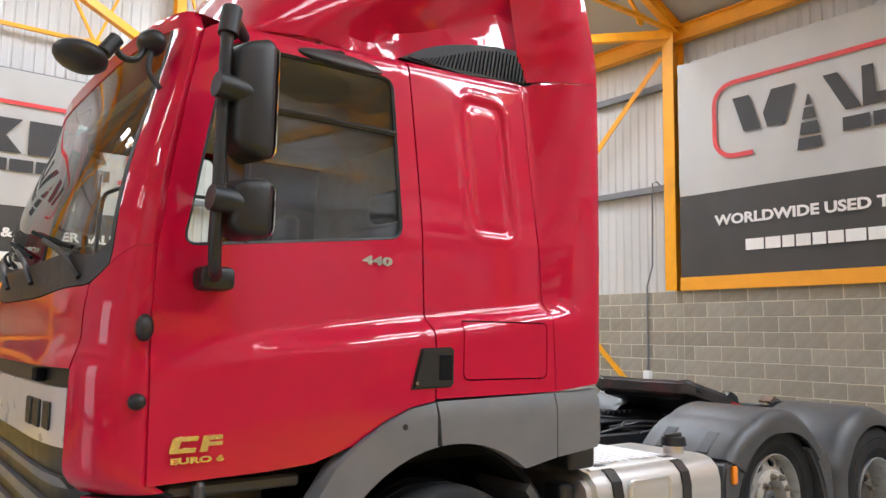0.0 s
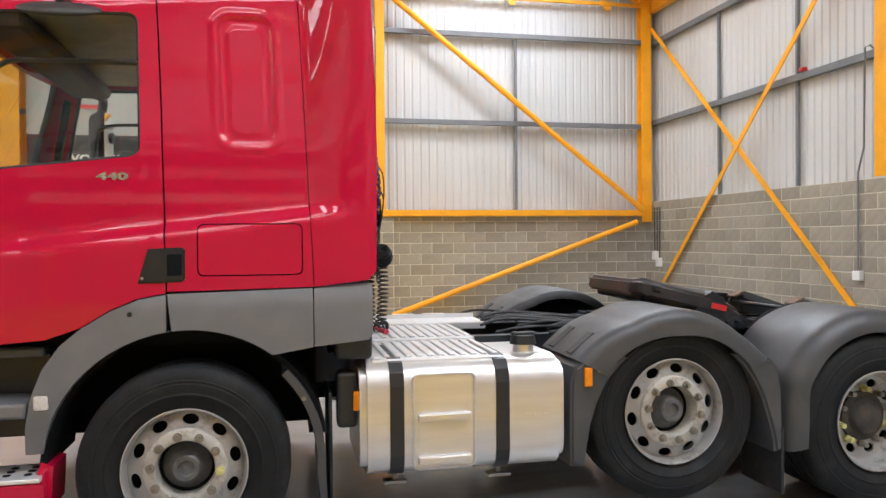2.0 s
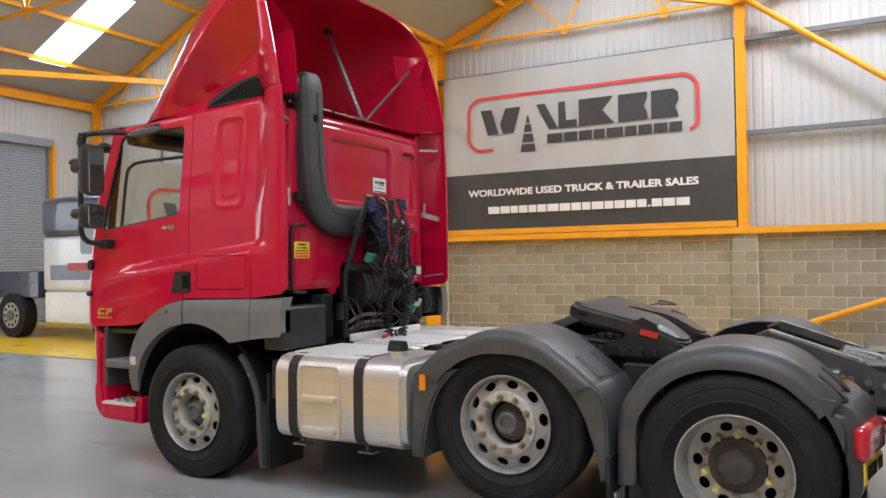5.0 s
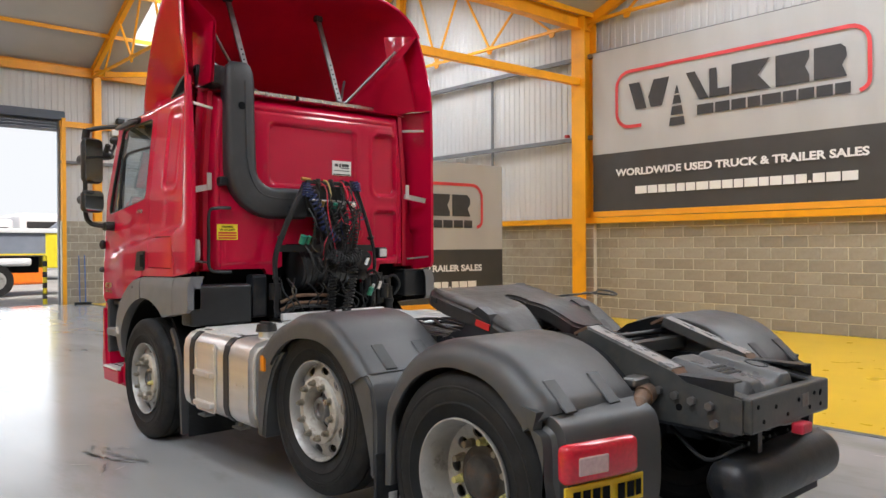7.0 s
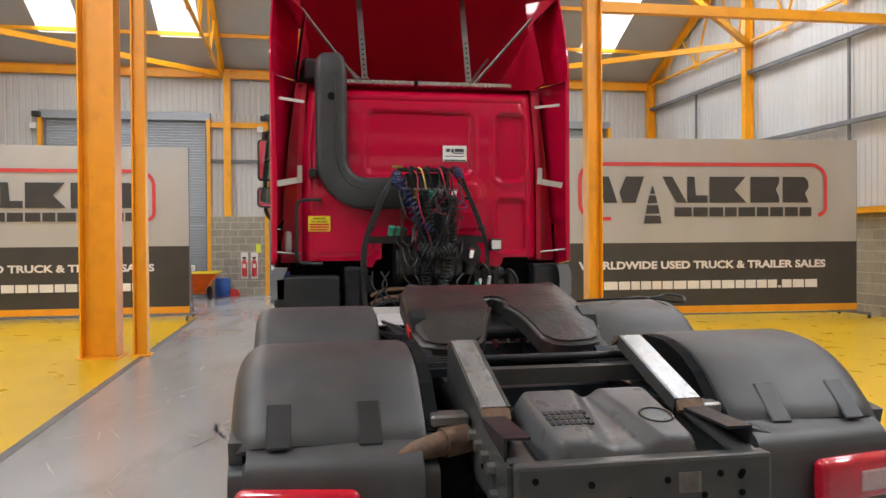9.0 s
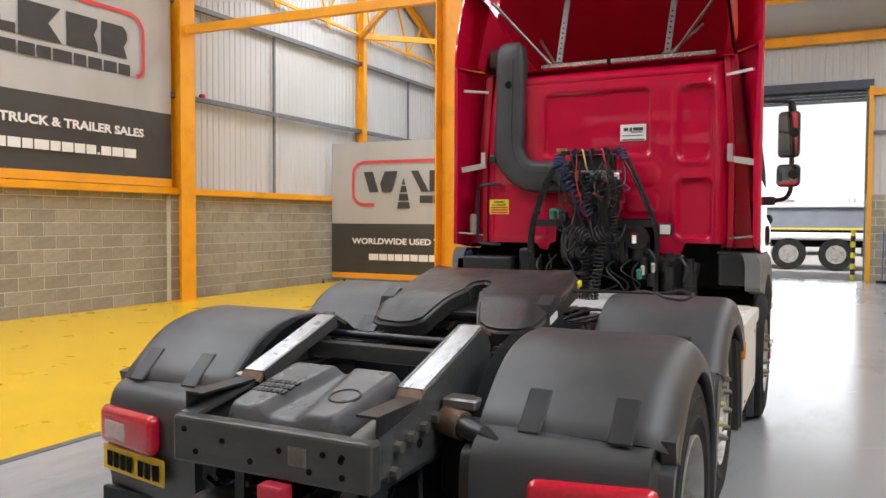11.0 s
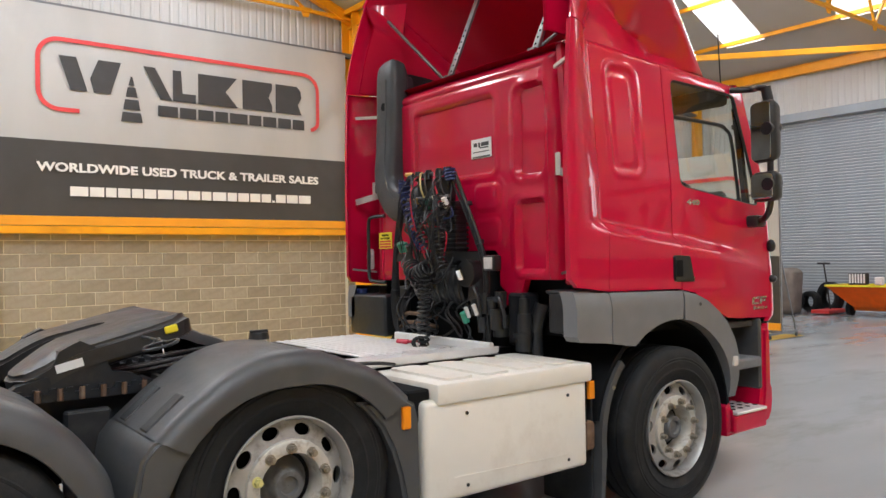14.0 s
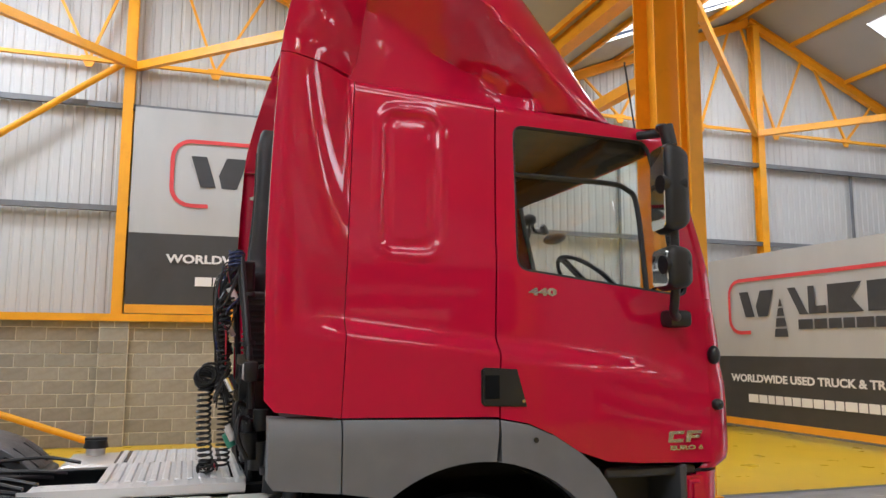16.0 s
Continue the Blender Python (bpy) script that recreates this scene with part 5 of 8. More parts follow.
# coolant/adblue boxes at both corners
for y0, y1, nm in ((-1.165, -0.67, "battery_box"),):
    part(nm, box((0.69, y0, 0.97), (0.872, y1, 1.275), 0.025, 3), M["plastic"], T, "black plastic box behind the cab", True)
part("filler_cap", add_tube(bmesh.new(), (0.80, -1.09, 1.27), (0.80, -1.09, 1.31), 0.045, 16), M["cable_blue"], T, "blue filler cap", True)
part("cab_lock", box((0.68, -0.63, 1.00), (0.80, -0.50, 1.34), 0.02), M["chassis"], T)
part("cab_mount", box((0.62, 0.52, 1.0), (0.76, 0.66, 1.32), 0.02), M["chassis"], T)
for s in (-1, 1):
    part("cab_spring", add_sweep(bmesh.new(), smooth_path([(0.66, s * 0.72, 1.25), (0.70, s * 0.70, 1.1), (0.72, s * 0.72, 0.95)], 4), 0.045, 10), M["chassis"], T, "", True)
# right-hand black box and the cab damper beside it
part("side_box", box((0.62, 0.90, 1.10), (0.80, 1.15, 1.335), 0.022, 3), M["plastic"], T, "black plastic box behind the cab", True)
part("side_box_lid", box((0.615, 0.89, 1.325), (0.805, 1.155, 1.345), 0.008, 2), M["plastic"], T, "", True)
damper = part("cab_damper", add_tube(bmesh.new(), (0.80, 0.70, 0.98), (0.79, 0.70, 1.20), 0.048, 16), M["chassis"], T, "black cab suspension damper", True)
part("damper_cap", add_tube(bmesh.new(), (0.79, 0.70, 1.20), (0.785, 0.70, 1.29), 0.034, 14), M["plastic"], damper, "", True)
part("damper_collar", add_tube(bmesh.new(), (0.80, 0.70, 1.06), (0.80, 0.70, 1.09), 0.060, 16), M["plastic"], damper, "", True)
part("latch_hook", prism([(0.46, 1.24), (0.58, 1.24), (0.62, 1.30), (0.60, 1.36), (0.50, 1.36)], "x", 0.70, 0.735), M["red"], T, "red cab latch bracket")

# hose frame: two leaning legs, an upper carrier and a lower cross bar
FR_LOW, FR_TOP = 0.885, 0.945
frame_bars = part("hose_frame", add_bar(bmesh.new(), (0.90, -0.47, 1.545), (0.90, 0.48, 1.545), 0.022, 0.055), M["plastic"], T, "black tubular frame carrying the air lines", True)
for y0 in (-0.475, 0.485):
    leg = smooth_path([(FR_LOW, y0, 1.00), (FR_LOW, y0, 1.25), (0.895, y0, 1.48), (0.915, y0 * 0.86, 1.70), (FR_TOP, y0 * 0.52, 2.075)], 5)
    part("frame_leg", add_sweep(bmesh.new(), leg, 0.015, 8), M["plastic"], frame_bars, "", True)
carrier = part("hose_carrier", box((0.925, -0.235, 2.065), (0.965, 0.235, 2.095), 0.006, 1), M["plastic"], T, "black air line carrier")
part("carrier_bar", add_tube(bmesh.new(), (0.975, -0.21, 1.935), (0.975, 0.235, 1.925), 0.010, 8), M["worn_steel"], carrier, "bare metal rod")
part("carrier_back", box((0.87, -0.17, 1.90), (0.93, 0.18, 2.06), 0.012, 2), M["plastic"], carrier)
for y in (-0.12, 0.0, 0.11, 0.21):
    part("carrier_clip", add_tube(bmesh.new(), (0.955, y, 2.05), (0.955, y, 2.11), 0.020, 10), M["plastic"], carrier, "", True)
# ribbed stack under the carrier
stack = part("intake_trunk", box((0.80, -0.07, 1.46), (0.90, 0.20, 1.90), 0.015, 2), M["plastic"], T, "black ribbed intake bellows")
for k in range(14):
    part("bellows_rib", box((0.795, -0.08, 1.475 + 0.029 * k), (0.912, 0.21, 1.489 + 0.029 * k), 0.004, 1), M["plastic"], stack)
rng = random.Random(4)


def coil(top, bottom, turns, radius, sag=0.0, wire=0.006, n=12):
    top, bottom = Vector(top), Vector(bottom)
    pts = []
    d = (bottom - top).normalized()
    x = d.cross(Vector((0, 1, 0)) if abs(d.y) < 0.9 else Vector((1, 0, 0))).normalized()
    y = d.cross(x)
    total = turns * n
    for i in range(total + 1):
        f = i / total
        a = 2 * math.pi * i / n
        p = top.lerp(bottom, f) + Vector((sag * math.sin(math.pi * f), 0, 0))
        pts.append(p + x * (radius * math.cos(a)) + y * (radius * math.sin(a)))
    return add_sweep(bmesh.new(), pts, wire, 5)


for (top, bot, turns, r, mat, wire, sag) in (
        ((0.985, 0.00, 1.45), (0.99, -0.03, 1.00), 17, 0.033, "cable_black", 0.0065, 0.0),
        ((1.09, 0.14, 1.43), (1.065, 0.06, 0.985), 16, 0.033, "cable_black", 0.0065, 0.015),
        ((0.985, 0.20, 1.88), (0.99, 0.19, 1.46), 16, 0.024, "cable_black", 0.007, 0.03),
        ((0.985, -0.235, 2.03), (1.00, -0.08, 1.70), 9, 0.036, "cable_blue", 0.007, 0.02),
        ((0.985, -0.235, 2.06), (0.985, -0.25, 1.96), 5, 0.034, "cable_blue", 0.007, 0.0),
        ((0.97, 0.235, 2.10), (0.97, 0.25, 2.02), 4, 0.034, "cable_blue", 0.007, 0.0),
        ((0.99, -0.02, 1.91), (1.01, 0.01, 1.62), 10, 0.030, "cable_black", 0.0055, 0.02),
        ((1.00, -0.10, 1.72), (1.02, 0.02, 1.60), 5, 0.030, "cable_blue", 0.006, 0.01),
        ((1.05, -0.08, 1.50), (1.08, 0.04, 1.42), 5, 0.050, "cable_black", 0.008, 0.02),
        ((1.08, 0.04, 1.43), (1.08, 0.16, 1.48), 5, 0.046, "cable_black", 0.008, 0.02),
        ((0.99, 0.10, 1.90), (1.01, 0.12, 1.60), 12, 0.022, "cable_black", 0.005, 0.02),
        ((1.02, -0.06, 0.995), (1.09, 0.07, 1.0), 5, 0.030, "cable_black", 0.0065, 0.02)):
    part("coiled_line", coil(top, bot, turns, r, sag, wire), M[mat], T, "coiled air line", True)
for k in range(26):
    y0, y1 = rng.uniform(-0.22, 0.24), rng.uniform(-0.24, 0.26)
    z0, z1 = rng.uniform(1.85, 2.09), rng.uniform(1.28, 1.66)
    pts = [(0.95, y0, z0), (1.0 + rng.uniform(0, 0.06), y0 + rng.uniform(-0.08, 0.08), z0 - 0.12 + rng.uniform(-0.05, 0.10)),
           (1.0 + rng.uniform(0, 0.06), (y0 + y1) / 2 + rng.uniform(-0.12, 0.12), (z0 + z1) / 2 + rng.uniform(-0.06, 0.06)), (0.97 + rng.uniform(0, 0.06), y1, z1)]
    mat = rng.choice(["cable_black"] * 11 + ["cable_blue", "cable_red"])
    part("air_line", add_sweep(bmesh.new(), smooth_path(pts, 6), rng.choice((0.004, 0.005, 0.007)), 6), M[mat], T, "", True)
# loops drooping under the cross bar
for k in range(12):
    y0, wd = rng.uniform(-0.26, 0.10), rng.uniform(0.10, 0.24)
    z0, dz = rng.uniform(1.46, 1.60), rng.uniform(0.06, 0.17)
    pts = [(0.97, y0, z0), (1.02, y0 + wd * 0.15, z0 - dz * 0.7), (1.04, y0 + wd * 0.5, z0 - dz), (1.02, y0 + wd * 0.9, z0 - dz * 0.6), (0.98, y0 + wd, z0 + rng.uniform(-0.05, 0.08))]
    part("air_line", add_sweep(bmesh.new(), smooth_path(pts, 6), rng.choice((0.006, 0.008)), 6), M["cable_black"], T, "", True)
# short coloured tails hanging from the carrier
for y, mat in ((-0.15, "cable_black"), (-0.05, "cable_yellow"), (0.0, "cable_black"), (0.10, "cable_red"), (0.16, "cable_black")):
    pts = [(0.955, y - 0.02, 2.10), (0.985, y, 2.08), (1.0, y + 0.02, 2.0), (0.985, y + 0.035, 1.93)]
    part("air_line", add_sweep(bmesh.new(), smooth_path(pts, 5), 0.0065, 7), M[mat], T, "", True)
# bundles strapped to the legs
for s in (-1, 1):
    for k in range(4 if s < 0 else 1):
        o = 0.012 * k
        pts = [(FR_TOP + 0.01, s * (0.20 + o * 0.5), 2.07), (0.95, s * (0.30 + o), 1.92), (0.925, s * (0.405 + o), 1.68), (0.905, s * (0.475 + o * 0.8), 1.46), (0.905 + 0.006 * k, s * (0.465 + o * 0.9), 1.20), (0.90, s * (0.46 + o * 0.7), 1.04), (0.92, s * 0.36, 0.985)]
        part("air_line", add_sweep(bmesh.new(), smooth_path(pts, 6), 0.0085, 6), M["cable_black"], T, "", True)
    for z, y in ((1.30, 0.485), (1.62, 0.44), (1.86, 0.335)):
        part("cable_strap", add_tube(bmesh.new(), (0.905, s * (y - 0.0), z), (0.907, s * (y - 0.004), z + 0.022), 0.030, 10), M["plastic"], T, "", True)
# pipes low between the legs
for k in range(12):
    y = -0.44 + 0.075 * k + rng.uniform(-0.03, 0.03)
    pts = [(0.86, y, 1.30), (0.93, y + rng.uniform(-0.1, 0.1), 1.20), (0.94, y + rng.uniform(-0.15, 0.15), 1.10), (0.90, y + rng.uniform(-0.1, 0.1), 1.0)]
    part("air_line", add_sweep(bmesh.new(), smooth_path(pts, 5), 0.007, 6), M["cable_black"], T, "", True)
for z, mat in ((1.165, "rust"), (1.105, "rust"), (1.075, "chassis")):
    part("low_pipe", add_sweep(bmesh.new(), smooth_path([(0.90, -0.44, z - 0.05), (0.92, -0.30, z), (0.93, -0.05, z - 0.005), (0.90, 0.0, z - 0.02)], 5), 0.014, 8), M[mat], T, "dull brown steel pipe", True)
# valve cluster on the offside leg
for y, z, r, mat in ((0.40, 1.235, 0.036, "plastic"), (0.47, 1.255, 0.038, "plastic"), (0.545, 1.24, 0.030, "plastic"), (0.58, 1.17, 0.040, "plastic"), (0.45, 1.13, 0.030, "chassis")):
    part("valve_body", add_tube(bmesh.new(), (0.90, y, z - r * 1.5), (0.905, y, z + r * 1.5), r, 14), M[mat], T, "", True)
for y, z, r in ((0.40, 1.30, 0.11), (0.62, 1.25, 0.06)):
    part("valve_hose", add_sweep(bmesh.new(), smooth_path([(0.90, y, z + 0.03), (0.95, y + 0.04, z + 0.05), (0.96, y + 0.09, z - 0.03), (0.92, y + 0.06, z - 0.12)], 5), 0.012, 7), M["cable_black"], T, "", True)
part("valve_rail", add_bar(bmesh.new(), (0.91, 0.33, 1.285), (0.91, 0.64, 1.285), 0.014, 0.03), M["chassis"], T)
for y, z, mat, r in ((-0.10, 1.90, "brass", 0.016), (0.02, 1.885, "cable_green", 0.020), (0.10, 1.90, "clear_lens", 0.017), (0.20, 1.885, "print_white", 0.020), (-0.285, 1.615, "cable_green", 0.028), (-0.235, 1.612, "cable_green", 0.018), (-0.19, 1.60, "plastic", 0.024),
                     (0.40, 1.205, "clear_lens", 0.014), (0.375, 1.175, "cable_green", 0.022), (0.15, 1.70, "print_white", 0.014), (0.335, 1.44, "chrome", 0.026), (0.475, 1.225, "clear_lens", 0.014)):
    part("coupling_head", add_tube(bmesh.new(), (0.965, y, z - 0.03), (0.995, y + 0.005, z + 0.03), r, 12), M[mat], T, "", True)
part("line_end", add_tube(bmesh.new(), (0.945, -0.27, 2.105), (0.945, -0.19, 2.10), 0.014, 10), M["brass"], T, "brass line end")
part("line_end", add_tube(bmesh.new(), (1.04, -0.14, 0.99), (1.07, -0.22, 0.99), 0.017, 10), M["cable_red"], T, "red line end lying on the deck")
part("line_end", add_sweep(bmesh.new(), smooth_path([(1.04, -0.14, 0.99), (1.02, -0.08, 1.0), (1.03, -0.02, 0.995)], 4), 0.009, 7), M["cable_red"], T, "", True)
lamp_box = part("work_lamp", box((0.87, 0.50, 1.455), (0.935, 0.60, 1.55), 0.014, 2), M["plastic"], T, "square work lamp", True)
part("lamp_lens", box((0.932, 0.512, 1.467), (0.942, 0.588, 1.538), 0.006), M["clear_lens"], lamp_box)

# ---------------------------------------------------------------- chassis
for s in (-1, 1):
    q = [(s * 0.389, 0.73), (s * 0.389, 0.965), (s * 0.31, 0.965), (s * 0.31, 0.957), (s * 0.381, 0.957), (s * 0.381, 0.738), (s * 0.31, 0.738), (s * 0.31, 0.73)]
    part("chassis_rail", prism(q, "x", 0.2, 4.66), M["chassis"], T, "dark painted chassis side rail")
for x in (1.5, 2.15, 2.75, 3.55, 4.15):
    part("cross_member", box((x - 0.05, -0.38, 0.76), (x + 0.05, 0.38, 0.90)), M["chassis"], T)
# rear cross beam with drilled face, ramps
rear = part("rear_beam", box((4.67, -0.375, 0.745), (4.735, 0.41, 0.902), 0.012, 2), M["beam"], T, "dark scratched rear cross beam with bolt holes")
for y, z in [(-0.27 + 0.115 * k, 0.79 + 0.05 * (k % 2)) for k in range(6)] + [(0.24, 0.85), (0.31, 0.79), (0.31, 0.85), (-0.32, 0.86)]:
    part("bolt_hole", add_tube(bmesh.new(), (4.733, y, z), (4.7385, y, z), 0.010, 10), M["dark"], rear)
part("beam_label", box((4.735, 0.11, 0.80), (4.7365, 0.18, 0.86)), M["worn_steel"], rear, "worn maker's plate on the beam")
for s in (-1, 1):
    # flared side plate with the ramp folded over its top
    pts = [(3.80, 1.06), (3.84, 1.13), (3.90, 1.13), (4.37, 0.975), (4.44, 0.935), (4.70, 0.892), (4.70, 0.745), (4.30, 0.745), (4.05, 0.85), (3.80, 0.93)]
    ep = part("end_plate", prism(pts, "y", s * 0.378, s * 0.392), M["beam"], T, "bolted chassis end plate")
    rmp = part("ramp_rail", add_bar(bmesh.new(), (3.88, s * 0.345, 1.142), (4.36, s * 0.34, 0.985), 0.088, 0.014), M["ramp"], T, "worn dark steel coupling ramp")
    part("ramp_lip", add_bar(bmesh.new(), (3.88, s * 0.299, 1.125), (4.36, s * 0.294, 0.968), 0.012, 0.05), M["beam"], rmp)
    part("ramp_nose", add_bar(bmesh.new(), (3.80, s * 0.345, 1.105), (3.88, s * 0.345, 1.142), 0.096, 0.015), M["rust"], T)
    part("ramp_toe", add_bar(bmesh.new(), (4.36, s * 0.34, 0.984), (4.385, s * 0.34, 0.952), 0.095, 0.014), M["rust"], T)
    part("rail_cap", add_bar(bmesh.new(), (4.39, s * 0.345, 0.95), (4.69, s * 0.345, 0.895), 0.075, 0.014), M["beam"], T)
    for k in range(5):
        x, z = (4.30 + 0.085 * k, 0.885 - 0.012 * k) if k < 4 else (4.58, 0.775)
        part("plate_bolt", add_tube(bmesh.new(), (x, s * 0.392, z), (x, s * 0.416, z), 0.020, 6), M["worn_steel"], ep)
    part("plate_hole", add_tube(bmesh.new(), (4.40, s * 0.390, 0.82), (4.40, s * 0.3945, 0.82), 0.016, 12), M["dark"], ep)
    # bracket and rusty stub between rail and guard
    part("guard_bracket", box((4.165, min(s * 0.40, s * 0.53), 0.905), (4.255, max(s * 0.40, s * 0.53), 0.945), 0.008, 1), M["worn_steel"], T, "worn bare metal guard bracket")
    part("bracket_clamp", add_tube(bmesh.new(), (4.245, s * 0.41, 0.866), (4.278, s * 0.50, 0.860), 0.050, 16), M["rust"], T, "", True)
    part("guard_horn", add_tube(add_tube(bmesh.new(), (4.275, s * 0.49, 0.860), (4.325, s * 0.595, 0.852), 0.043, 16, 0.033), (4.325, s * 0.595, 0.852), (4.352, s * 0.655, 0.846), 0.033, 16, 0.012), M["rust" if s < 0 else "chassis"], T, "tapered guard support pipe", True)
part("front_cross_tube", add_bar(bmesh.new(), (3.94, -0.375, 1.015), (3.94, 0.375, 1.015), 0.07, 0.06), M["beam"], T, "dark cross member")
part("slide_bar", add_tube(bmesh.new(), (3.84, -0.37, 1.065), (3.84, 0.37, 1.065), 0.016, 10), M["chassis"], T, "", True)
# ribbed slide rails under the coupling
for s in (-1, 1):
    teeth = [(2.55, 1.0)]
    for k in range(16):
        teeth += [(2.60 + 0.065 * k, 1.0), (2.605 + 0.065 * k, 1.02), (2.63 + 0.065 * k, 1.02), (2.635 + 0.065 * k, 1.0)]
    teeth += [(3.65, 1.0), (3.65, 0.965), (2.55, 0.965)]
    sr = part("slide_rail", prism(teeth, "y", s * 0.32, s * 0.47), M["chassis"], T, "toothed coupling slide rail")
    for k in range(12):
        part("rail_bolt", add_tube(bmesh.new(), (2.65 + 0.085 * k, s * 0.49, 0.97), (2.65 + 0.085 * k, s * 0.49, 1.02), 0.012, 6), M["chassis" if s < 0 else "rust"], sr)
# moulded cover between the rails: a tilted tray with two raised pads
cover_m = Matrix.Translation((4.14, 0, 1.045)) @ Matrix.Rotation(math.atan2(0.115, 0.56), 4, 'Y')
NX, NY = 48, 64


def cover_height(u, v):
    """Two rounded humps with a valley that widens towards the rear; the rim turns down all round."""
    half = 0.262 - 0.022 * u / 0.545
    q = rr_dist(u, v * 0.262 / half, 0.085, 0.545, -0.262, 0.262, 0.06)
    rim = smoothstep(0.02, -0.045, q)
    valley = smoothstep(0.052 + 0.17 * max(0.0, u - 0.10), 0.09 * max(0.0, u - 0.10), abs(v - 0.005))
    return -0.10 + 0.098 * rim - 0.030 * valley * rim


bm = bmesh.new()
grid = []
for i in range(NX + 1):
    u = 0.085 + 0.46 * i / NX
    # the plan's corners are rounded by drawing the outer columns in near both ends
    d = max(0.0, 0.05 - min(u - 0.085, 0.545 - u))
    half = (0.262 - 0.022 * u / 0.545) - (0.05 - math.sqrt(max(0.0, 0.05 ** 2 - d ** 2)))
    grid.append([bm.verts.new(cover_m @ Vector((u, half * (2 * j / NY - 1), cover_height(u, half * (2 * j / NY - 1))))) for j in range(NY + 1)])
for i in range(NX):
    for j in range(NY):
        bm.faces.new((grid[i][j], grid[i + 1][j], grid[i + 1][j + 1], grid[i][j + 1]))
rim_edges = [e for e in bm.edges if e.is_boundary]
ext = bmesh.ops.extrude_edge_only(bm, edges=rim_edges)
for v in ext["geom"]:
    if isinstance(v, bmesh.types.BMVert):
        v.co.z -= 0.03
bmesh.ops.recalc_face_normals(bm, faces=bm.faces[:])
cover = part("chassis_cover", bm, M["cover"], T, "dark moulded cover with two humps between the chassis rails", True)
part("cover_tray", box((0.02, -0.285, -0.125), (0.56, 0.285, -0.105), 0.006, 1, cover_m), M["chassis"], T, "dark tray under the moulded cover")
bm = bmesh.new()
for r in range(3):
    for k in range(7):
        add_box(bm, (0.30 + 0.038 * r, -0.205 + 0.021 * k, -0.006), (0.325 + 0.038 * r, -0.191 + 0.021 * k, 0.001), 0, 1, cover_m)
o = part("cover_emboss", bm, M["plastic"], cover)
tagged(o, "", kind="stuff")
bm = add_lathe(bmesh.new(), [(0.046, -0.006), (0.050, 0.002), (0.055, 0.002), (0.059, -0.006)], (0.36, 0.158, 0.0), "z", 28)
bmesh.ops.transform(bm, matrix=cover_m, verts=bm.verts[:])
part("cover_roundel", bm, M["plastic"], cover, "", True)
# fifth wheel: a split plate, tipped back
fw_front, fw_rear = Vector((2.66, 0, 1.318)), Vector((3.44, 0, 1.135))
ax = (fw_rear - fw_front).normalized()
tip = Matrix.Translation(fw_front) @ Matrix(((ax.x, 0, -ax.z, 0), (0, 1, 0, 0), (ax.z, 0, ax.x, 0), (0, 0, 0, 1)))
half = [(0.0, 0.0), (0.0, 0.33), (0.03, 0.40), (0.10, 0.445), (0.22, 0.46), (0.46, 0.462), (0.66, 0.455), (0.75, 0.425), (0.79, 0.37), (0.80, 0.26), (0.785, 0.19), (0.74, 0.135), (0.50, 0.05), (0.44, 0.03), (0.41, 0.042), (0.36, 0.042), (0.325, 0.025), (0.315, 0.0)]
outline = half + [(x, -y) for x, y in half[::-1][1:-1]]
bm = prism(outline, "z", -0.10, 0.0)
es = [e for e in bm.edges if len(e.link_faces) == 2 and any(len(f.verts) > 6 for f in e.link_faces)]
bmesh.ops.bevel(bm, geom=es, offset=0.018, segments=3, affect='EDGES')
bmesh.ops.triangulate(bm, faces=[f for f in bm.faces if len(f.verts) > 6])
for st, no in [(0.06 * k, (1, 0, 0)) for k in range(6, 14)] + [(-0.4 + 0.08 * k, (0, 1, 0)) for k in range(11)]:
    bmesh.ops.bisect_plane(bm, geom=bm.verts[:] + bm.edges[:] + bm.faces[:], plane_co=(st, 0, 0) if no[0] else (0, st, 0), plane_no=no, dist=1e-5)
for v in bm.verts:
    v.co.z -= 0.075 * smoothstep(0.48, 0.82, v.co.x) ** 1.4 + 0.03 * smoothstep(0.06, 0.0, v.co.x) + 0.025 * smoothstep(0.38, 0.46, abs(v.co.y))
    v.co = tip @ v.co
fw = part("coupling_plate", bm, M["grease"], T, "greasy horseshoe coupling plate tipped back", True)
bm = bmesh.new()
add_box(bm, (0.08, -0.36, -0.15), (0.55, 0.36, -0.09), 0.02, 2, tip)
part("coupling_body", bm, M["chassis"], fw)
for y in (-0.42, 0.42):
    part("coupling_pedestal", prism([(2.86, 0.99), (3.46, 0.99), (3.40, 1.04), (3.28, 1.07), (3.24, 1.17), (3.16, 1.21), (3.08, 1.17), (3.03, 1.07), (2.94, 1.05)], "y", y - 0.035, y + 0.035), M["chassis"], T, "black cast coupling pedestal")
for s in (-1, 1):
    part("coupling_label", box((0.52, s * 0.462 - 0.004, -0.098), (0.63, s * 0.456 + 0.004, -0.062), 0, 1, tip), M["sticker_red" if s < 0 else "print_white"], fw, "worn red coupling label" if s < 0 else "white coupling label")
    part("coupling_grease_cap", box((0.10, s * 0.452 - 0.008, -0.075), (0.16, s * 0.452 + 0.008, -0.04), 0.005, 1, tip), M["plastic" if s < 0 else "sticker_yellow"], fw)
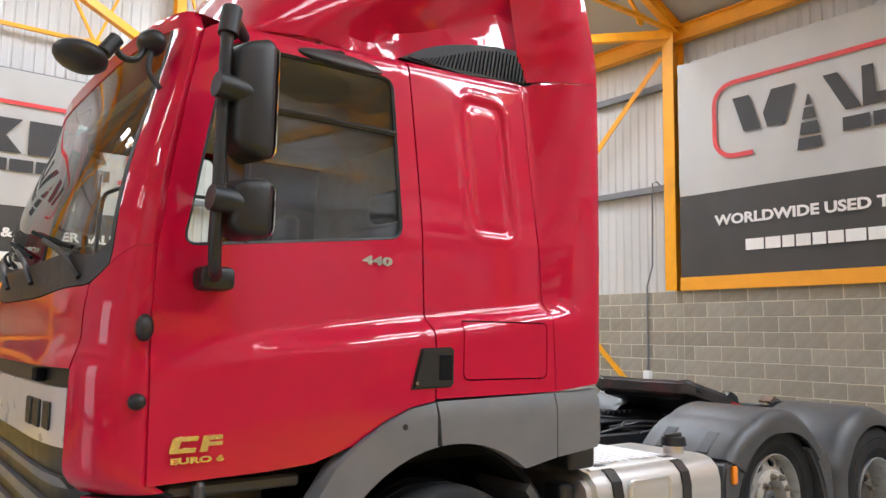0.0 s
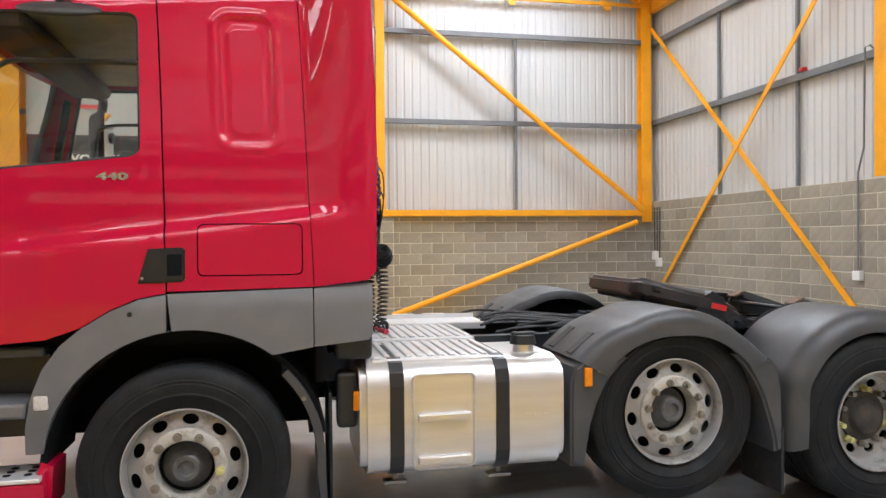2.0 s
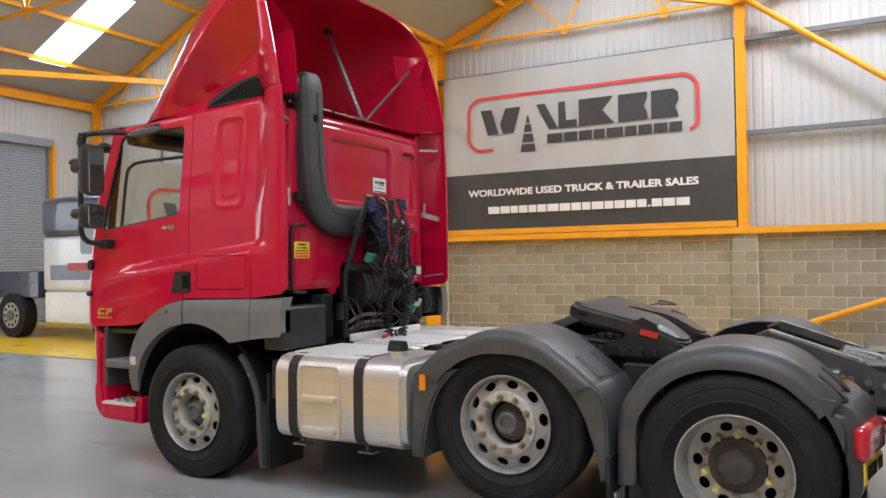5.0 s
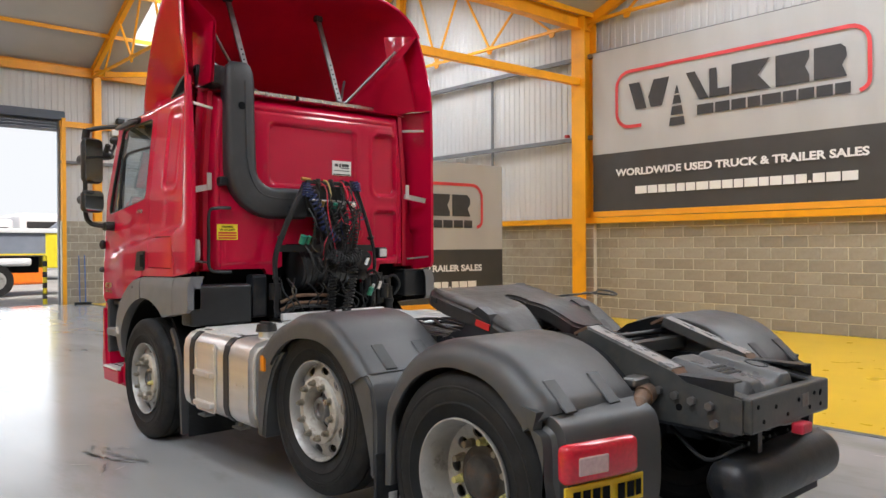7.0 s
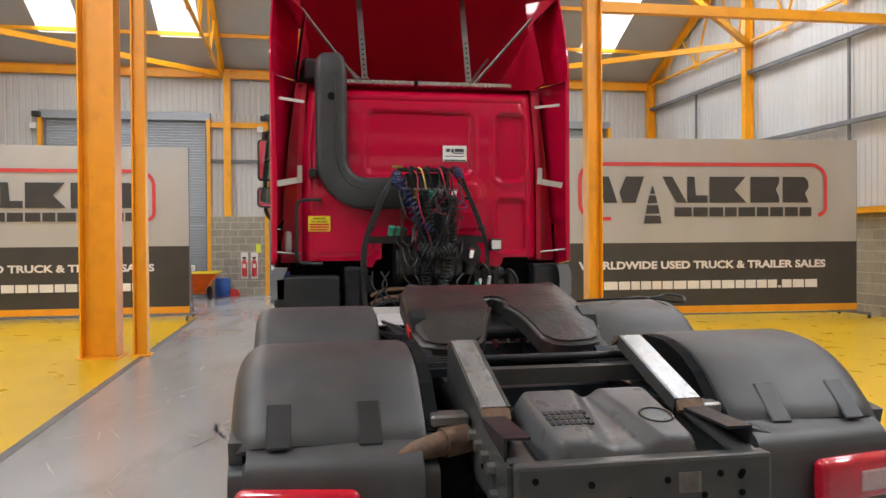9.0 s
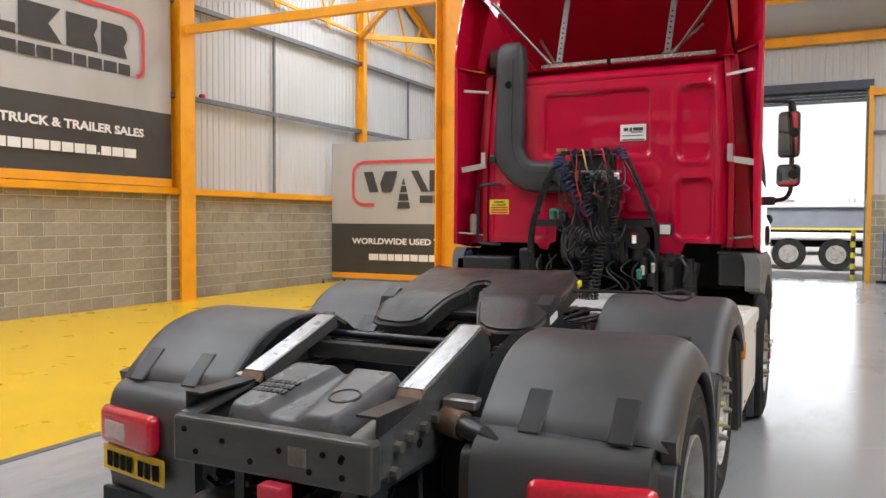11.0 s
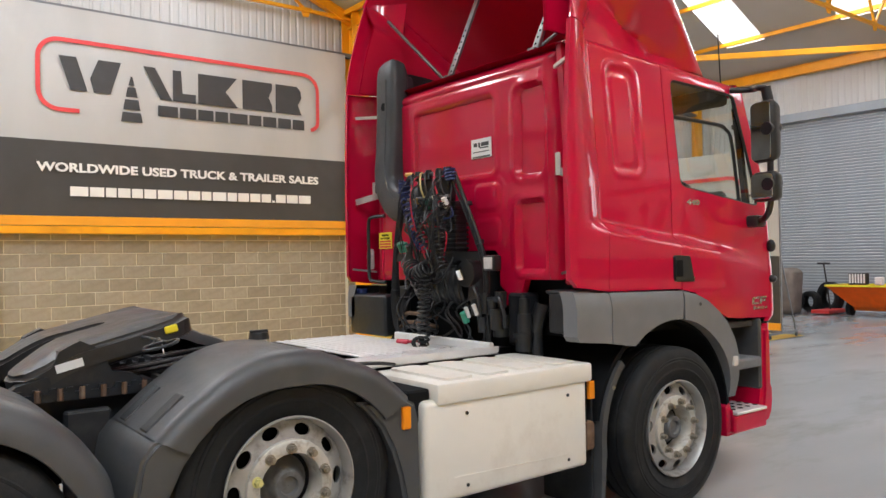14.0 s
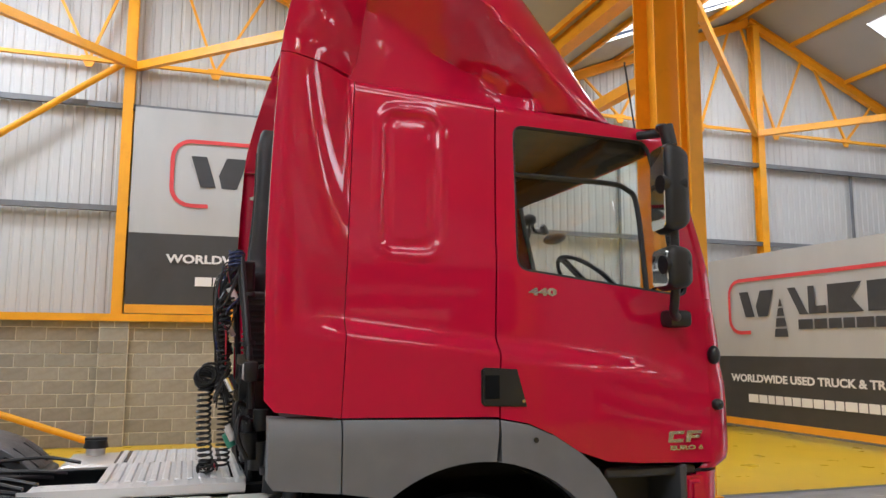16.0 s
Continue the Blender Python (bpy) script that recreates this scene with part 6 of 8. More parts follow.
part("release_handle", add_sweep(bmesh.new(), smooth_path([(2.90, 0.40, 1.205), (2.92, 0.62, 1.215), (2.94, 0.90, 1.222), (2.92, 0.98, 1.236), (2.97, 1.05, 1.226), (3.05, 1.02, 1.206), (3.03, 0.94, 1.210), (2.945, 0.88, 1.220)], 5), 0.007, 8), M["chassis"], T, "long release handle rod", True)
part("handle_wire", add_sweep(bmesh.new(), smooth_path([(2.93, 0.66, 1.19), (2.94, 0.82, 1.23), (2.97, 0.97, 1.18)], 6), 0.003, 5), M["worn_steel"], T, "", True)

# ---------------------------------------------------------------- tank, deck, locker
TX0, TX1 = 0.805, 1.865
tp = [(-1.205, 0.50), (-1.205, 0.83), (-1.19, 0.895), (-1.145, 0.94), (-1.08, 0.955), (-0.60, 0.955), (-0.55, 0.94), (-0.52, 0.90), (-0.52, 0.48), (-0.55, 0.42), (-0.60, 0.40), (-1.08, 0.385), (-1.15, 0.40), (-1.19, 0.44)]
bm = prism(tp, "x", TX0, TX1)
es = [e for e in bm.edges if len(e.link_faces) == 2 and any(len(f.verts) > 6 for f in e.link_faces)]
bmesh.ops.bevel(bm, geom=es, offset=0.035, segments=4, affect='EDGES')
tank = part("fuel_tank", bm, M["alu"], T, "brushed aluminium diesel tank with black straps", True)
for x in (0.985, 1.525):
    bm = prism([(y * 1.0 + (-0.006 if y < -0.9 else 0), z + (0.006 if z > 0.7 else -0.006)) for y, z in tp], "x", x - 0.035, x + 0.035)
    part("tank_strap", bm, M["strap"], tank, "black tank strap")
    part("strap_bolt", add_tube(bmesh.new(), (x, -1.10, 0.33), (x, -1.10, 0.40), 0.016, 10), M["worn_steel"], tank)
    part("strap_foot", box((x - 0.06, -1.14, 0.335), (x + 0.06, -1.06, 0.350), 0.004, 1), M["worn_steel"], tank)
# pressed step recess
bm = bmesh.new()
add_prism(bm, rounded(1.065, 1.375, 0.425, 0.895, 0.03), "y", -1.203, -1.2095)
part("tank_step_frame", bm, M["alu"], tank, "pressed step panel in the tank")
loop = [(x, -1.211, z) for x, z in rounded(1.065, 1.375, 0.425, 0.895, 0.03)]
part("step_bead", add_sweep(bmesh.new(), loop + loop[:2], 0.008, 6), M["alu"], tank, "", True)
for z0, z1 in ((0.70, 0.87), (0.51, 0.665)):
    part("step_recess", prism(rounded(1.095, 1.345, z0, z1, 0.02), "y", -1.2095, -1.2125), M["alu"], tank)
for z in (0.685, 0.475):
    part("tank_step", box((1.085, -1.248, z - 0.022), (1.355, -1.205, z + 0.016), 0.008, 2), M["alu"], tank, "ribbed aluminium foot step")
part("tank_cap", add_tube(bmesh.new(), (1.70, -1.0, 0.955), (1.70, -1.0, 1.00), 0.055, 20), M["alu"], tank, "", True)
part("cap_cover", add_tube(bmesh.new(), (1.70, -1.0, 0.998), (1.70, -1.0, 1.045), 0.072, 16, 0.062), M["plastic"], tank, "black fuel cap", True)
part("cap_grip", box((1.635, -1.015, 1.04), (1.765, -0.985, 1.062), 0.008), M["plastic"], tank)
bm = bmesh.new()
for k in range(3):
    add_box(bm, (1.64 + 0.05 * k, -1.2085, 0.650), (1.675 + 0.05 * k, -1.2055, 0.668))
part("tank_emboss", bm, M["alu"], tank)


def deck(x0, x1, y0, y1, z, name, label, mat, ribs=9, tread=True):
    d = part(name, box((x0, y0, z - 0.018), (x1, y1, z), 0.006, 1), M[mat], T, label)
    for k in range(ribs):
        x = x0 + (x1 - x0) * (k + 0.5) / ribs
        part("deck_rib", box((x - 0.017, y0 + 0.05, z - 0.003), (x + 0.017, y1 - 0.04, z + 0.010), 0.008, 2), M[mat], d)
    part("deck_edge", box((x0, y0 - 0.012, z - 0.05), (x1, y0 + 0.004, z - 0.002), 0.004, 1), M[mat], d)
    return d


deck(0.87, 1.555, -1.115, -0.46, 0.958, "deck_plate", "ribbed aluminium catwalk plate", "chequer", 12)
deck(0.95, 1.57, -0.45, 0.25, 0.972, "deck_plate", "ribbed aluminium catwalk plate", "chequer", 11)
plate3 = deck(0.91, 1.83, 0.26, 0.60, 0.984, "deck_plate", "dimpled aluminium catwalk plate with a folded edge", "chequer", 0)
for i in range(14):
    for k in range(4):
        part("deck_dimple", add_tube(bmesh.new(), (0.97 + 0.062 * i, 0.31 + 0.075 * k, 0.983), (0.97 + 0.062 * i, 0.31 + 0.075 * k, 0.987), 0.012, 8, 0.007), M["chequer"], plate3)
part("deck_fold", add_bar(bmesh.new(), (0.91, 0.60, 0.995), (1.83, 0.60, 0.995), 0.006, 0.035), M["chequer"], plate3)
part("deck_kick", box((0.905, -0.45, 0.972), (0.945, 0.56, 1.03), 0.008, 1), M["chequer"], T, "folded front edge of the catwalk")
for k in range(14):
    x = 1.60 + rng.uniform(0, 0.5)
    pts = [(x, -0.62 + 0.1 * k, 0.99), (x + 0.2, -0.6 + 0.1 * k + rng.uniform(-0.1, 0.1), 1.02), (x + 0.55, -0.5 + 0.075 * k, 1.0), (x + 0.9, -0.36 + 0.05 * k, 0.97)]
    part("chassis_pipe", add_sweep(bmesh.new(), smooth_path(pts, 4), 0.010, 6), M["cable_black"], T, "", True)
# right-hand locker
locker = part("side_locker", box((0.775, 0.62, 0.40), (1.87, 1.165, 0.88), 0.03, 3), M["cream"], T, "off-white battery locker with a lid", True)
part("locker_lid", box((0.745, 0.60, 0.855), (1.80, 1.178, 0.955), 0.014, 2), M["cream"], locker, "off-white locker lid", True)
bm = bmesh.new()
for k in range(4):
    add_prism(bm, rounded(0.82 + 0.24 * k, 0.99 + 0.24 * k, 0.64, 1.13, 0.03), "z", 0.95, 0.968)
part("lid_rib", bm, M["cream"], locker, "", True)
for x, z in ((0.93, 0.80), (1.62, 0.80), (0.93, 0.46), (1.62, 0.46)):
    part("locker_bolt", add_tube(bmesh.new(), (x, 1.16, z), (x, 1.169, z), 0.009, 10), M["plastic"], locker)
part("locker_crease", prism([(0.90, 0.485), (1.70, 0.505), (1.70, 0.510), (0.90, 0.490)], "y", 1.164, 1.1675), M["cream"], locker)
part("locker_bracket", box((1.80, 0.62, 0.78), (1.93, 1.12, 0.93), 0.01, 1), M["dark"], T)
part("locker_bracket", box((0.70, 0.64, 0.50), (0.775, 1.10, 0.86), 0.01, 1), M["dark"], T)
part("rust_bracket", box((0.66, 1.05, 0.46), (0.73, 1.12, 0.62), 0.02), M["rust"], T, "rusty pipe bracket", True)
part("air_dryer", box((0.70, -1.10, 0.62), (0.80, -0.98, 0.90), 0.02), M["chassis"], T, "dark air dryer bracket")
for x, y, z in ((0.80, -1.12, 0.76), (1.995, -1.185, 0.835), (0.72, 1.14, 0.80), (1.985, 1.185, 0.83)):
    part("side_marker", box((x - 0.022, y - 0.012, z - 0.05), (x + 0.022, y + 0.012, z + 0.05), 0.006), M["amber"], T, "amber side marker lamp")

# ---------------------------------------------------------------- mudguards


def curve2(pts, n=4):
    return [(p.x, p.y) for p in smooth_path([(a, b, 0) for a, b in pts], n)]


def guard_shell(cx, cz, outer, a0, a1, inner, y0, y1, rnd, s):
    """A moulded mudguard: an outline swept round the axle, with a rounded outer shoulder."""
    bm = bmesh.new()
    rows = []
    ring = [Vector(p) - Vector((cx, cz)) for p in outer]
    for k in range(57):
        a = radians(a0 + (a1 - a0) * k / 56)
        d = Vector((math.cos(a), math.sin(a)))
        ro = 0.56
        for p, q in zip(ring, ring[1:]):
            e = q - p
            den = d.x * e.y - d.y * e.x
            if abs(den) > 1e-9:
                u, w = (p.x * e.y - p.y * e.x) / den, (p.x * d.y - p.y * d.x) / den
                if u > 0 and -1e-6 <= w <= 1 + 1e-6:
                    ro = max(ro, u)
        ri = min(inner(math.degrees(a)) if callable(inner) else inner, ro - rnd - 0.012)
        sec = [(y0, ro - 0.07), (y0, ro - 0.035), (y0 + 0.012, ro - 0.010), (y0 + 0.04, ro)]
        sec += [(y1 - rnd + rnd * math.sin(radians(b)), ro - rnd + rnd * math.cos(radians(b))) for b in range(0, 91, 15)]
        sec += [(y1, ri + 0.004), (y1 - 0.010, ri), (y1 - 0.035, ri + 0.006), (y1 - rnd - 0.02, ro - 0.06)]
        rows.append([bm.verts.new((cx + d.x * r, s * y, cz + d.y * r)) for y, r in sec])
    for A, B in zip(rows, rows[1:]):
        for k in range(len(A)):
            bm.faces.new((A[k], A[(k + 1) % len(A)], B[(k + 1) % len(A)], B[k]))
    bm.faces.new(rows[0]), bm.faces.new(rows[-1][::-1])
    bmesh.ops.recalc_face_normals(bm, faces=bm.faces[:])
    return bm


def swept(bm):
    """The rear lamp boxes sweep forward towards their outer ends."""
    for v in bm.verts:
        if v.co.x > 4.25:
            v.co.x -= 0.20 * max(0.0, abs(v.co.y) - 0.80)
    return bm


for s in (-1, 1):
    # curved guard and flap behind the front wheels
    strip = arc(0, 0.49, 0.640, 44, -4, 12) + [(0.655, 0.14), (0.625, 0.14)] + arc(0, 0.49, 0.600, -4, 44, 12)
    fg = part("front_guard", prism(strip, "y", s * 0.80, s * 1.145), M["guard"], T, "dark plastic guard and flap behind the front wheel")
    part("guard_bolt", add_tube(bmesh.new(), (0.535, s * 1.143, 0.79), (0.535, s * 1.152, 0.79), 0.012, 8), M["worn_steel"], fg)
    part("front_flap", box((0.66, min(s * 0.72, s * 1.10), 0.12), (0.675, max(s * 0.72, s * 1.10), 0.80), 0.003, 1), M["mud"], T, "black rubber flap behind the front wheel")
    # second axle: a top shell over a front and a rear corner block
    cx, cz = 2.52, 0.615
    outer = curve2([(1.925, 0.895), (1.985, 0.955), (2.09, 1.040), (2.22, 1.100), (2.40, 1.132), (2.60, 1.132), (2.78, 1.095), (2.91, 1.025), (3.01, 0.945), (3.085, 0.88)], 3)
    bm = guard_shell(cx, cz, outer, 152, 27, lambda q: 0.415 + 0.06 * (abs(q - 90) / 60) ** 1.3, 0.56, 1.195, 0.07, s)
    g2 = part("mudguard", bm, M["guard"], T, "dark grey plastic mudguard over the lifted axle", True)
    for corner in ([(1.90, 0.37), (1.905, 0.80), (1.925, 0.885), (1.985, 0.918), (2.225, 0.925), (2.165, 0.87), (2.105, 0.80), (2.05, 0.69), (2.015, 0.58), (1.99, 0.45), (1.98, 0.365)],
                   [(3.15, 0.37), (3.145, 0.70), (3.12, 0.83), (3.075, 0.885), (2.99, 0.912), (2.845, 0.92), (2.91, 0.86), (2.97, 0.78), (3.02, 0.68), (3.06, 0.56), (3.09, 0.45), (3.10, 0.365)]):
        bm = prism(corner, "y", s * 0.58, s * 1.18)
        es = [e for e in bm.edges if all(abs(v.co.y - s * 1.18) < 1e-4 for v in e.verts)]
        bmesh.ops.bevel(bm, geom=es, offset=0.016, segments=3, affect='EDGES')
        part("guard_corner", bm, M["guard"], g2, "", True)
    part("corner_bolt", add_tube(bmesh.new(), (2.06, s * 1.178, 0.865), (2.06, s * 1.186, 0.865), 0.011, 8), M["worn_steel"], g2)
    for yy in (0.72, 1.00):
        for (xa, za, xb, zb) in ((1.965, 0.927, 2.10, 1.040), (3.055, 0.895, 2.915, 1.018)):
            nrm = Vector((zb - za, 0, -(xb - xa))).normalized()
            if nrm.z < 0:
                nrm = -nrm
            part("guard_tab", add_bar(bmesh.new(), Vector((xa, s * yy, za)) + nrm * 0.010, Vector((xb, s * yy, zb)) + nrm * 0.006, 0.080, 0.012, nrm, 0.005), M["plastic"], g2, "black fixing tab")
    part("splash_panel", box((3.06, min(s * 0.50, s * 0.56), 0.28), (3.24, max(s * 0.50, s * 0.56), 0.93), 0.01, 1), M["mud"], T)
    # drive axle guard
    cx, cz = 3.78, 0.50
    outer = [(3.175, 0.34), (3.19, 0.72), (3.26, 0.87), (3.36, 0.99), (3.50, 1.08), (3.68, 1.132), (3.85, 1.13), (3.99, 1.10), (4.095, 1.05), (4.18, 0.982), (4.255, 0.915), (4.27, 0.89)]
    outer = curve2(outer)
    bm = guard_shell(cx, cz, outer + [(4.315, 0.80), (4.325, 0.72)], 194, 37, 0.52, 0.54, 1.195, 0.115, s)
    g3 = part("mudguard", bm, M["guard"], T, "dark grey plastic mudguard over the drive axle", True)
    # added near-black plate paints the shade of the guard's open inner side
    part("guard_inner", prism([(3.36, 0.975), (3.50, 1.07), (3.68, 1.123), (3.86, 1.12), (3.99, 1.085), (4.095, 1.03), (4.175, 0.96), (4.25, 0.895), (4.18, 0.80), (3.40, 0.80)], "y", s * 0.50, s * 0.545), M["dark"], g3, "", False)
    # rear light box under it
    bx = curve2([(4.16, 0.905), (4.29, 0.88), (4.375, 0.85), (4.415, 0.79), (4.425, 0.66), (4.422, 0.50), (4.39, 0.39), (4.33, 0.36)], 3) + arc(cx, cz, 0.60, -10, 30, 7)
    bm = prism(bx, "y", s * 0.52, s * 1.192)
    es = [e for e in bm.edges if len(e.link_faces) == 2 and any(len(f.verts) > 6 for f in e.link_faces) and all((v.co.xz - Vector((cx, cz))).length > 0.61 for v in e.verts)]
    bmesh.ops.bevel(bm, geom=es, offset=0.06, segments=5, affect='EDGES')
    swept(bm)
    part("lamp_housing", bm, M["guard"], g3, "dark plastic rear lamp housing", True)
    for yy in (0.738, 1.033):
        nrm = Vector((0.65, 0, 0.76))
        part("guard_tab", add_bar(bmesh.new(), Vector((4.303, s * yy, 0.872)), Vector((4.172, s * yy, 0.992)), 0.078, 0.011, nrm, 0.005), M["plastic"], g3, "black fixing tab")
    lo, hi = sorted((s * 0.78, s * 1.165))
    lamp = part("tail_lamp", swept(box((4.39, lo, 0.61), (4.458, hi, 0.772), 0.032, 4)), M["red_lens"], g3, "red tail lamp with a clear reversing section", True)
    a, b = sorted((s * 0.955, s * 1.11))
    part("reversing_lens", swept(box((4.44, a, 0.645), (4.462, b, 0.722), 0.008, 2)), M["pink_lens"], g3, "clear reversing lens")
    part("mud_flap", box((4.34, min(s * 0.60, s * 1.16), 0.12), (4.37, max(s * 0.60, s * 1.16), 0.42), 0.004, 1), M["mud"], T, "black rear mud flap")
for s in (-1, 1):
    flap = part("mud_flap", box((3.135, min(s * 0.80, s * 1.18), 0.13), (3.155, max(s * 0.80, s * 1.18), 0.50), 0.004, 1), M["mud"], T, "black mud flap between the axles")
    for k in range(3):
        part("flap_mark", box((3.155, s * 1.0 - 0.10 + 0.07 * k, 0.22), (3.158, s * 1.0 - 0.045 + 0.07 * k, 0.29), 0.001, 1), M["print_white"], flap)
plate = part("number_plate", swept(box((4.43, -1.16, 0.495), (4.438, -0.73, 0.605), 0.004, 1)), M["plate_yellow"], T, "yellow rear number plate with dark bars")
for k in range(7):
    y = -1.12 + 0.050 * k + (0.03 if k > 3 else 0)
    part("plate_bar", swept(box((4.440, y, 0.518), (4.4425, y + 0.036, 0.582))), M["dark"], plate)
# air tank under the rear
bm = add_lathe(bmesh.new(), [(0.002, -0.50), (0.07, -0.49), (0.105, -0.46), (0.125, -0.41), (0.128, -0.38), (0.128, 0.38), (0.125, 0.41), (0.105, 0.46), (0.07, 0.49), (0.002, 0.50)], (4.62, 0.10, 0.50), "y", 28)
part("air_tank", bm, M["chassis"], T, "dark rounded air tank under the rear beam", True)
for y in (-0.15, 0.38):
    part("tank_hanger", box((4.62, y - 0.02, 0.60), (4.66, y + 0.02, 0.77)), M["chassis"], T)
part("rear_socket", box((4.72, 0.02, 0.69), (4.78, 0.12, 0.74), 0.01), M["cable_red"], T, "red socket under the rear beam")
for k in range(9):
    y = -0.3 + 0.08 * k
    part("rear_hose", add_sweep(bmesh.new(), smooth_path([(4.30, y, 0.70), (4.5, y + rng.uniform(-0.1, 0.1), 0.62 + rng.uniform(-0.05, 0.05)), (4.66, y + rng.uniform(-0.1, 0.1), 0.68)], 5), 0.010, 6), M["cable_black"], T, "", True)
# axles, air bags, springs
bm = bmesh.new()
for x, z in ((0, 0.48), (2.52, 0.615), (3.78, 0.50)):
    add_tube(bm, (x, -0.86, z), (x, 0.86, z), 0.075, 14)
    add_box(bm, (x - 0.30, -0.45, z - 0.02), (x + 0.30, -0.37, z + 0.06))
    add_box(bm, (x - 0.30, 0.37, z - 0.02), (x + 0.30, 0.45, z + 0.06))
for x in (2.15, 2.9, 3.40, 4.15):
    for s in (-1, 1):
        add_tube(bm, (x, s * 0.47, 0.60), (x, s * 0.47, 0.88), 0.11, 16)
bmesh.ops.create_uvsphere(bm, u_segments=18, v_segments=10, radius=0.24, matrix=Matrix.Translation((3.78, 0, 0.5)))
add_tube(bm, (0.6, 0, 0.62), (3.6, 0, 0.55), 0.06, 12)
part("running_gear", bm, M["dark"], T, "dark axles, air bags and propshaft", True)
bm = bmesh.new()
add_box(bm, (0.9, -0.45, 0.45), (1.9, 0.50, 0.80), 0.05, 2)
part("exhaust_box", bm, M["chassis"], T, "dark exhaust silencer box")

# ---------------------------------------------------------------- wheels


def tyre_mesh(R, r, w, lugs=0):
    h = w / 2
    prof = [(r, -h * 0.80), (r + 0.02, -h * 0.90), (r + 0.07, -h * 1.0), (r + 0.074, -h * 1.03), (r + 0.08, -h * 1.03), (r + 0.084, -h * 1.01), ((R + r) / 2 + 0.02, -h * 1.04), (R - 0.08, -h * 1.015), (R - 0.075, -h * 1.035), (R - 0.068, -h * 1.035), (R - 0.064, -h * 1.005), (R - 0.055, -h * 1.0), (R - 0.02, -h * 0.93), (R - 0.004, -h * 0.80)]
    for c in (-0.5, 0.0, 0.5):
        for d, q in ((-0.055, 0.0), (-0.045, -0.013), (0.045, -0.013), (0.055, 0.0)):
            prof.append((R + q, h * (c + d)))
    prof += [(R - 0.004, h * 0.80), (R - 0.02, h * 0.93), (R - 0.055, h * 1.0), (R - 0.064, h * 1.005), (R - 0.068, h * 1.035), (R - 0.075, h * 1.035), (R - 0.08, h * 1.015), ((R + r) / 2 + 0.02, h * 1.04), (r + 0.084, h * 1.01), (r + 0.08, h * 1.03), (r + 0.074, h * 1.03), (r + 0.07, h * 1.0), (r + 0.02, h * 0.90), (r, h * 0.80)]
    bm = add_lathe(bmesh.new(), prof, (0, 0, 0), "y", 72)
    for k in range(lugs):
        a = 2 * math.pi * k / lugs
        for q in (-1, 1):
            m = Matrix.Rotation(a, 4, 'Y')
            add_box(bm, (R - 0.03, q * h * 0.70, -0.012), (R + 0.004, q * h * 0.96, 0.012), 0, 1, m)
    return bm


def disc_with_holes(r0, r1, holes, hr, hx, y, thick):
    bm = bmesh.new()
    edges = []
    for rr in (r0, r1):
        vs = [bm.verts.new((rr * math.cos(2 * math.pi * k / 60), 0, rr * math.sin(2 * math.pi * k / 60))) for k in range(60)]
        edges += [bm.edges.new((vs[k], vs[(k + 1) % 60])) for k in range(60)]
    rc = (r0 + r1) / 2 + 0.004
    for i in range(holes):
        a0 = 2 * math.pi * (i + 0.5) / holes
        vs = []
        for k in range(14):
            b = 2 * math.pi * k / 14
            u, v = hr * math.cos(b), hx * math.sin(b)
            vs.append(bm.verts.new(((rc + u) * math.cos(a0) - v * math.sin(a0), 0, (rc + u) * math.sin(a0) + v * math.cos(a0))))
        edges += [bm.edges.new((vs[k], vs[(k + 1) % 14])) for k in range(14)]
    bmesh.ops.triangle_fill(bm, use_beauty=True, use_dissolve=False, edges=edges)
    bmesh.ops.recalc_face_normals(bm, faces=bm.faces[:])
    rim = [e for e in bm.edges if e.is_boundary]
    ext = bmesh.ops.extrude_edge_only(bm, edges=rim)
    inner = {g for g in ext["geom"] if isinstance(g, bmesh.types.BMVert)}
    for v in bm.verts:
        rr = v.co.xz.length
        v.co.y = y(rr) + (-thick if v in inner else 0)
    return bm


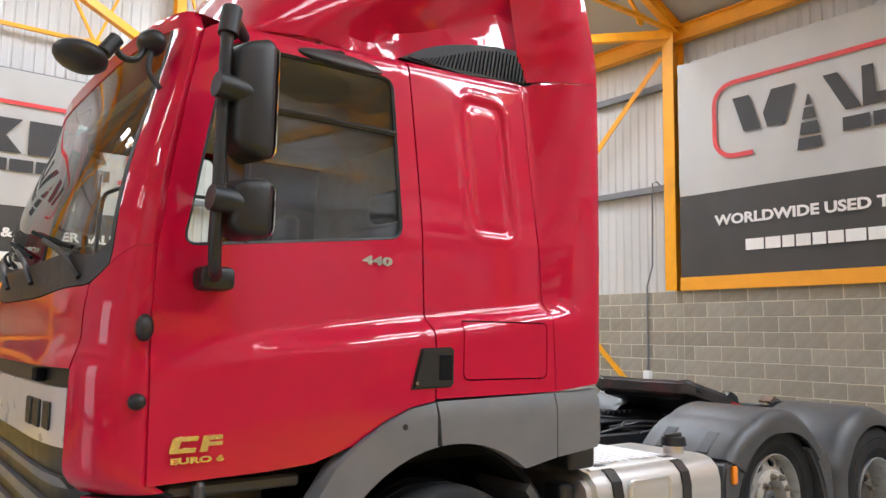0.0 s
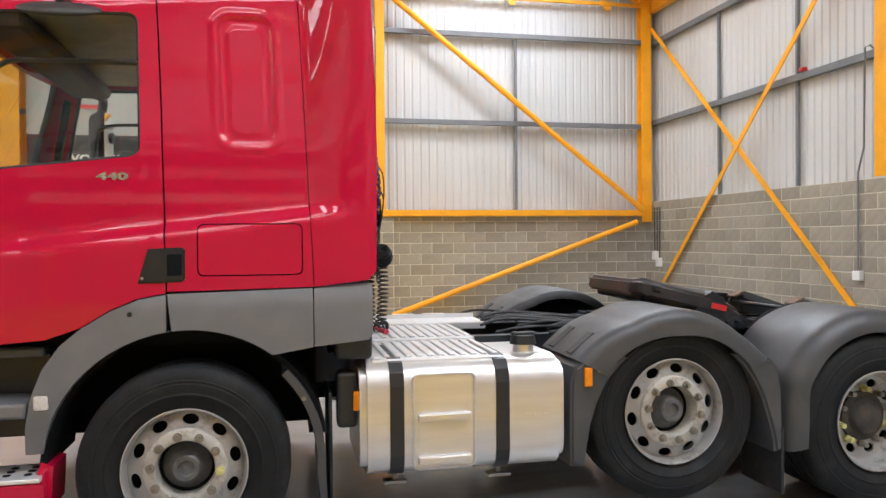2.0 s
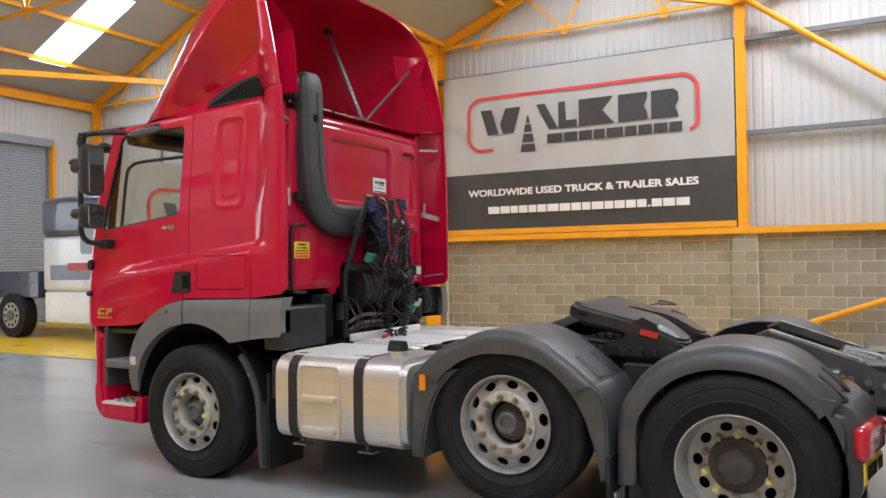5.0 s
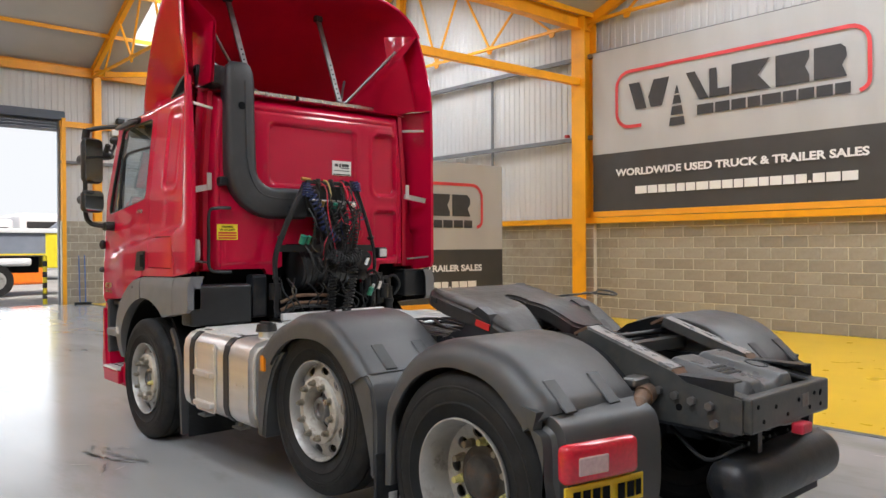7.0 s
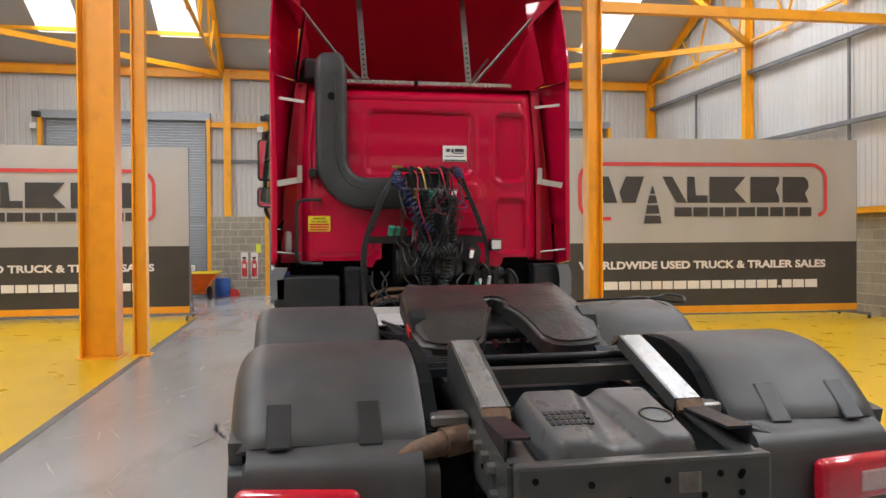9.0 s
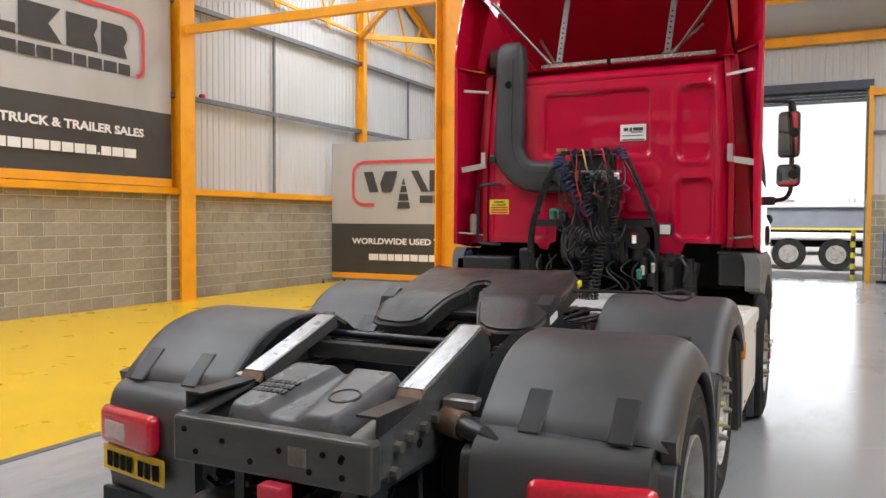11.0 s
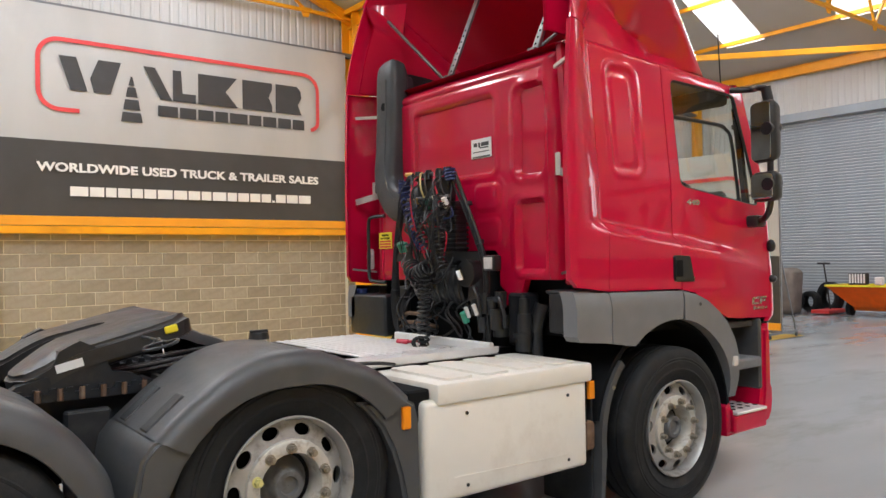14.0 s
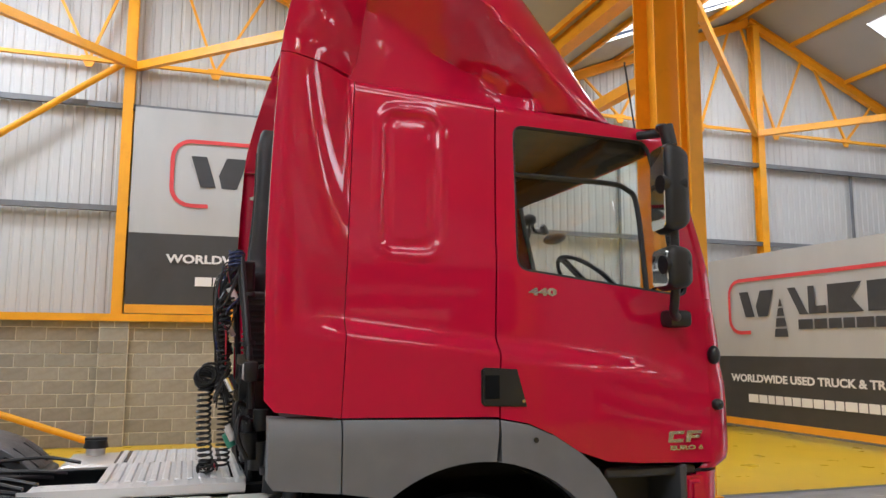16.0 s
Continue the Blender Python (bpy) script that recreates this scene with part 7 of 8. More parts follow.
def wheel(x, z, s, kind, R=0.50, label=""):
    """Built facing +y, then turned to its side."""
    w = 0.305 if kind != "drive" else 0.29
    centre = 1.035 if kind == "drive" else 1.03 if x < 1 else 0.985
    m = pose(x, s * centre, z, 0, random.uniform(0, 36), 0 if s > 0 else 180)
    tyre = obj("wheel", tyre_mesh(R, 0.278, w, 0), M["rubber"], T, label, True, m)
    tyre.matrix_parent_inverse = T.matrix_world.inverted()
    h = w / 2

    def sub(name, bm, mat, lab="", smooth=True):
        if name != "inner_tyre":
            bmesh.ops.scale(bm, vec=(0.953, 1, 0.953), verts=bm.verts[:])
        o = obj(name, bm, M[mat], None, lab, smooth)
        o.parent = tyre
        return o

    if kind != "drive":
        barrel = [(0.292, h * 0.80), (0.303, h * 0.93), (0.303, h * 0.99), (0.297, h * 1.0), (0.290, h * 0.93), (0.284, h * 0.80), (0.280, h * 0.62), (0.276, h * 0.2), (0.276, -h * 0.8)]
        sub("rim", add_lathe(bmesh.new(), barrel, (0, 0, 0), "y", 60), "rim", "painted steel wheel rim")
        # near-black disc added behind the hand holes, in place of shade
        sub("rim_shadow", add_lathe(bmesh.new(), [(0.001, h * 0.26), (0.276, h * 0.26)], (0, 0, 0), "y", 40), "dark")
        sub("wheel_disc", disc_with_holes(0.195, 0.280, 10, 0.026, 0.040, lambda r: h * 0.78 - 0.30 * max(0, r - 0.20) - 6.0 * max(0, r - 0.245) ** 2, 0.014), "rim")
        sub("disc_centre", add_lathe(bmesh.new(), [(0.202, h * 0.74), (0.199, h * 0.90), (0.190, h * 0.94), (0.146, h * 0.94), (0.140, h * 0.88), (0.138, h * 0.1)], (0, 0, 0), "y", 48), "nut_ring")
        hub = [(0.138, h * 0.12), (0.128, h * 0.18), (0.110, h * 0.36), (0.092, h * 0.46), (0.078, h * 0.54), (0.072, h * 0.76), (0.062, h * 0.82), (0.042, h * 0.82), (0.036, h * 0.72), (0.001, h * 0.74)]
        sub("hub_cap", add_lathe(bmesh.new(), hub, (0, 0, 0), "y", 40), "hub", "grimy steel hub")
        for k in range(10):
            a = 2 * math.pi * k / 10
            c = Vector((0.165 * math.cos(a), 0, 0.165 * math.sin(a)))
            bm = bmesh.new()
            add_tube(bm, c + Vector((0, h * 0.92, 0)), c + Vector((0, h * 0.97, 0)), 0.023, 14)
            add_tube(bm, c + Vector((0, h * 0.97, 0)), c + Vector((0, h * 1.12, 0)), 0.0175, 6)
            add_tube(bm, c + Vector((0, h * 1.11, 0)), c + Vector((0, h * 1.18, 0)), 0.011, 8)
            tag = (k in (0, 1) and s > 0 and x > 1) or (k == 6 and s < 0 and x < 1)
            sub("wheel_nut", bm, "nut_tag" if tag else "nut", "", False)
    else:
        barrel = [(0.292, h * 0.80), (0.303, h * 0.93), (0.303, h * 0.99), (0.296, h * 1.0), (0.285, h * 0.90), (0.272, h * 0.60), (0.262, h * 0.1), (0.258, -h * 0.5)]
        sub("rim", add_lathe(bmesh.new(), barrel, (0, 0, 0), "y", 60), "rim", "scuffed deep-dish steel rim")
        sub("wheel_disc", disc_with_holes(0.150, 0.262, 10, 0.027, 0.034, lambda r: -h * 0.15 + 0.25 * max(0, r - 0.2), 0.012), "rim")
        hub = [(0.155, -h * 0.16), (0.150, -h * 0.02), (0.112, h * 0.02), (0.104, h * 0.08), (0.100, h * 0.22), (0.086, h * 0.32), (0.05, h * 0.36), (0.001, h * 0.36)]
        sub("hub_cap", add_lathe(bmesh.new(), hub, (0, 0, 0), "y", 32), "hub_rust", "rusty drive hub")
        for k in range(10):
            a = 2 * math.pi * k / 10
            c = Vector((0.172 * math.cos(a), 0, 0.172 * math.sin(a)))
            bm = bmesh.new()
            add_tube(bm, c + Vector((0, -h * 0.16, 0)), c + Vector((0, h * 0.02, 0)), 0.022, 12)
            add_tube(bm, c + Vector((0, h * 0.02, 0)), c + Vector((0, h * 0.28, 0)), 0.017, 6)
            sub("wheel_nut", bm, "nut_tag" if k % 3 == 0 else "nut", "", False)
        # the same added disc, set deeper, darkens the drive wheel's holes
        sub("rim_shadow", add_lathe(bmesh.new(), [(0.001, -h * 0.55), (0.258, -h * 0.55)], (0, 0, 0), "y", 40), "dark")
        bm = tyre_mesh(R, 0.292, w)
        for v in bm.verts:
            v.co.y -= 0.33
        sub("inner_tyre", bm, "rubber")
    return tyre


for s in (-1, 1):
    wheel(-0.015, 0.488, s, "steer", 0.489, "front wheel with a worn road tyre and steel rim")
    wheel(2.515, 0.615, s, "steer", 0.487, "raised lift-axle wheel with a dusty tyre")
    wheel(3.785, 0.498, s, "drive", 0.498, "drive wheel with a deep scuffed rim")

# ---------------------------------------------------------------- mirrors
for s in (-1, 1):
    fold = 0.19 if s > 0 else 0.0
    arm = add_sweep(bmesh.new(), smooth_path([(-0.90, s * 1.02, 2.665), (-0.98, s * 1.14, 2.66), (fold - 1.055, s * 1.26, 2.635), (fold - 1.075, s * 1.305, 2.58), (fold - 1.08, s * 1.31, 2.2), (fold - 1.08, s * 1.31, 1.93), (fold - 1.078, s * 1.30, 1.83), (fold * 0.8 - 1.06, s * 1.26, 1.775), (fold * 0.3 - 1.03, s * 1.19, 1.76), (-1.02, s * 1.10, 1.757)], 6), 0.021, 10)
    mir = part("mirror_arm", arm, M["plastic"], T, "black tubular mirror arm", True)
    part("arm_knuckle", add_tube(bmesh.new(), (fold - 1.075, s * 1.31, 2.54), (fold - 1.06, s * 1.30, 2.635), 0.034, 14), M["plastic"], mir, "", True)
    part("arm_foot", box((-1.07, min(s * 1.06, s * 1.18), 1.715), (-0.95, max(s * 1.06, s * 1.18), 1.795), 0.022, 2), M["plastic"], mir, "", True)
    for z0, z1, ww in ((2.135, 2.545, 0.185), (1.875, 2.075, 0.20)):
        bm = box((-0.085, -ww / 2, z0), (0.045, ww / 2, z1), 0.04, 4)
        for v in bm.verts:
            if v.co.x < 0:
                f = 1 - 0.28 * min(1.0, -v.co.x / 0.075)
                v.co.y *= f
                v.co.z = (z0 + z1) / 2 + (v.co.z - (z0 + z1) / 2) * (0.5 + 0.5 * f)
        turn = pose(fold * 0.5 - 0.972, s * 1.288, 0, 0, 0, -s * 12)
        bmesh.ops.transform(bm, matrix=turn, verts=bm.verts[:])
        head = part("mirror_head", bm, M["plastic"], mir, "black mirror housing", True)
        bm = bmesh.new()
        add_prism(bm, rounded(-ww / 2 + 0.014, ww / 2 - 0.014, z0 + 0.016, z1 - 0.016, 0.03), "x", 0.044, 0.049)
        bmesh.ops.transform(bm, matrix=turn, verts=bm.verts[:])
        part("mirror_glass", bm, M["mirror"], head, "mirror glass")
        zm = (z0 + z1) / 2 + 0.02
        part("mirror_joint", add_tube(bmesh.new(), (fold - 1.115, s * 1.335, zm), (fold - 1.0, s * 1.33, zm - 0.01), 0.042, 16), M["plastic"], mir, "", True)
# kerb mirror over the nearside window, front mirror on its arm
bm = bmesh.new()
bmesh.ops.create_uvsphere(bm, u_segments=24, v_segments=12, radius=1, matrix=Matrix.Translation((-0.545, -1.125, 2.628)) @ Matrix.Rotation(radians(28), 4, 'X') @ Matrix.Diagonal((0.185, 0.085, 0.028, 1)))
km = part("kerb_mirror", bm, M["snorkel"], T, "grey oval kerb mirror over the side window", True)
part("mirror_stalk", add_tube(bmesh.new(), (-0.545, -1.0, 2.685), (-0.545, -1.11, 2.645), 0.03, 10), M["plastic"], km)
bm = bmesh.new()
bmesh.ops.create_uvsphere(bm, u_segments=20, v_segments=12, radius=1, matrix=Matrix.Translation((-1.455, -1.035, 2.452)) @ Matrix.Rotation(radians(12), 4, 'Y') @ Matrix.Diagonal((0.085, 0.105, 0.045, 1)))
fm = part("front_mirror", bm, M["plastic"], T, "black front view mirror on an arm", True)
part("mirror_ball", add_tube(bmesh.new(), (-1.385, -1.03, 2.485), (-1.345, -1.02, 2.545), 0.026, 12), M["plastic"], fm, "", True)
part("mirror_stalk", add_sweep(bmesh.new(), smooth_path([(-1.36, -1.02, 2.53), (-1.32, -1.01, 2.49), (-1.27, -1.0, 2.50), (-1.24, -0.99, 2.56)], 5), 0.012, 8), M["plastic"], fm, "", True)
bm = bmesh.new()
bmesh.ops.create_uvsphere(bm, u_segments=16, v_segments=10, radius=1, matrix=Matrix.Translation((-1.22, -0.98, 2.575)) @ Matrix.Diagonal((0.05, 0.07, 0.045, 1)))
part("mirror_bracket", bm, M["plastic"], fm, "", True)
part("mirror_stay", add_sweep(bmesh.new(), smooth_path([(-1.225, -1.0, 2.56), (-1.235, -1.02, 2.46), (-1.20, -1.04, 2.40)], 5), 0.010, 8), M["plastic"], fm, "", True)
part("aerial", add_tube(bmesh.new(), (-0.95, 0.92, 2.72), (-0.88, 0.95, 3.07), 0.005, 6), M["plastic"], T, "thin black roof aerial")

# ---------------------------------------------------------------- cab interior
bm = bmesh.new()
add_box(bm, (-1.15, -1.02, 1.28), (0.5, 1.02, 1.34))
add_box(bm, (-1.20, -1.02, 1.34), (-0.92, 1.02, 1.80), 0.06, 3)
part("dashboard", bm, M["seat"], T, "dark dashboard and cab floor", True)
part("roof_lining", box((-1.0, -0.95, 2.68), (0.50, 0.95, 2.71)), M["trim_in"], T, "brown-grey cab roof lining")
part("roof_shelf", box((-1.0, -0.95, 2.58), (-0.74, 0.95, 2.67), 0.03, 2), M["seat"], T, "dark shelf over the windscreen")
part("rear_trim", box((0.47, -0.96, 1.34), (0.50, 0.96, 2.68)), M["trim_in"], T, "cab rear trim")
for y in (-0.55, 0.55):
    st = part("cab_seat", box((-0.55, y - 0.25, 1.45), (-0.02, y + 0.25, 1.62), 0.05, 3), M["seat"], T, "dark cloth cab seat", True)
    bm = box((-0.04, y - 0.24, 1.58), (0.10, y + 0.24, 2.10), 0.05, 3)
    part("seat_back", bm, M["seat"], st, "", True)
    part("head_rest", box((0.02, y - 0.12, 2.12), (0.10, y + 0.12, 2.27), 0.035, 3), M["seat"], st, "", True)
bm = add_lathe(bmesh.new(), [(0.225, -0.014), (0.239, 0.0), (0.225, 0.014), (0.211, 0.0), (0.225, -0.014)], (0, 0, 0), "z", 32)
add_box(bm, (-0.22, -0.02, -0.02), (0.22, 0.02, 0.0))
add_tube(bm, (0, 0, -0.30), (0, 0, 0), 0.05, 12)
bmesh.ops.transform(bm, matrix=pose(-0.90, 0.52, 1.955, 0, -42, 0), verts=bm.verts[:])
part("steering_wheel", bm, M["plastic"], T, "black steering wheel on the right", True)

# ---------------------------------------------------------------- banners


def place(o, m, parent):
    o.matrix_world = m
    o.parent = parent
    o.matrix_parent_inverse = parent.matrix_world.inverted()
    return o


def cloth(w, z0, z1, nx, nz, amp, seed, thick=0.006):
    """A hanging sheet in the x-z plane facing -y, with slow creases."""
    bm = bmesh.new()
    def d(x, z):
        f = noise.noise(Vector((x * 0.9 + seed, z * 0.35, seed * 3.1))) + 0.45 * noise.noise(Vector((x * 2.6 - z * 1.4, z * 1.1, seed)))
        corner = math.exp(-((x - 0.1) ** 2 + (z - z1 + 0.1) ** 2) / 0.5) + math.exp(-((x - w + 0.1) ** 2 + (z - z1 + 0.1) ** 2) / 0.5)
        return amp * f + 0.6 * amp * corner * math.sin((x + z) * 16)
    g = [[bm.verts.new((w * i / nx, d(w * i / nx, z0 + (z1 - z0) * k / nz), z0 + (z1 - z0) * k / nz)) for k in range(nz + 1)] for i in range(nx + 1)]
    for i in range(nx):
        for k in range(nz):
            bm.faces.new((g[i][k], g[i + 1][k], g[i + 1][k + 1], g[i][k + 1]))
    return bm


def print_shape(pts, y=-0.012):
    bm = bmesh.new()
    vs = [bm.verts.new((p[0], y, p[1])) for p in pts]
    f = bm.faces.new(vs)
    f.normal_update()
    bmesh.ops.triangulate(bm, faces=[f])
    bm.normal_update()
    if sum(q.normal.y for q in bm.faces) > 0:
        bmesh.ops.reverse_faces(bm, faces=bm.faces[:])
    return bm


def banner(name, m, w, top, split, bottom, label, group, amp=0.012, seed=1.0, strip=None, k=None, du=0.0):
    """A two-tone printed banner; its own x runs along the wall, left to right as read."""
    t = thing(name, label, "banner", group)
    t.matrix_world = m
    k = k or w / 5.96
    def add(nm, bm, mat, lab="", smooth=False):
        o = obj(nm, bm, M[mat], None, lab, smooth)
        o.parent = t
        return o
    hz = (top - split) / 2.11
    Z = lambda z: split + (z - 3.44) * hz if z > 3.44 else split - (3.44 - z) * (split - bottom) / 1.17
    add("silver_field", cloth(w, split, top, 60, 24, amp, seed), "silver_cloth", "silver upper field of the banner", True)
    add("dark_field", cloth(w, bottom, split, 60, 14, amp, seed), "dark_cloth", "charcoal lower field of the banner", True)
    # red rounded outline with an open foot
    r, h = 0.30, 0.035
    path = [(1.19, 3.93), (0.92, 3.93)]
    path += [(0.612 + r - r * math.sin(radians(a)), 3.93 + r - r * math.cos(radians(a))) for a in range(0, 91, 15)]
    path += [(0.612 + r - r * math.cos(radians(a)), 5.03 - r + r * math.sin(radians(a))) for a in range(0, 91, 15)]
    path += [(5.33 - r + r * math.sin(radians(a)), 5.03 - r + r * math.cos(radians(a))) for a in range(0, 91, 15)]
    path += [(5.33, 4.17)] + [(5.33 - 0.2 + 0.2 * math.cos(radians(a)), 4.15 - 0.17 * math.sin(radians(a))) for a in range(15, 76, 15)]
    P = [Vector((a * k + du, Z(b))) for a, b in path]
    bm = bmesh.new()
    prev = None
    for i, p in enumerate(P):
        d = (P[min(i + 1, len(P) - 1)] - P[max(i - 1, 0)]).normalized()
        n = Vector((-d.y, d.x)) * h * min(k, 1)
        cur = (bm.verts.new((p.x + n.x, -0.022, p.y + n.y)), bm.verts.new((p.x - n.x, -0.022, p.y - n.y)))
        if prev:
            bm.faces.new((prev[0], prev[1], cur[1], cur[0]))
        prev = cur
    add("logo_outline", bm, "print_red", "red rounded logo outline")
    # plain dark shapes standing in for the name
    def sh(u0, u1, z0, z1, q):
        return add("logo_shape", print_shape([((4.995 - (5.06 - u0 - (u1 - u0) * a) * 0.989) * k + du, Z(z0 + (z1 - z0) * b)) for a, b in q], -0.022), "print_dark", "dark plain logo shape")
    zb, zt = 4.25, 4.78
    sh(0.92, 1.40, zb, zt, [(0.0, 1), (0.52, 1), (0.72, 0.42), (0.86, 0.0), (0.34, 0.0)])
    sh(1.36, 1.84, zb, zt, [(0.28, 1), (0.55, 0.42), (0.48, 1), (1.0, 1), (0.66, 0), (0.14, 0), (0.0, 0.35)][0:1] + [(1.0, 1), (0.66, 0), (0.14, 0), (0.02, 0.4)])
    for a, b, wa, wb in ((3.83, 3.99, 0.17, 0.145), (4.03, 4.20, 0.135, 0.105), (4.24, 4.40, 0.095, 0.06), (4.43, 4.58, 0.05, 0.012)):
        sh(2.0 - wa, 2.0 + wa, a, b, [(0, 0), (1, 0), (0.5 + 0.5 * wb / wa, 1), (0.5 - 0.5 * wb / wa, 1)])
    sh(2.19, 2.66, zb, zt, [(0, 1), (0.40, 1), (1.0, 0), (0.58, 0)])
    sh(2.67, 3.06, zb, zt, [(0, 0), (1, 0), (1, 0.28), (0.42, 0.28), (0.36, 1), (0, 1)])
    sh(3.10, 3.82, zb, zt, [(0, 0), (1, 0), (0.68, 0.5), (0.98, 1), (0, 1)])
    sh(3.90, 4.47, zb, zt, [(0, 0), (1, 0), (1, 0.22), (0.88, 0.5), (1, 0.78), (1, 1), (0, 1)])
    sh(4.54, 5.06, zb, zt, [(0, 0), (1, 0), (0.86, 0.35), (1, 0.6), (0.97, 0.86), (0.82, 1), (0, 1)])
    u = 2.42
    for wd in (0.33, 0.28, 0.27, 0.23, 0.33, 0.23, 0.26, 0.26, 0.24):
        sh(u, u + wd, 3.97, 4.155, [(0, 0), (1, 0), (1, 1), (0, 1)])
        u += wd + 0.033
    # readable line, and bars for the address under it
    me = text_mesh("WORLDWIDE USED TRUCK & TRAILER SALES", 0.19, 0.007, 'CENTER')
    me.materials.append(M["print_white"])
    o = new("lettering", me)
    xs_ = [v.co.x for v in me.vertices]
    o.parent = t
    o.matrix_basis = Matrix.Translation(((0.584 + 5.33) / 2 * k + du, -0.022, Z(2.965))) @ pose(0, 0, 0, 90) @ Matrix.Diagonal((4.746 * k / (max(xs_) - min(xs_)), (split - bottom) / 1.17, 1, 1))
    tagged(o, "white capital lettering on the charcoal field")
    u = 1.043
    for i, wd in enumerate((0.26, 0.21, 0.16, 0.19, 0.17, 0.19, 0.24, 0.22, 0.20, 0.17, 0.24, 0.17, 0.20, 0.19, 0.18, 0.05, 0.19, 0.22, 0.24)):
        hh = 0.15 if i != 15 else 0.04
        add("address_bar", print_shape([(u * k + du, Z(2.585)), ((u + wd) * k + du, Z(2.585)), ((u + wd) * k + du, Z(2.585 + hh)), (u * k + du, Z(2.585 + hh))], -0.022), "print_white")
        u += wd + 0.0235
    if strip:
        add("foot_strip", box((0, -0.015, strip[0]), (w, 0.012, strip[1])), "print_orange", "orange strip along the foot of the banner")
    return t


banner("wall_banner", pose(-3.96, WY1 - 0.30, 0), 6.22, 5.69, 3.50, 2.28, "large silver and charcoal company banner hung on the wall", "company banners", 0.014, 1.7, (2.16, 2.278))
banner("wall_banner", pose(2.25, WY0 + 0.29, 0, 0, 0, 180), 6.22, 5.67, 3.51, 2.31, "large silver and charcoal company banner hung on the wall", "company banners", 0.014, 5.2, (2.16, 2.308))
banner("wall_banner", pose(WX1 - 0.33, 3.33, 0, 0, 0, -90), 6.22, 5.85, 3.76, 2.52, "large silver and charcoal company banner hung on the end wall", "company banners", 0.016, 9.1, (2.32, 2.518))


def stand_banner(m, w, top, split, bottom, seed, label, du):
    t = banner("standing_banner", m, w, top, split, bottom, label, "standing banners", 0.004, seed, (bottom - 0.13, bottom - 0.002), None, du)
    for u in (0.0, w):
        f = obj("stand_upright", add_bar(bmesh.new(), (u, 0.03, 0.10), (u, 0.03, top), 0.035, 0.035), M["galv"])
        f.parent = t
        f = obj("stand_brace", add_bar(bmesh.new(), (u, 0.05, 1.45), (u, 0.52, 0.12), 0.022, 0.022), M["galv"])
        f.parent = t
        f = obj("stand_foot", add_bar(bmesh.new(), (u, -0.40, 0.095), (u, 0.56, 0.095), 0.04, 0.04), M["galv"])
        f.parent = t
        for yy in (-0.38, 0.54):
            f = obj("castor", add_tube(bmesh.new(), (u - 0.015, yy, 0.041), (u + 0.015, yy, 0.041), 0.037, 12), M["black"])
            f.parent = t
    for z in (bottom - 0.16, top - 0.03):
        f = obj("stand_rail", add_bar(bmesh.new(), (0, 0.03, z), (w, 0.03, z), 0.03, 0.03), M["galv"])
        f.parent = t
    back = obj("back_sheet", box((0, 0.008, bottom), (w, 0.014, top)), M["silver_cloth"])
    back.parent = t
    return t


# its reading side faces +x: the banner's own -y points along +x
stand_banner(pose(-6.88, 3.525, 0, 0, 0, 86.2), 6.19, 3.445, 1.475, 0.27, 3.3, "free-standing company banner on a castor frame over the painted floor", 0.0)
stand_banner(pose(-9.2, -9.37, 0, 0, 0, 90), 6.19, 3.445, 1.475, 0.27, 7.7, "free-standing company banner on a castor frame over the painted floor", 0.0)

# ---------------------------------------------------------------- doors in the west wall
M["shutter_dark"] = material("dark_blue_grey_shutter", (0.075, 0.09, 0.115), 0.45, 0.3, var=0.1, scale=2)


def shutter(name, y0, y1, z0, z1, label, mat="shutter"):
    t = thing(name, label, "roller door", "", "structure", at=(WX0, (y0 + y1) / 2, 0))
    pitch = 0.078
    bm = bmesh.new()
    w = y1 - y0
    prof = [(0.0, 0.0), (0.012, 0.006), (0.018, 0.03), (0.015, 0.058), (0.002, 0.074), (-0.006, 0.074), (-0.006, 0.0)]
    add_prism(bm, [(a, b) for a, b in prof], "y", -w / 2, w / 2)
    me = bpy.data.meshes.new("slat")
    bm.to_mesh(me), bm.free()
    me.materials.append(M[mat])
    z = z0
    while z < z1:
        o = new("slat", me)
        o.parent = t
        o.matrix_parent_inverse = t.matrix_world.inverted()
        o.location = (WX0 - 0.06, (y0 + y1) / 2, z)
        z += pitch
    part("roll_housing", box((WX0 - 0.10, y0 - 0.12, DOOR_H), (WX0 + 0.14, y1 + 0.12, DOOR_H + 0.24), 0.02), M[mat], t, "grey roller housing over the door")
    part("bottom_bar", box((WX0 - 0.08, y0, z0 - 0.012), (WX0 - 0.02, y1, z0 + 0.05), 0.006, 1), M["galv"], t)
    for y in (y0, y1):
        part("guide_rail", box((WX0 - 0.10, y - 0.04, 0.0), (WX0 + 0.02, y + 0.04, DOOR_H)), M["galv"], t)
    return t


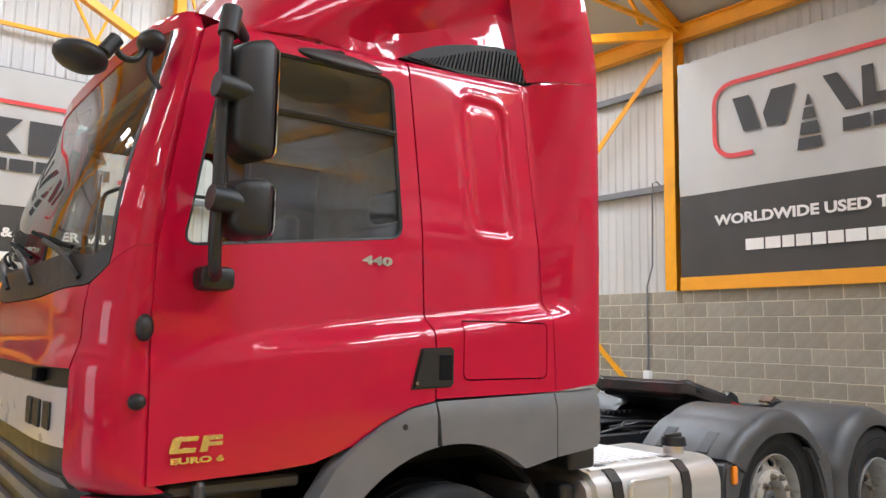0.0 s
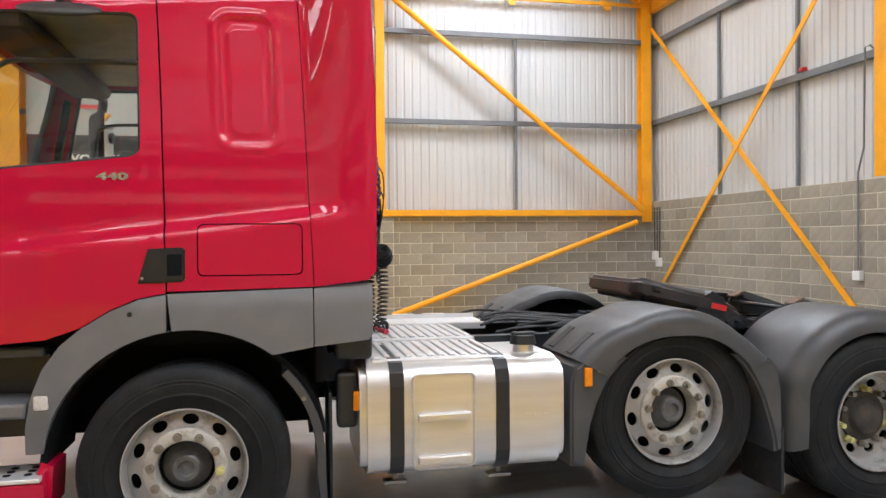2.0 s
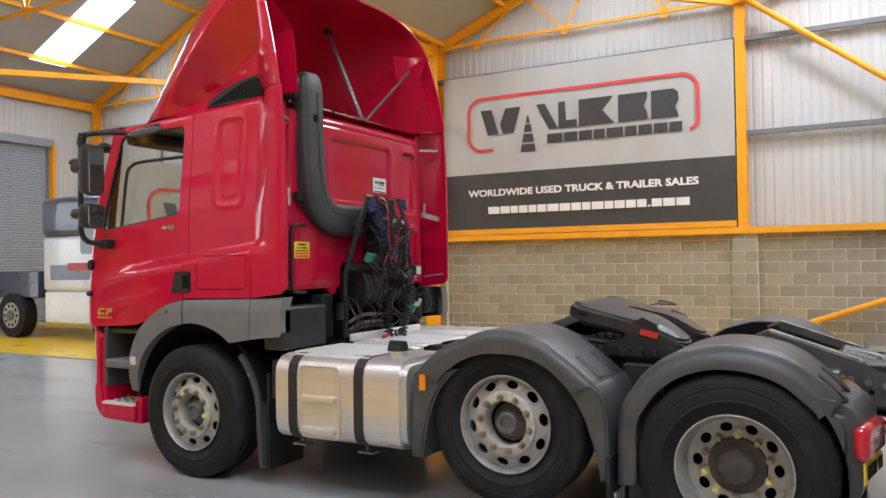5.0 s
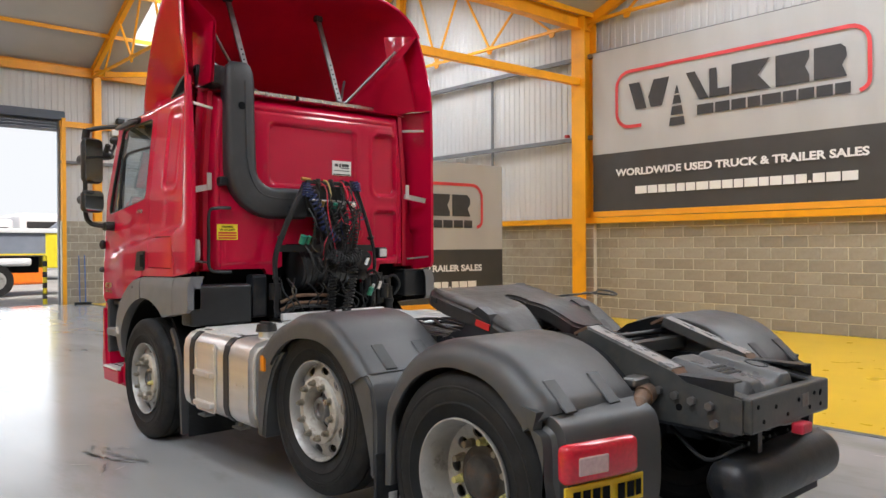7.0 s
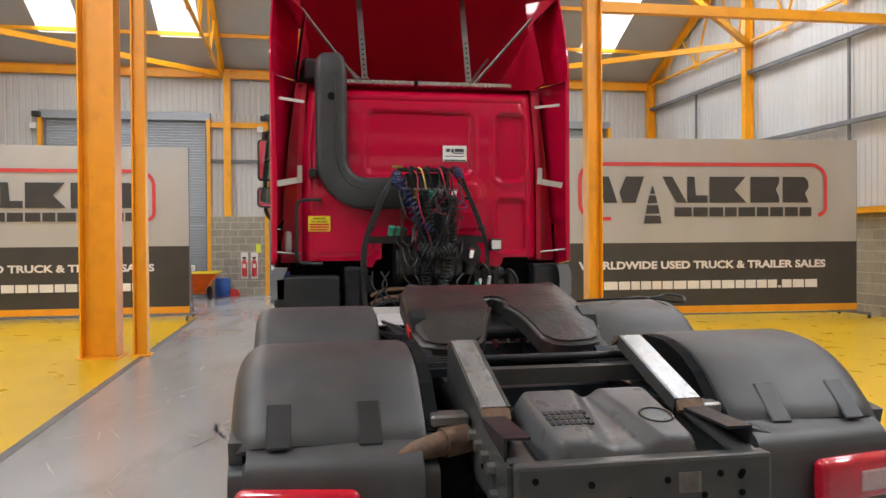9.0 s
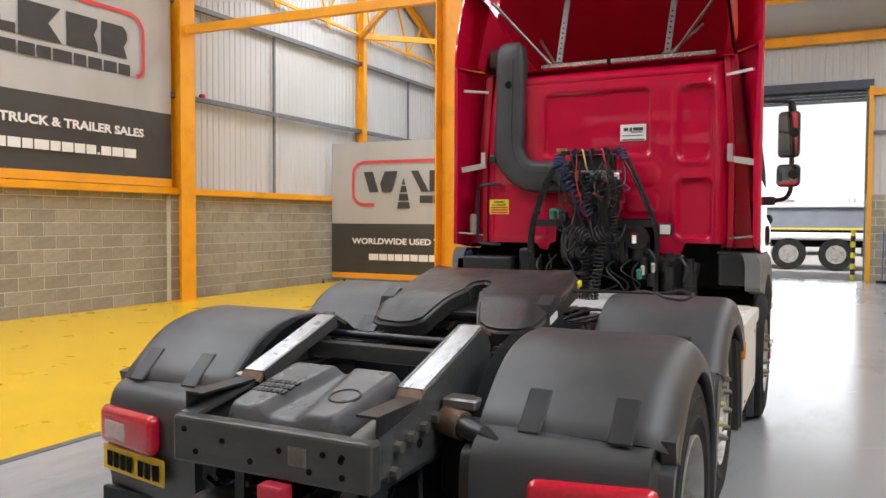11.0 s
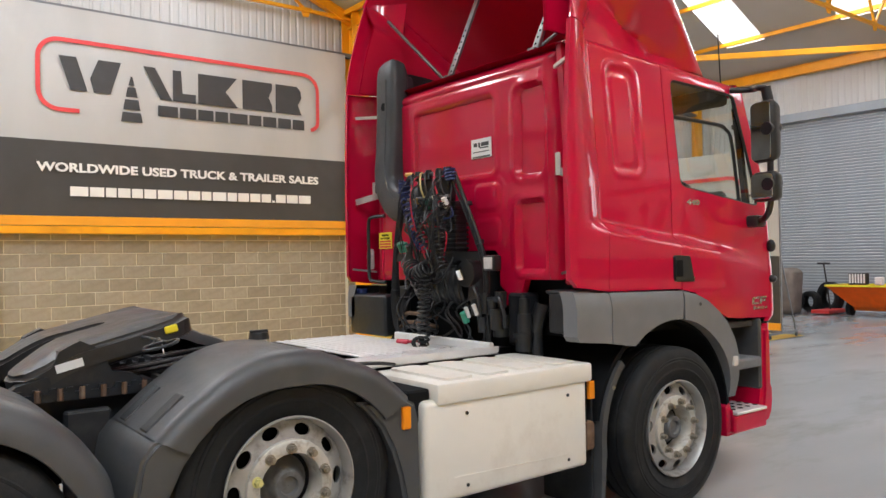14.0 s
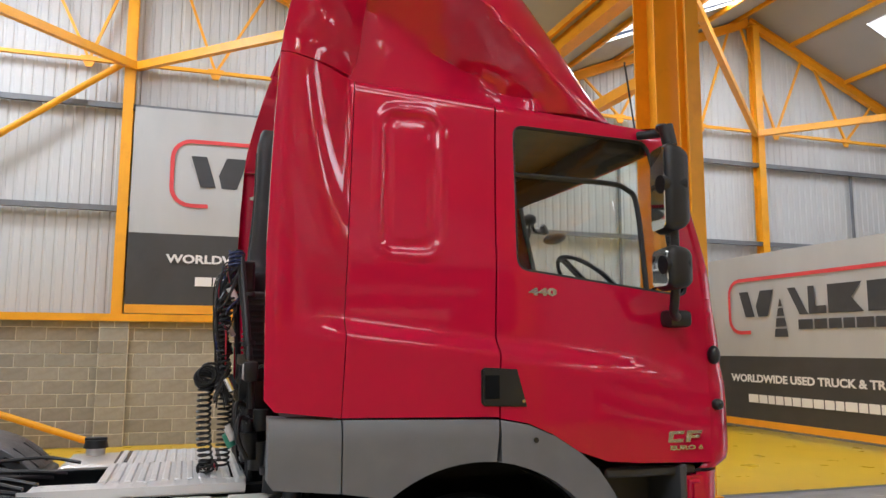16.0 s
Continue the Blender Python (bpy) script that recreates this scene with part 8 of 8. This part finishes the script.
shutter("door_1", *DOORS[0], 0.02, DOOR_H, "closed grey steel roller door")
shutter("door_2", *DOORS[1], 4.76, DOOR_H, "rolled-up dark grey roller door open to the yard", "shutter_dark")
shutter("door_3", *DOORS[2], 0.02, DOOR_H, "closed grey steel roller door")
for k, (a, b) in enumerate(DOORS):
    for y in (a - 0.07, b + 0.07):
        tagged(obj("door_jamb", box((WX0 + 0.0, y - 0.05, 0.0), (WX0 + 0.19, y + 0.05, DOOR_H + 0.05)), M["orange"]), "orange door jamb", "door frame", kind="structure")
    ch = thing("door_operator", "chain hoist box beside the roller housing", "door motor", "door operators", at=(WX0 + 0.25, a - 0.1, DOOR_H))
    part("motor_box", box((WX0 + 0.15, a - 0.22, DOOR_H + 0.02), (WX0 + 0.36, a - 0.02, DOOR_H + 0.16), 0.015), M["black"], ch)
    part("control_box", box((WX0 + 0.12, a - 0.32, DOOR_H - 0.30), (WX0 + 0.20, a - 0.14, DOOR_H - 0.14), 0.008), M["print_white"], ch)

# ---------------------------------------------------------------- things by the west wall


def carry(before, dx, south, north):
    """Move all that was built since to its place by the west wall; south and north are shifts along the wall."""
    for ob in [o for o in scene.objects if o not in before and o.parent is None]:
        y = ob.location.y if ob.type == 'EMPTY' else ob.data.vertices[0].co.y
        ob.matrix_world = Matrix.Translation((dx, south if y < 0 else north, 0)) @ ob.matrix_world


before = set(scene.objects)
M["orange_gloss"] = material("orange_spreader_paint", (0.80, 0.17, 0.01), 0.35, var=0.08, scale=5, dirt=(0.3, 0.12, 0.04), dirt_amount=0.4)
M["blue_drum"] = material("blue_drum_plastic", (0.02, 0.10, 0.38), 0.4, var=0.1, scale=5)
M["red_plastic"] = material("red_plastic", (0.50, 0.03, 0.03), 0.4, var=0.1, scale=5)
M["sign_yellow"] = material("yellow_green_sign", (0.68, 0.72, 0.05), 0.5, var=0.05, scale=5)
M["sheet"] = material("brown_tarpaulin", (0.17, 0.14, 0.12), 0.8, var=0.2, scale=4, bump=0.4, bump_scale=12)
sp = thing("salt_spreader", "orange towed salt spreader with tools in its hopper", "spreader", at=(-14.0, -3.9, 0))
bm = bmesh.new()
lo = [(-14.35, -4.25), (-13.75, -4.25), (-13.75, -3.45), (-14.35, -3.45)]
hi = [(-14.55, -4.75), (-13.45, -4.75), (-13.45, -3.05), (-14.55, -3.05)]
va = [bm.verts.new((x, y, 0.22)) for x, y in lo]
vb = [bm.verts.new((x, y, 0.72)) for x, y in hi]
bm.faces.new(va[::-1])
for i in range(4):
    bm.faces.new((va[i], va[(i + 1) % 4], vb[(i + 1) % 4], vb[i]))
bmesh.ops.solidify(bm, geom=bm.faces[:], thickness=-0.03)
part("hopper", bm, M["orange_gloss"], sp, "orange tapered hopper")
bm = bmesh.new()
for i in range(4):
    a, b = hi[i], hi[(i + 1) % 4]
    add_bar(bm, (*a, 0.73), (*b, 0.73), 0.06, 0.04)
part("hopper_rim", bm, M["sticker_yellow"], sp, "yellow hopper rim")
part("spreader_frame", box((-14.2, -4.3, 0.14), (-13.9, -3.4, 0.24), 0.01), M["orange_gloss"], sp)
for y in (-4.45, -3.30):
    part("spreader_wheel", add_tube(bmesh.new(), (-14.05, y - 0.05, 0.17), (-14.05, y + 0.05, 0.17), 0.17, 20), M["rubber"], sp)
bm = bmesh.new()
add_box(bm, (-14.15, -4.45, 0.74), (-13.95, -4.05, 1.02), 0.02)
bx = thing("crate", "dark crate of workshop tools", "crate", at=(-14.05, -4.25, 0.74))
part("crate_body", bm, M["black"], bx)
bm = bmesh.new()
for k in range(6):
    add_box(bm, (-13.949, -4.43 + 0.065 * k, 0.78), (-13.944, -4.39 + 0.065 * k, 1.0))
part("crate_slot", bm, M["print_white"], bx)
bb = thing("canister", "small white plastic canister in the hopper", "canister", at=(-14.0, -3.75, 0.74))
part("canister_body", box((-14.08, -3.85, 0.74), (-13.92, -3.68, 0.93), 0.03, 3), M["print_white"], bb)
d = thing("drum", "blue plastic drum on the floor", "drum", at=(-15.0, -3.05, 0))
part("drum_body", add_lathe(bmesh.new(), [(0.001, 0.0), (0.21, 0.0), (0.22, 0.03), (0.225, 0.30), (0.21, 0.50), (0.19, 0.53), (0.001, 0.53)], (-14.95, -3.05, 0.0), "z", 24), M["blue_drum"], d, "", True)
d = thing("dustpan", "red shovel and pan by the wall", "shovel", at=(-14.95, -2.72, 0))
part("pan", prism([(-2.88, 0.0), (-2.55, 0.0), (-2.62, 0.18), (-2.80, 0.22)], "x", -15.05, -14.85), M["red_plastic"], d)
part("handle", add_tube(bmesh.new(), (-14.95, -2.70, 0.1), (-15.1, -3.0, 0.95), 0.015, 8), M["galv"], d)
for y in (-2.45, -2.17):
    e = thing("fire_extinguisher", "red fire extinguisher on the pier", "extinguisher", "extinguishers", at=(-15.1, y, 0.55))
    part("cylinder", add_lathe(bmesh.new(), [(0.001, 0.0), (0.07, 0.0), (0.075, 0.02), (0.075, 0.40), (0.05, 0.46), (0.025, 0.48), (0.025, 0.52), (0.001, 0.52)], (-15.15, y, 0.55), "z", 20), M["red_plastic"], e, "", True)
    part("head", box((-15.19, y - 0.05, 1.06), (-15.11, y + 0.05, 1.12), 0.01), M["black"], e)
    part("label_patch", box((-15.073, y - 0.045, 0.80), (-15.070, y + 0.045, 0.92)), M["print_white"], e)
    part("backing_board", box((-15.24, y - 0.10, 0.48), (-15.225, y + 0.10, 1.25)), M["print_white"], e)
for y, z in ((-2.05, 1.37), (3.55, 1.40)):
    tagged(obj("wall_notice", box((-15.238, y - 0.07, z - 0.13), (-15.225, y + 0.07, z + 0.13)), M["sign_yellow"]), "yellow safety notice on the block pier", "sign", "wall notices")
for y in (2.6, 2.75):
    br = thing("broom", "blue-handled broom leaning on the pier", "broom", "brooms", at=(-15.1, y, 0))
    part("handle", add_tube(bmesh.new(), (-15.0, y, 0.05), (-15.18, y + 0.03, 1.35), 0.016, 8), M["blue_drum"], br)
    part("head", box((-15.05, y - 0.14, 0.0), (-14.95, y + 0.14, 0.07), 0.01), M["black"], br)
dk = thing("desk", "small brown table by the roller door", "table", at=(-14.6, 4.9, 0))
part("tabletop", box((-14.9, 4.5, 0.72), (-14.3, 5.5, 0.75), 0.005, 1), M["sheet"], dk)
for x in (-14.87, -14.33):
    for y in (4.53, 5.47):
        part("leg", add_bar(bmesh.new(), (x, y, 0), (x, y, 0.72), 0.03, 0.03), M["black"], dk)
rng2 = random.Random(8)
for k in range(7):
    y, x = -5.3 - 0.42 * k, -14.75 + rng2.uniform(-0.15, 0.2)
    r = rng2.uniform(0.26, 0.40)
    ty = thing("spare_tyre", "used tyre leaning by the roller door", "tyre", "spare tyres", at=(x, y, 0))
    bm = tyre_mesh(r, r * 0.55, 0.20)
    bmesh.ops.transform(bm, matrix=pose(x, y, r * 0.96, 0, 14, 90 + rng2.uniform(-30, 30)), verts=bm.verts[:])
    part("carcass", bm, M["rubber"], ty, "", True)
tp_ = thing("covered_machine", "machine under a brown tarpaulin", "machine", at=(-13.6, -5.9, 0))
bm = box((-13.9, -6.3, 0.0), (-13.3, -5.5, 1.15), 0.15, 4)
for v in bm.verts:
    v.co += Vector((noise.noise(v.co * 3), noise.noise(v.co * 3 + Vector((5, 0, 0))), 0)) * 0.08
part("cover", bm, M["sheet"], tp_, "", True)
pl = thing("pallet_jack", "dark trolley with an upright handle", "trolley", at=(-14.2, -5.0, 0))
part("handle", add_tube(bmesh.new(), (-14.2, -5.0, 0.1), (-14.1, -5.1, 1.25), 0.02, 8), M["black"], pl)
part("grip", add_tube(bmesh.new(), (-14.1, -5.25, 1.25), (-14.1, -4.95, 1.25), 0.025, 8), M["black"], pl)
part("forks", box((-14.6, -5.25, 0.03), (-13.7, -4.8, 0.12), 0.02), M["red_plastic"], pl)
carry(before, WX0 + 15.4, -0.16, 0.35)
wb = thing("wall_switch_conduit", "grey conduit down the wall to a white socket", "conduit", "conduits")
part("conduit", add_sweep(bmesh.new(), [(WX1 - 0.15, 3.80, 4.02), (WX1 - 0.18, 3.86, 4.10), (WX1 - 0.20, 3.93, 4.08), (WX1 - 0.20, 3.95, 2.75), (WX1 - 0.20, 4.06, 2.42), (WX1 - 0.20, 4.06, 1.08)], 0.014, 8), M["galv"], wb)
part("socket", box((WX1 - 0.24, 3.99, 0.96), (WX1 - 0.16, 4.13, 1.09), 0.01), M["print_white"], wb)
cb = thing("wall_switch_conduit", "black cables down to a switch in the corner", "conduit", "conduits")
for k in range(3):
    part("cable", add_tube(bmesh.new(), (WX1 - 0.19, 9.84 - 0.11 * k, 2.2), (WX1 - 0.19, 9.84 - 0.11 * k, 1.3 - 0.1 * k), 0.010, 6), M["black"], cb)
for z, y in ((1.20, 9.78), (1.06, 9.62)):
    part("switch_box", box((WX1 - 0.26, y - 0.06, z - 0.09), (WX1 - 0.16, y + 0.06, z + 0.09), 0.01), M["print_white"], cb)
for x, y, z in ((-4.75, WY1 - 0.2, 3.97), (-4.85, WY0 + 0.22, 3.95), (WX1 - 0.12, 5.27, 4.05)):
    a = thing("alarm_beacon", "small red alarm beacon on the cladding rail", "beacon", "beacons", at=(x, y, z))
    part("lens", box((x - 0.05, y - 0.05, z), (x + 0.05, y + 0.05, z + 0.07), 0.02), M["red_plastic"], a)

# ---------------------------------------------------------------- parked lorry behind the standing banner
before = set(scene.objects)
M["white_paint"] = material("white_lorry_paint", (0.74, 0.76, 0.78), 0.3, var=0.03, scale=2, coat=0.8)
M["navy"] = material("dark_blue_lorry_paint", (0.03, 0.04, 0.08), 0.3, var=0.05, scale=2, coat=0.8)
lo_ = thing("parked_lorry", "white and navy lorry parked on the painted bay", "truck", at=(-9.6, 6.2, 0))
part("cab_shell", box((-10.9, 5.0, 1.05), (-8.1, 7.3, 2.25), 0.10, 4), M["white_paint"], lo_, "white lorry cab side", True)
part("cab_top", box((-10.95, 4.98, 2.25), (-8.3, 7.32, 3.1), 0.15, 4), M["navy"], lo_, "navy lorry cab top", True)
part("stripe", box((-10.6, 4.992, 1.30), (-8.2, 5.0, 1.62)), M["navy"], lo_)
part("red_stripe", box((-10.0, 4.986, 1.50), (-8.2, 4.992, 1.66)), M["red_plastic"], lo_)
part("side_window", prism(rounded(-9.55, -8.55, 1.85, 2.40, 0.08), "y", 4.97, 4.995), M["shutter"], lo_, "pale lorry side window")
part("skirt", box((-10.9, 5.05, 0.35), (-9.3, 5.6, 1.05), 0.05, 3), M["white_paint"], lo_)
for x in (-8.75, -12.0):
    part("lorry_wheel", add_tube(bmesh.new(), (x, 4.98, 0.5), (x, 5.28, 0.5), 0.5, 36), M["rubber"], lo_, "", True)
    part("rim", add_tube(bmesh.new(), (x, 4.965, 0.5), (x, 4.985, 0.5), 0.29, 30), M["rim"], lo_, "", True)
    bm = bmesh.new()
    for k in range(10):
        a = 2 * math.pi * k / 10
        add_tube(bm, (x + 0.22 * math.cos(a), 4.960, 0.5 + 0.22 * math.sin(a)), (x + 0.22 * math.cos(a), 4.966, 0.5 + 0.22 * math.sin(a)), 0.035, 10)
    part("rim_hole", bm, M["dark"], lo_)
    part("rim_hub", add_tube(bmesh.new(), (x, 4.94, 0.5), (x, 4.966, 0.5), 0.12, 20), M["hub"], lo_, "", True)
part("load_body", box((-14.6, 5.05, 0.9), (-11.1, 7.25, 1.5), 0.03), M["navy"], lo_)

# ---------------------------------------------------------------- the yard beyond the open door
carry(before, -0.6, 0, 0.2)
before = set(scene.objects)
M["tipper"] = material("blue_grey_tipper_paint", (0.22, 0.25, 0.31), 0.5, var=0.08, scale=3)
# pale paint of the tipper's parts; on far things, haze put into the colour
M["pale"] = material("pale_paint_and_haze", (0.75, 0.77, 0.80), 0.8, var=0.05, scale=1)
ty = thing("tipper_lorry", "blue-grey tipper lorry standing in the yard", "truck", at=(-20.5, -0.5, 0))
part("tipper_body", box((-22.6, -6.5, 1.30), (-20.2, 3.6, 2.05), 0.04), M["tipper"], ty, "blue-grey tipper side")
part("body_rail", box((-22.65, -6.55, 2.05), (-20.12, 3.65, 2.20), 0.02), M["pale"], ty)
part("yellow_stripe", box((-20.195, -6.4, 1.33), (-20.18, 3.5, 1.38)), M["sticker_yellow"], ty)
part("tail_post", box((-22.5, 3.3, 0.9), (-20.16, 3.75, 2.2), 0.03), M["sticker_yellow"], ty)
part("mud_wing", box((-20.9, -0.35, 0.98), (-20.2, 2.9, 1.24), 0.08, 3), M["pale"], ty, "white wheel wing", True)
part("tipper_frame", box((-22.2, -6.4, 0.75), (-20.6, 3.2, 1.28), 0.02), M["dark"], ty)
for y in (0.45, 1.85, -4.6):
    part("lorry_wheel", add_tube(bmesh.new(), (-20.2, y, 0.52), (-20.55, y, 0.52), 0.52, 32), M["rubber"], ty, "", True)
    part("rim", add_tube(bmesh.new(), (-20.185, y, 0.52), (-20.22, y, 0.52), 0.30, 28), M["rim"], ty, "", True)
for y in (-2.2, -1.7, -1.2):
    part("side_tank", add_tube(bmesh.new(), (-20.5, y - 0.2, 0.75), (-20.5, y + 0.2, 0.75), 0.2, 16), M["pale"], ty)
rng3 = random.Random(3)
for k in range(9):
    y = -9 + 2.6 * k
    h = rng3.uniform(2.0, 3.4)
    v = thing("parked_vehicle", "pale vehicle far off in the bright yard", "vehicle", "yard vehicles", at=(-34, y, 0))
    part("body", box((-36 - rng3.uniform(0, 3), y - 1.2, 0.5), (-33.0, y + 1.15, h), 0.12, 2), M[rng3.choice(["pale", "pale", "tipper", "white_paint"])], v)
    part("screen", box((-32.995, y - 0.9, h * 0.6), (-32.98, y + 0.9, h * 0.88)), M["black"], v)
    for yy in (y - 0.8, y + 0.8):
        part("wheel", add_tube(bmesh.new(), (-33.0, yy - 0.12, 0.45), (-33.0, yy + 0.12, 0.45), 0.45, 16), M["rubber"], v)
dig = thing("digger_arm", "dark loader crane arm against the bright sky", "excavator", at=(-30, 6.0, 0))
part("boom", add_bar(bmesh.new(), (-30, 5.0, 1.4), (-30, 7.2, 3.3), 0.25, 0.35), M["tipper"], dig)
part("dipper", add_bar(bmesh.new(), (-30, 7.2, 3.3), (-30, 8.6, 2.2), 0.22, 0.28), M["tipper"], dig)
part("base", box((-31.5, 3.6, 0.0), (-29.2, 5.6, 1.9), 0.1), M["orange_gloss"], dig)
# end of the yard
shed = thing("yard_shed", "far industrial shed beyond the yard, haze put into its pale colour", "building", at=(-60, -4, 0))
# wall and roof share one pale colour that paints in the haze
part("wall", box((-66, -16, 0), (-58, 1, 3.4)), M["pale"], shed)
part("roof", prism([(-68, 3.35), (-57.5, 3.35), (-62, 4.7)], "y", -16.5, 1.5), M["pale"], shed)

bo = thing("bollard", "black and yellow striped door bollard", "bollard", at=(-15.9, 2.20, 0))
for k in range(9):
    part("band", add_tube(bmesh.new(), (-15.9, 2.20, 0.15 * k), (-15.9, 2.20, 0.15 * k + 0.149), 0.06, 16), M["black" if k % 2 else "sticker_yellow"], bo)

carry(before, WX0 + 15.4, 0.1, 0.1)
# bright overcast sky far behind the yard
sky_mat = bpy.data.materials.new("bright_overcast_backdrop")
sky_mat.use_nodes = True
kn = sky_mat.node_tree
kn.nodes.remove(kn.nodes["Principled BSDF"])
k_em = kn.nodes.new("ShaderNodeEmission")
k_em.inputs[0].default_value, k_em.inputs[1].default_value = (0.95, 0.97, 1.0, 1), 1.1
kn.links.new(k_em.outputs[0], kn.nodes["Material Output"].inputs[0])
tagged(obj("backdrop", box((-90.5, -70, -0.5), (-90, 70, 40)), sky_mat), "bright white overcast sky beyond the yard", "sky", kind="structure")

# ---------------------------------------------------------------- block walls
block_wall("block_wall_north", "x", WX0, WX1, BLOCK_N, WY1 - 0.16, -1, -3.8, 8.3, "tan concrete block wall with pale joints")
block_wall("block_wall_south", "x", WX0, WX1, BLOCK_N, WY0 + 0.15, 1, -3.8, 8.3, "tan concrete block wall with pale joints")
block_wall("block_wall_east", "y", WY0, WY1, BLOCK_E, WX1 - 0.16, -1, 2.6, 9.6, "tan concrete block wall with pale joints")
for k, (a, b) in enumerate(piers):
    block_wall("block_wall_pier_%d" % (k + 1), "y", a, b, PIER_H, WX0 + 0.16, 1, 99, 99, "concrete block pier between the doors")
for yy, s in ((WY1 - 0.16, -1), (WY0 + 0.15, 1)):
    for x in (RIDGE_E + 0.12, VALLEY_X, RIDGE_W - 0.1):
        p = block_wall("block_pilaster", "x", x - 0.225, x + 0.225, BLOCK_N, yy + s * 0.10, s, -99, 99, "concrete block pilaster under the post")
block_wall("block_wall_east_thick", "y", -3.0, 3.34, BLOCK_E, WX1 - 0.27, -1, 0.0, 3.4, "pale concrete block wall standing forward under the banner")
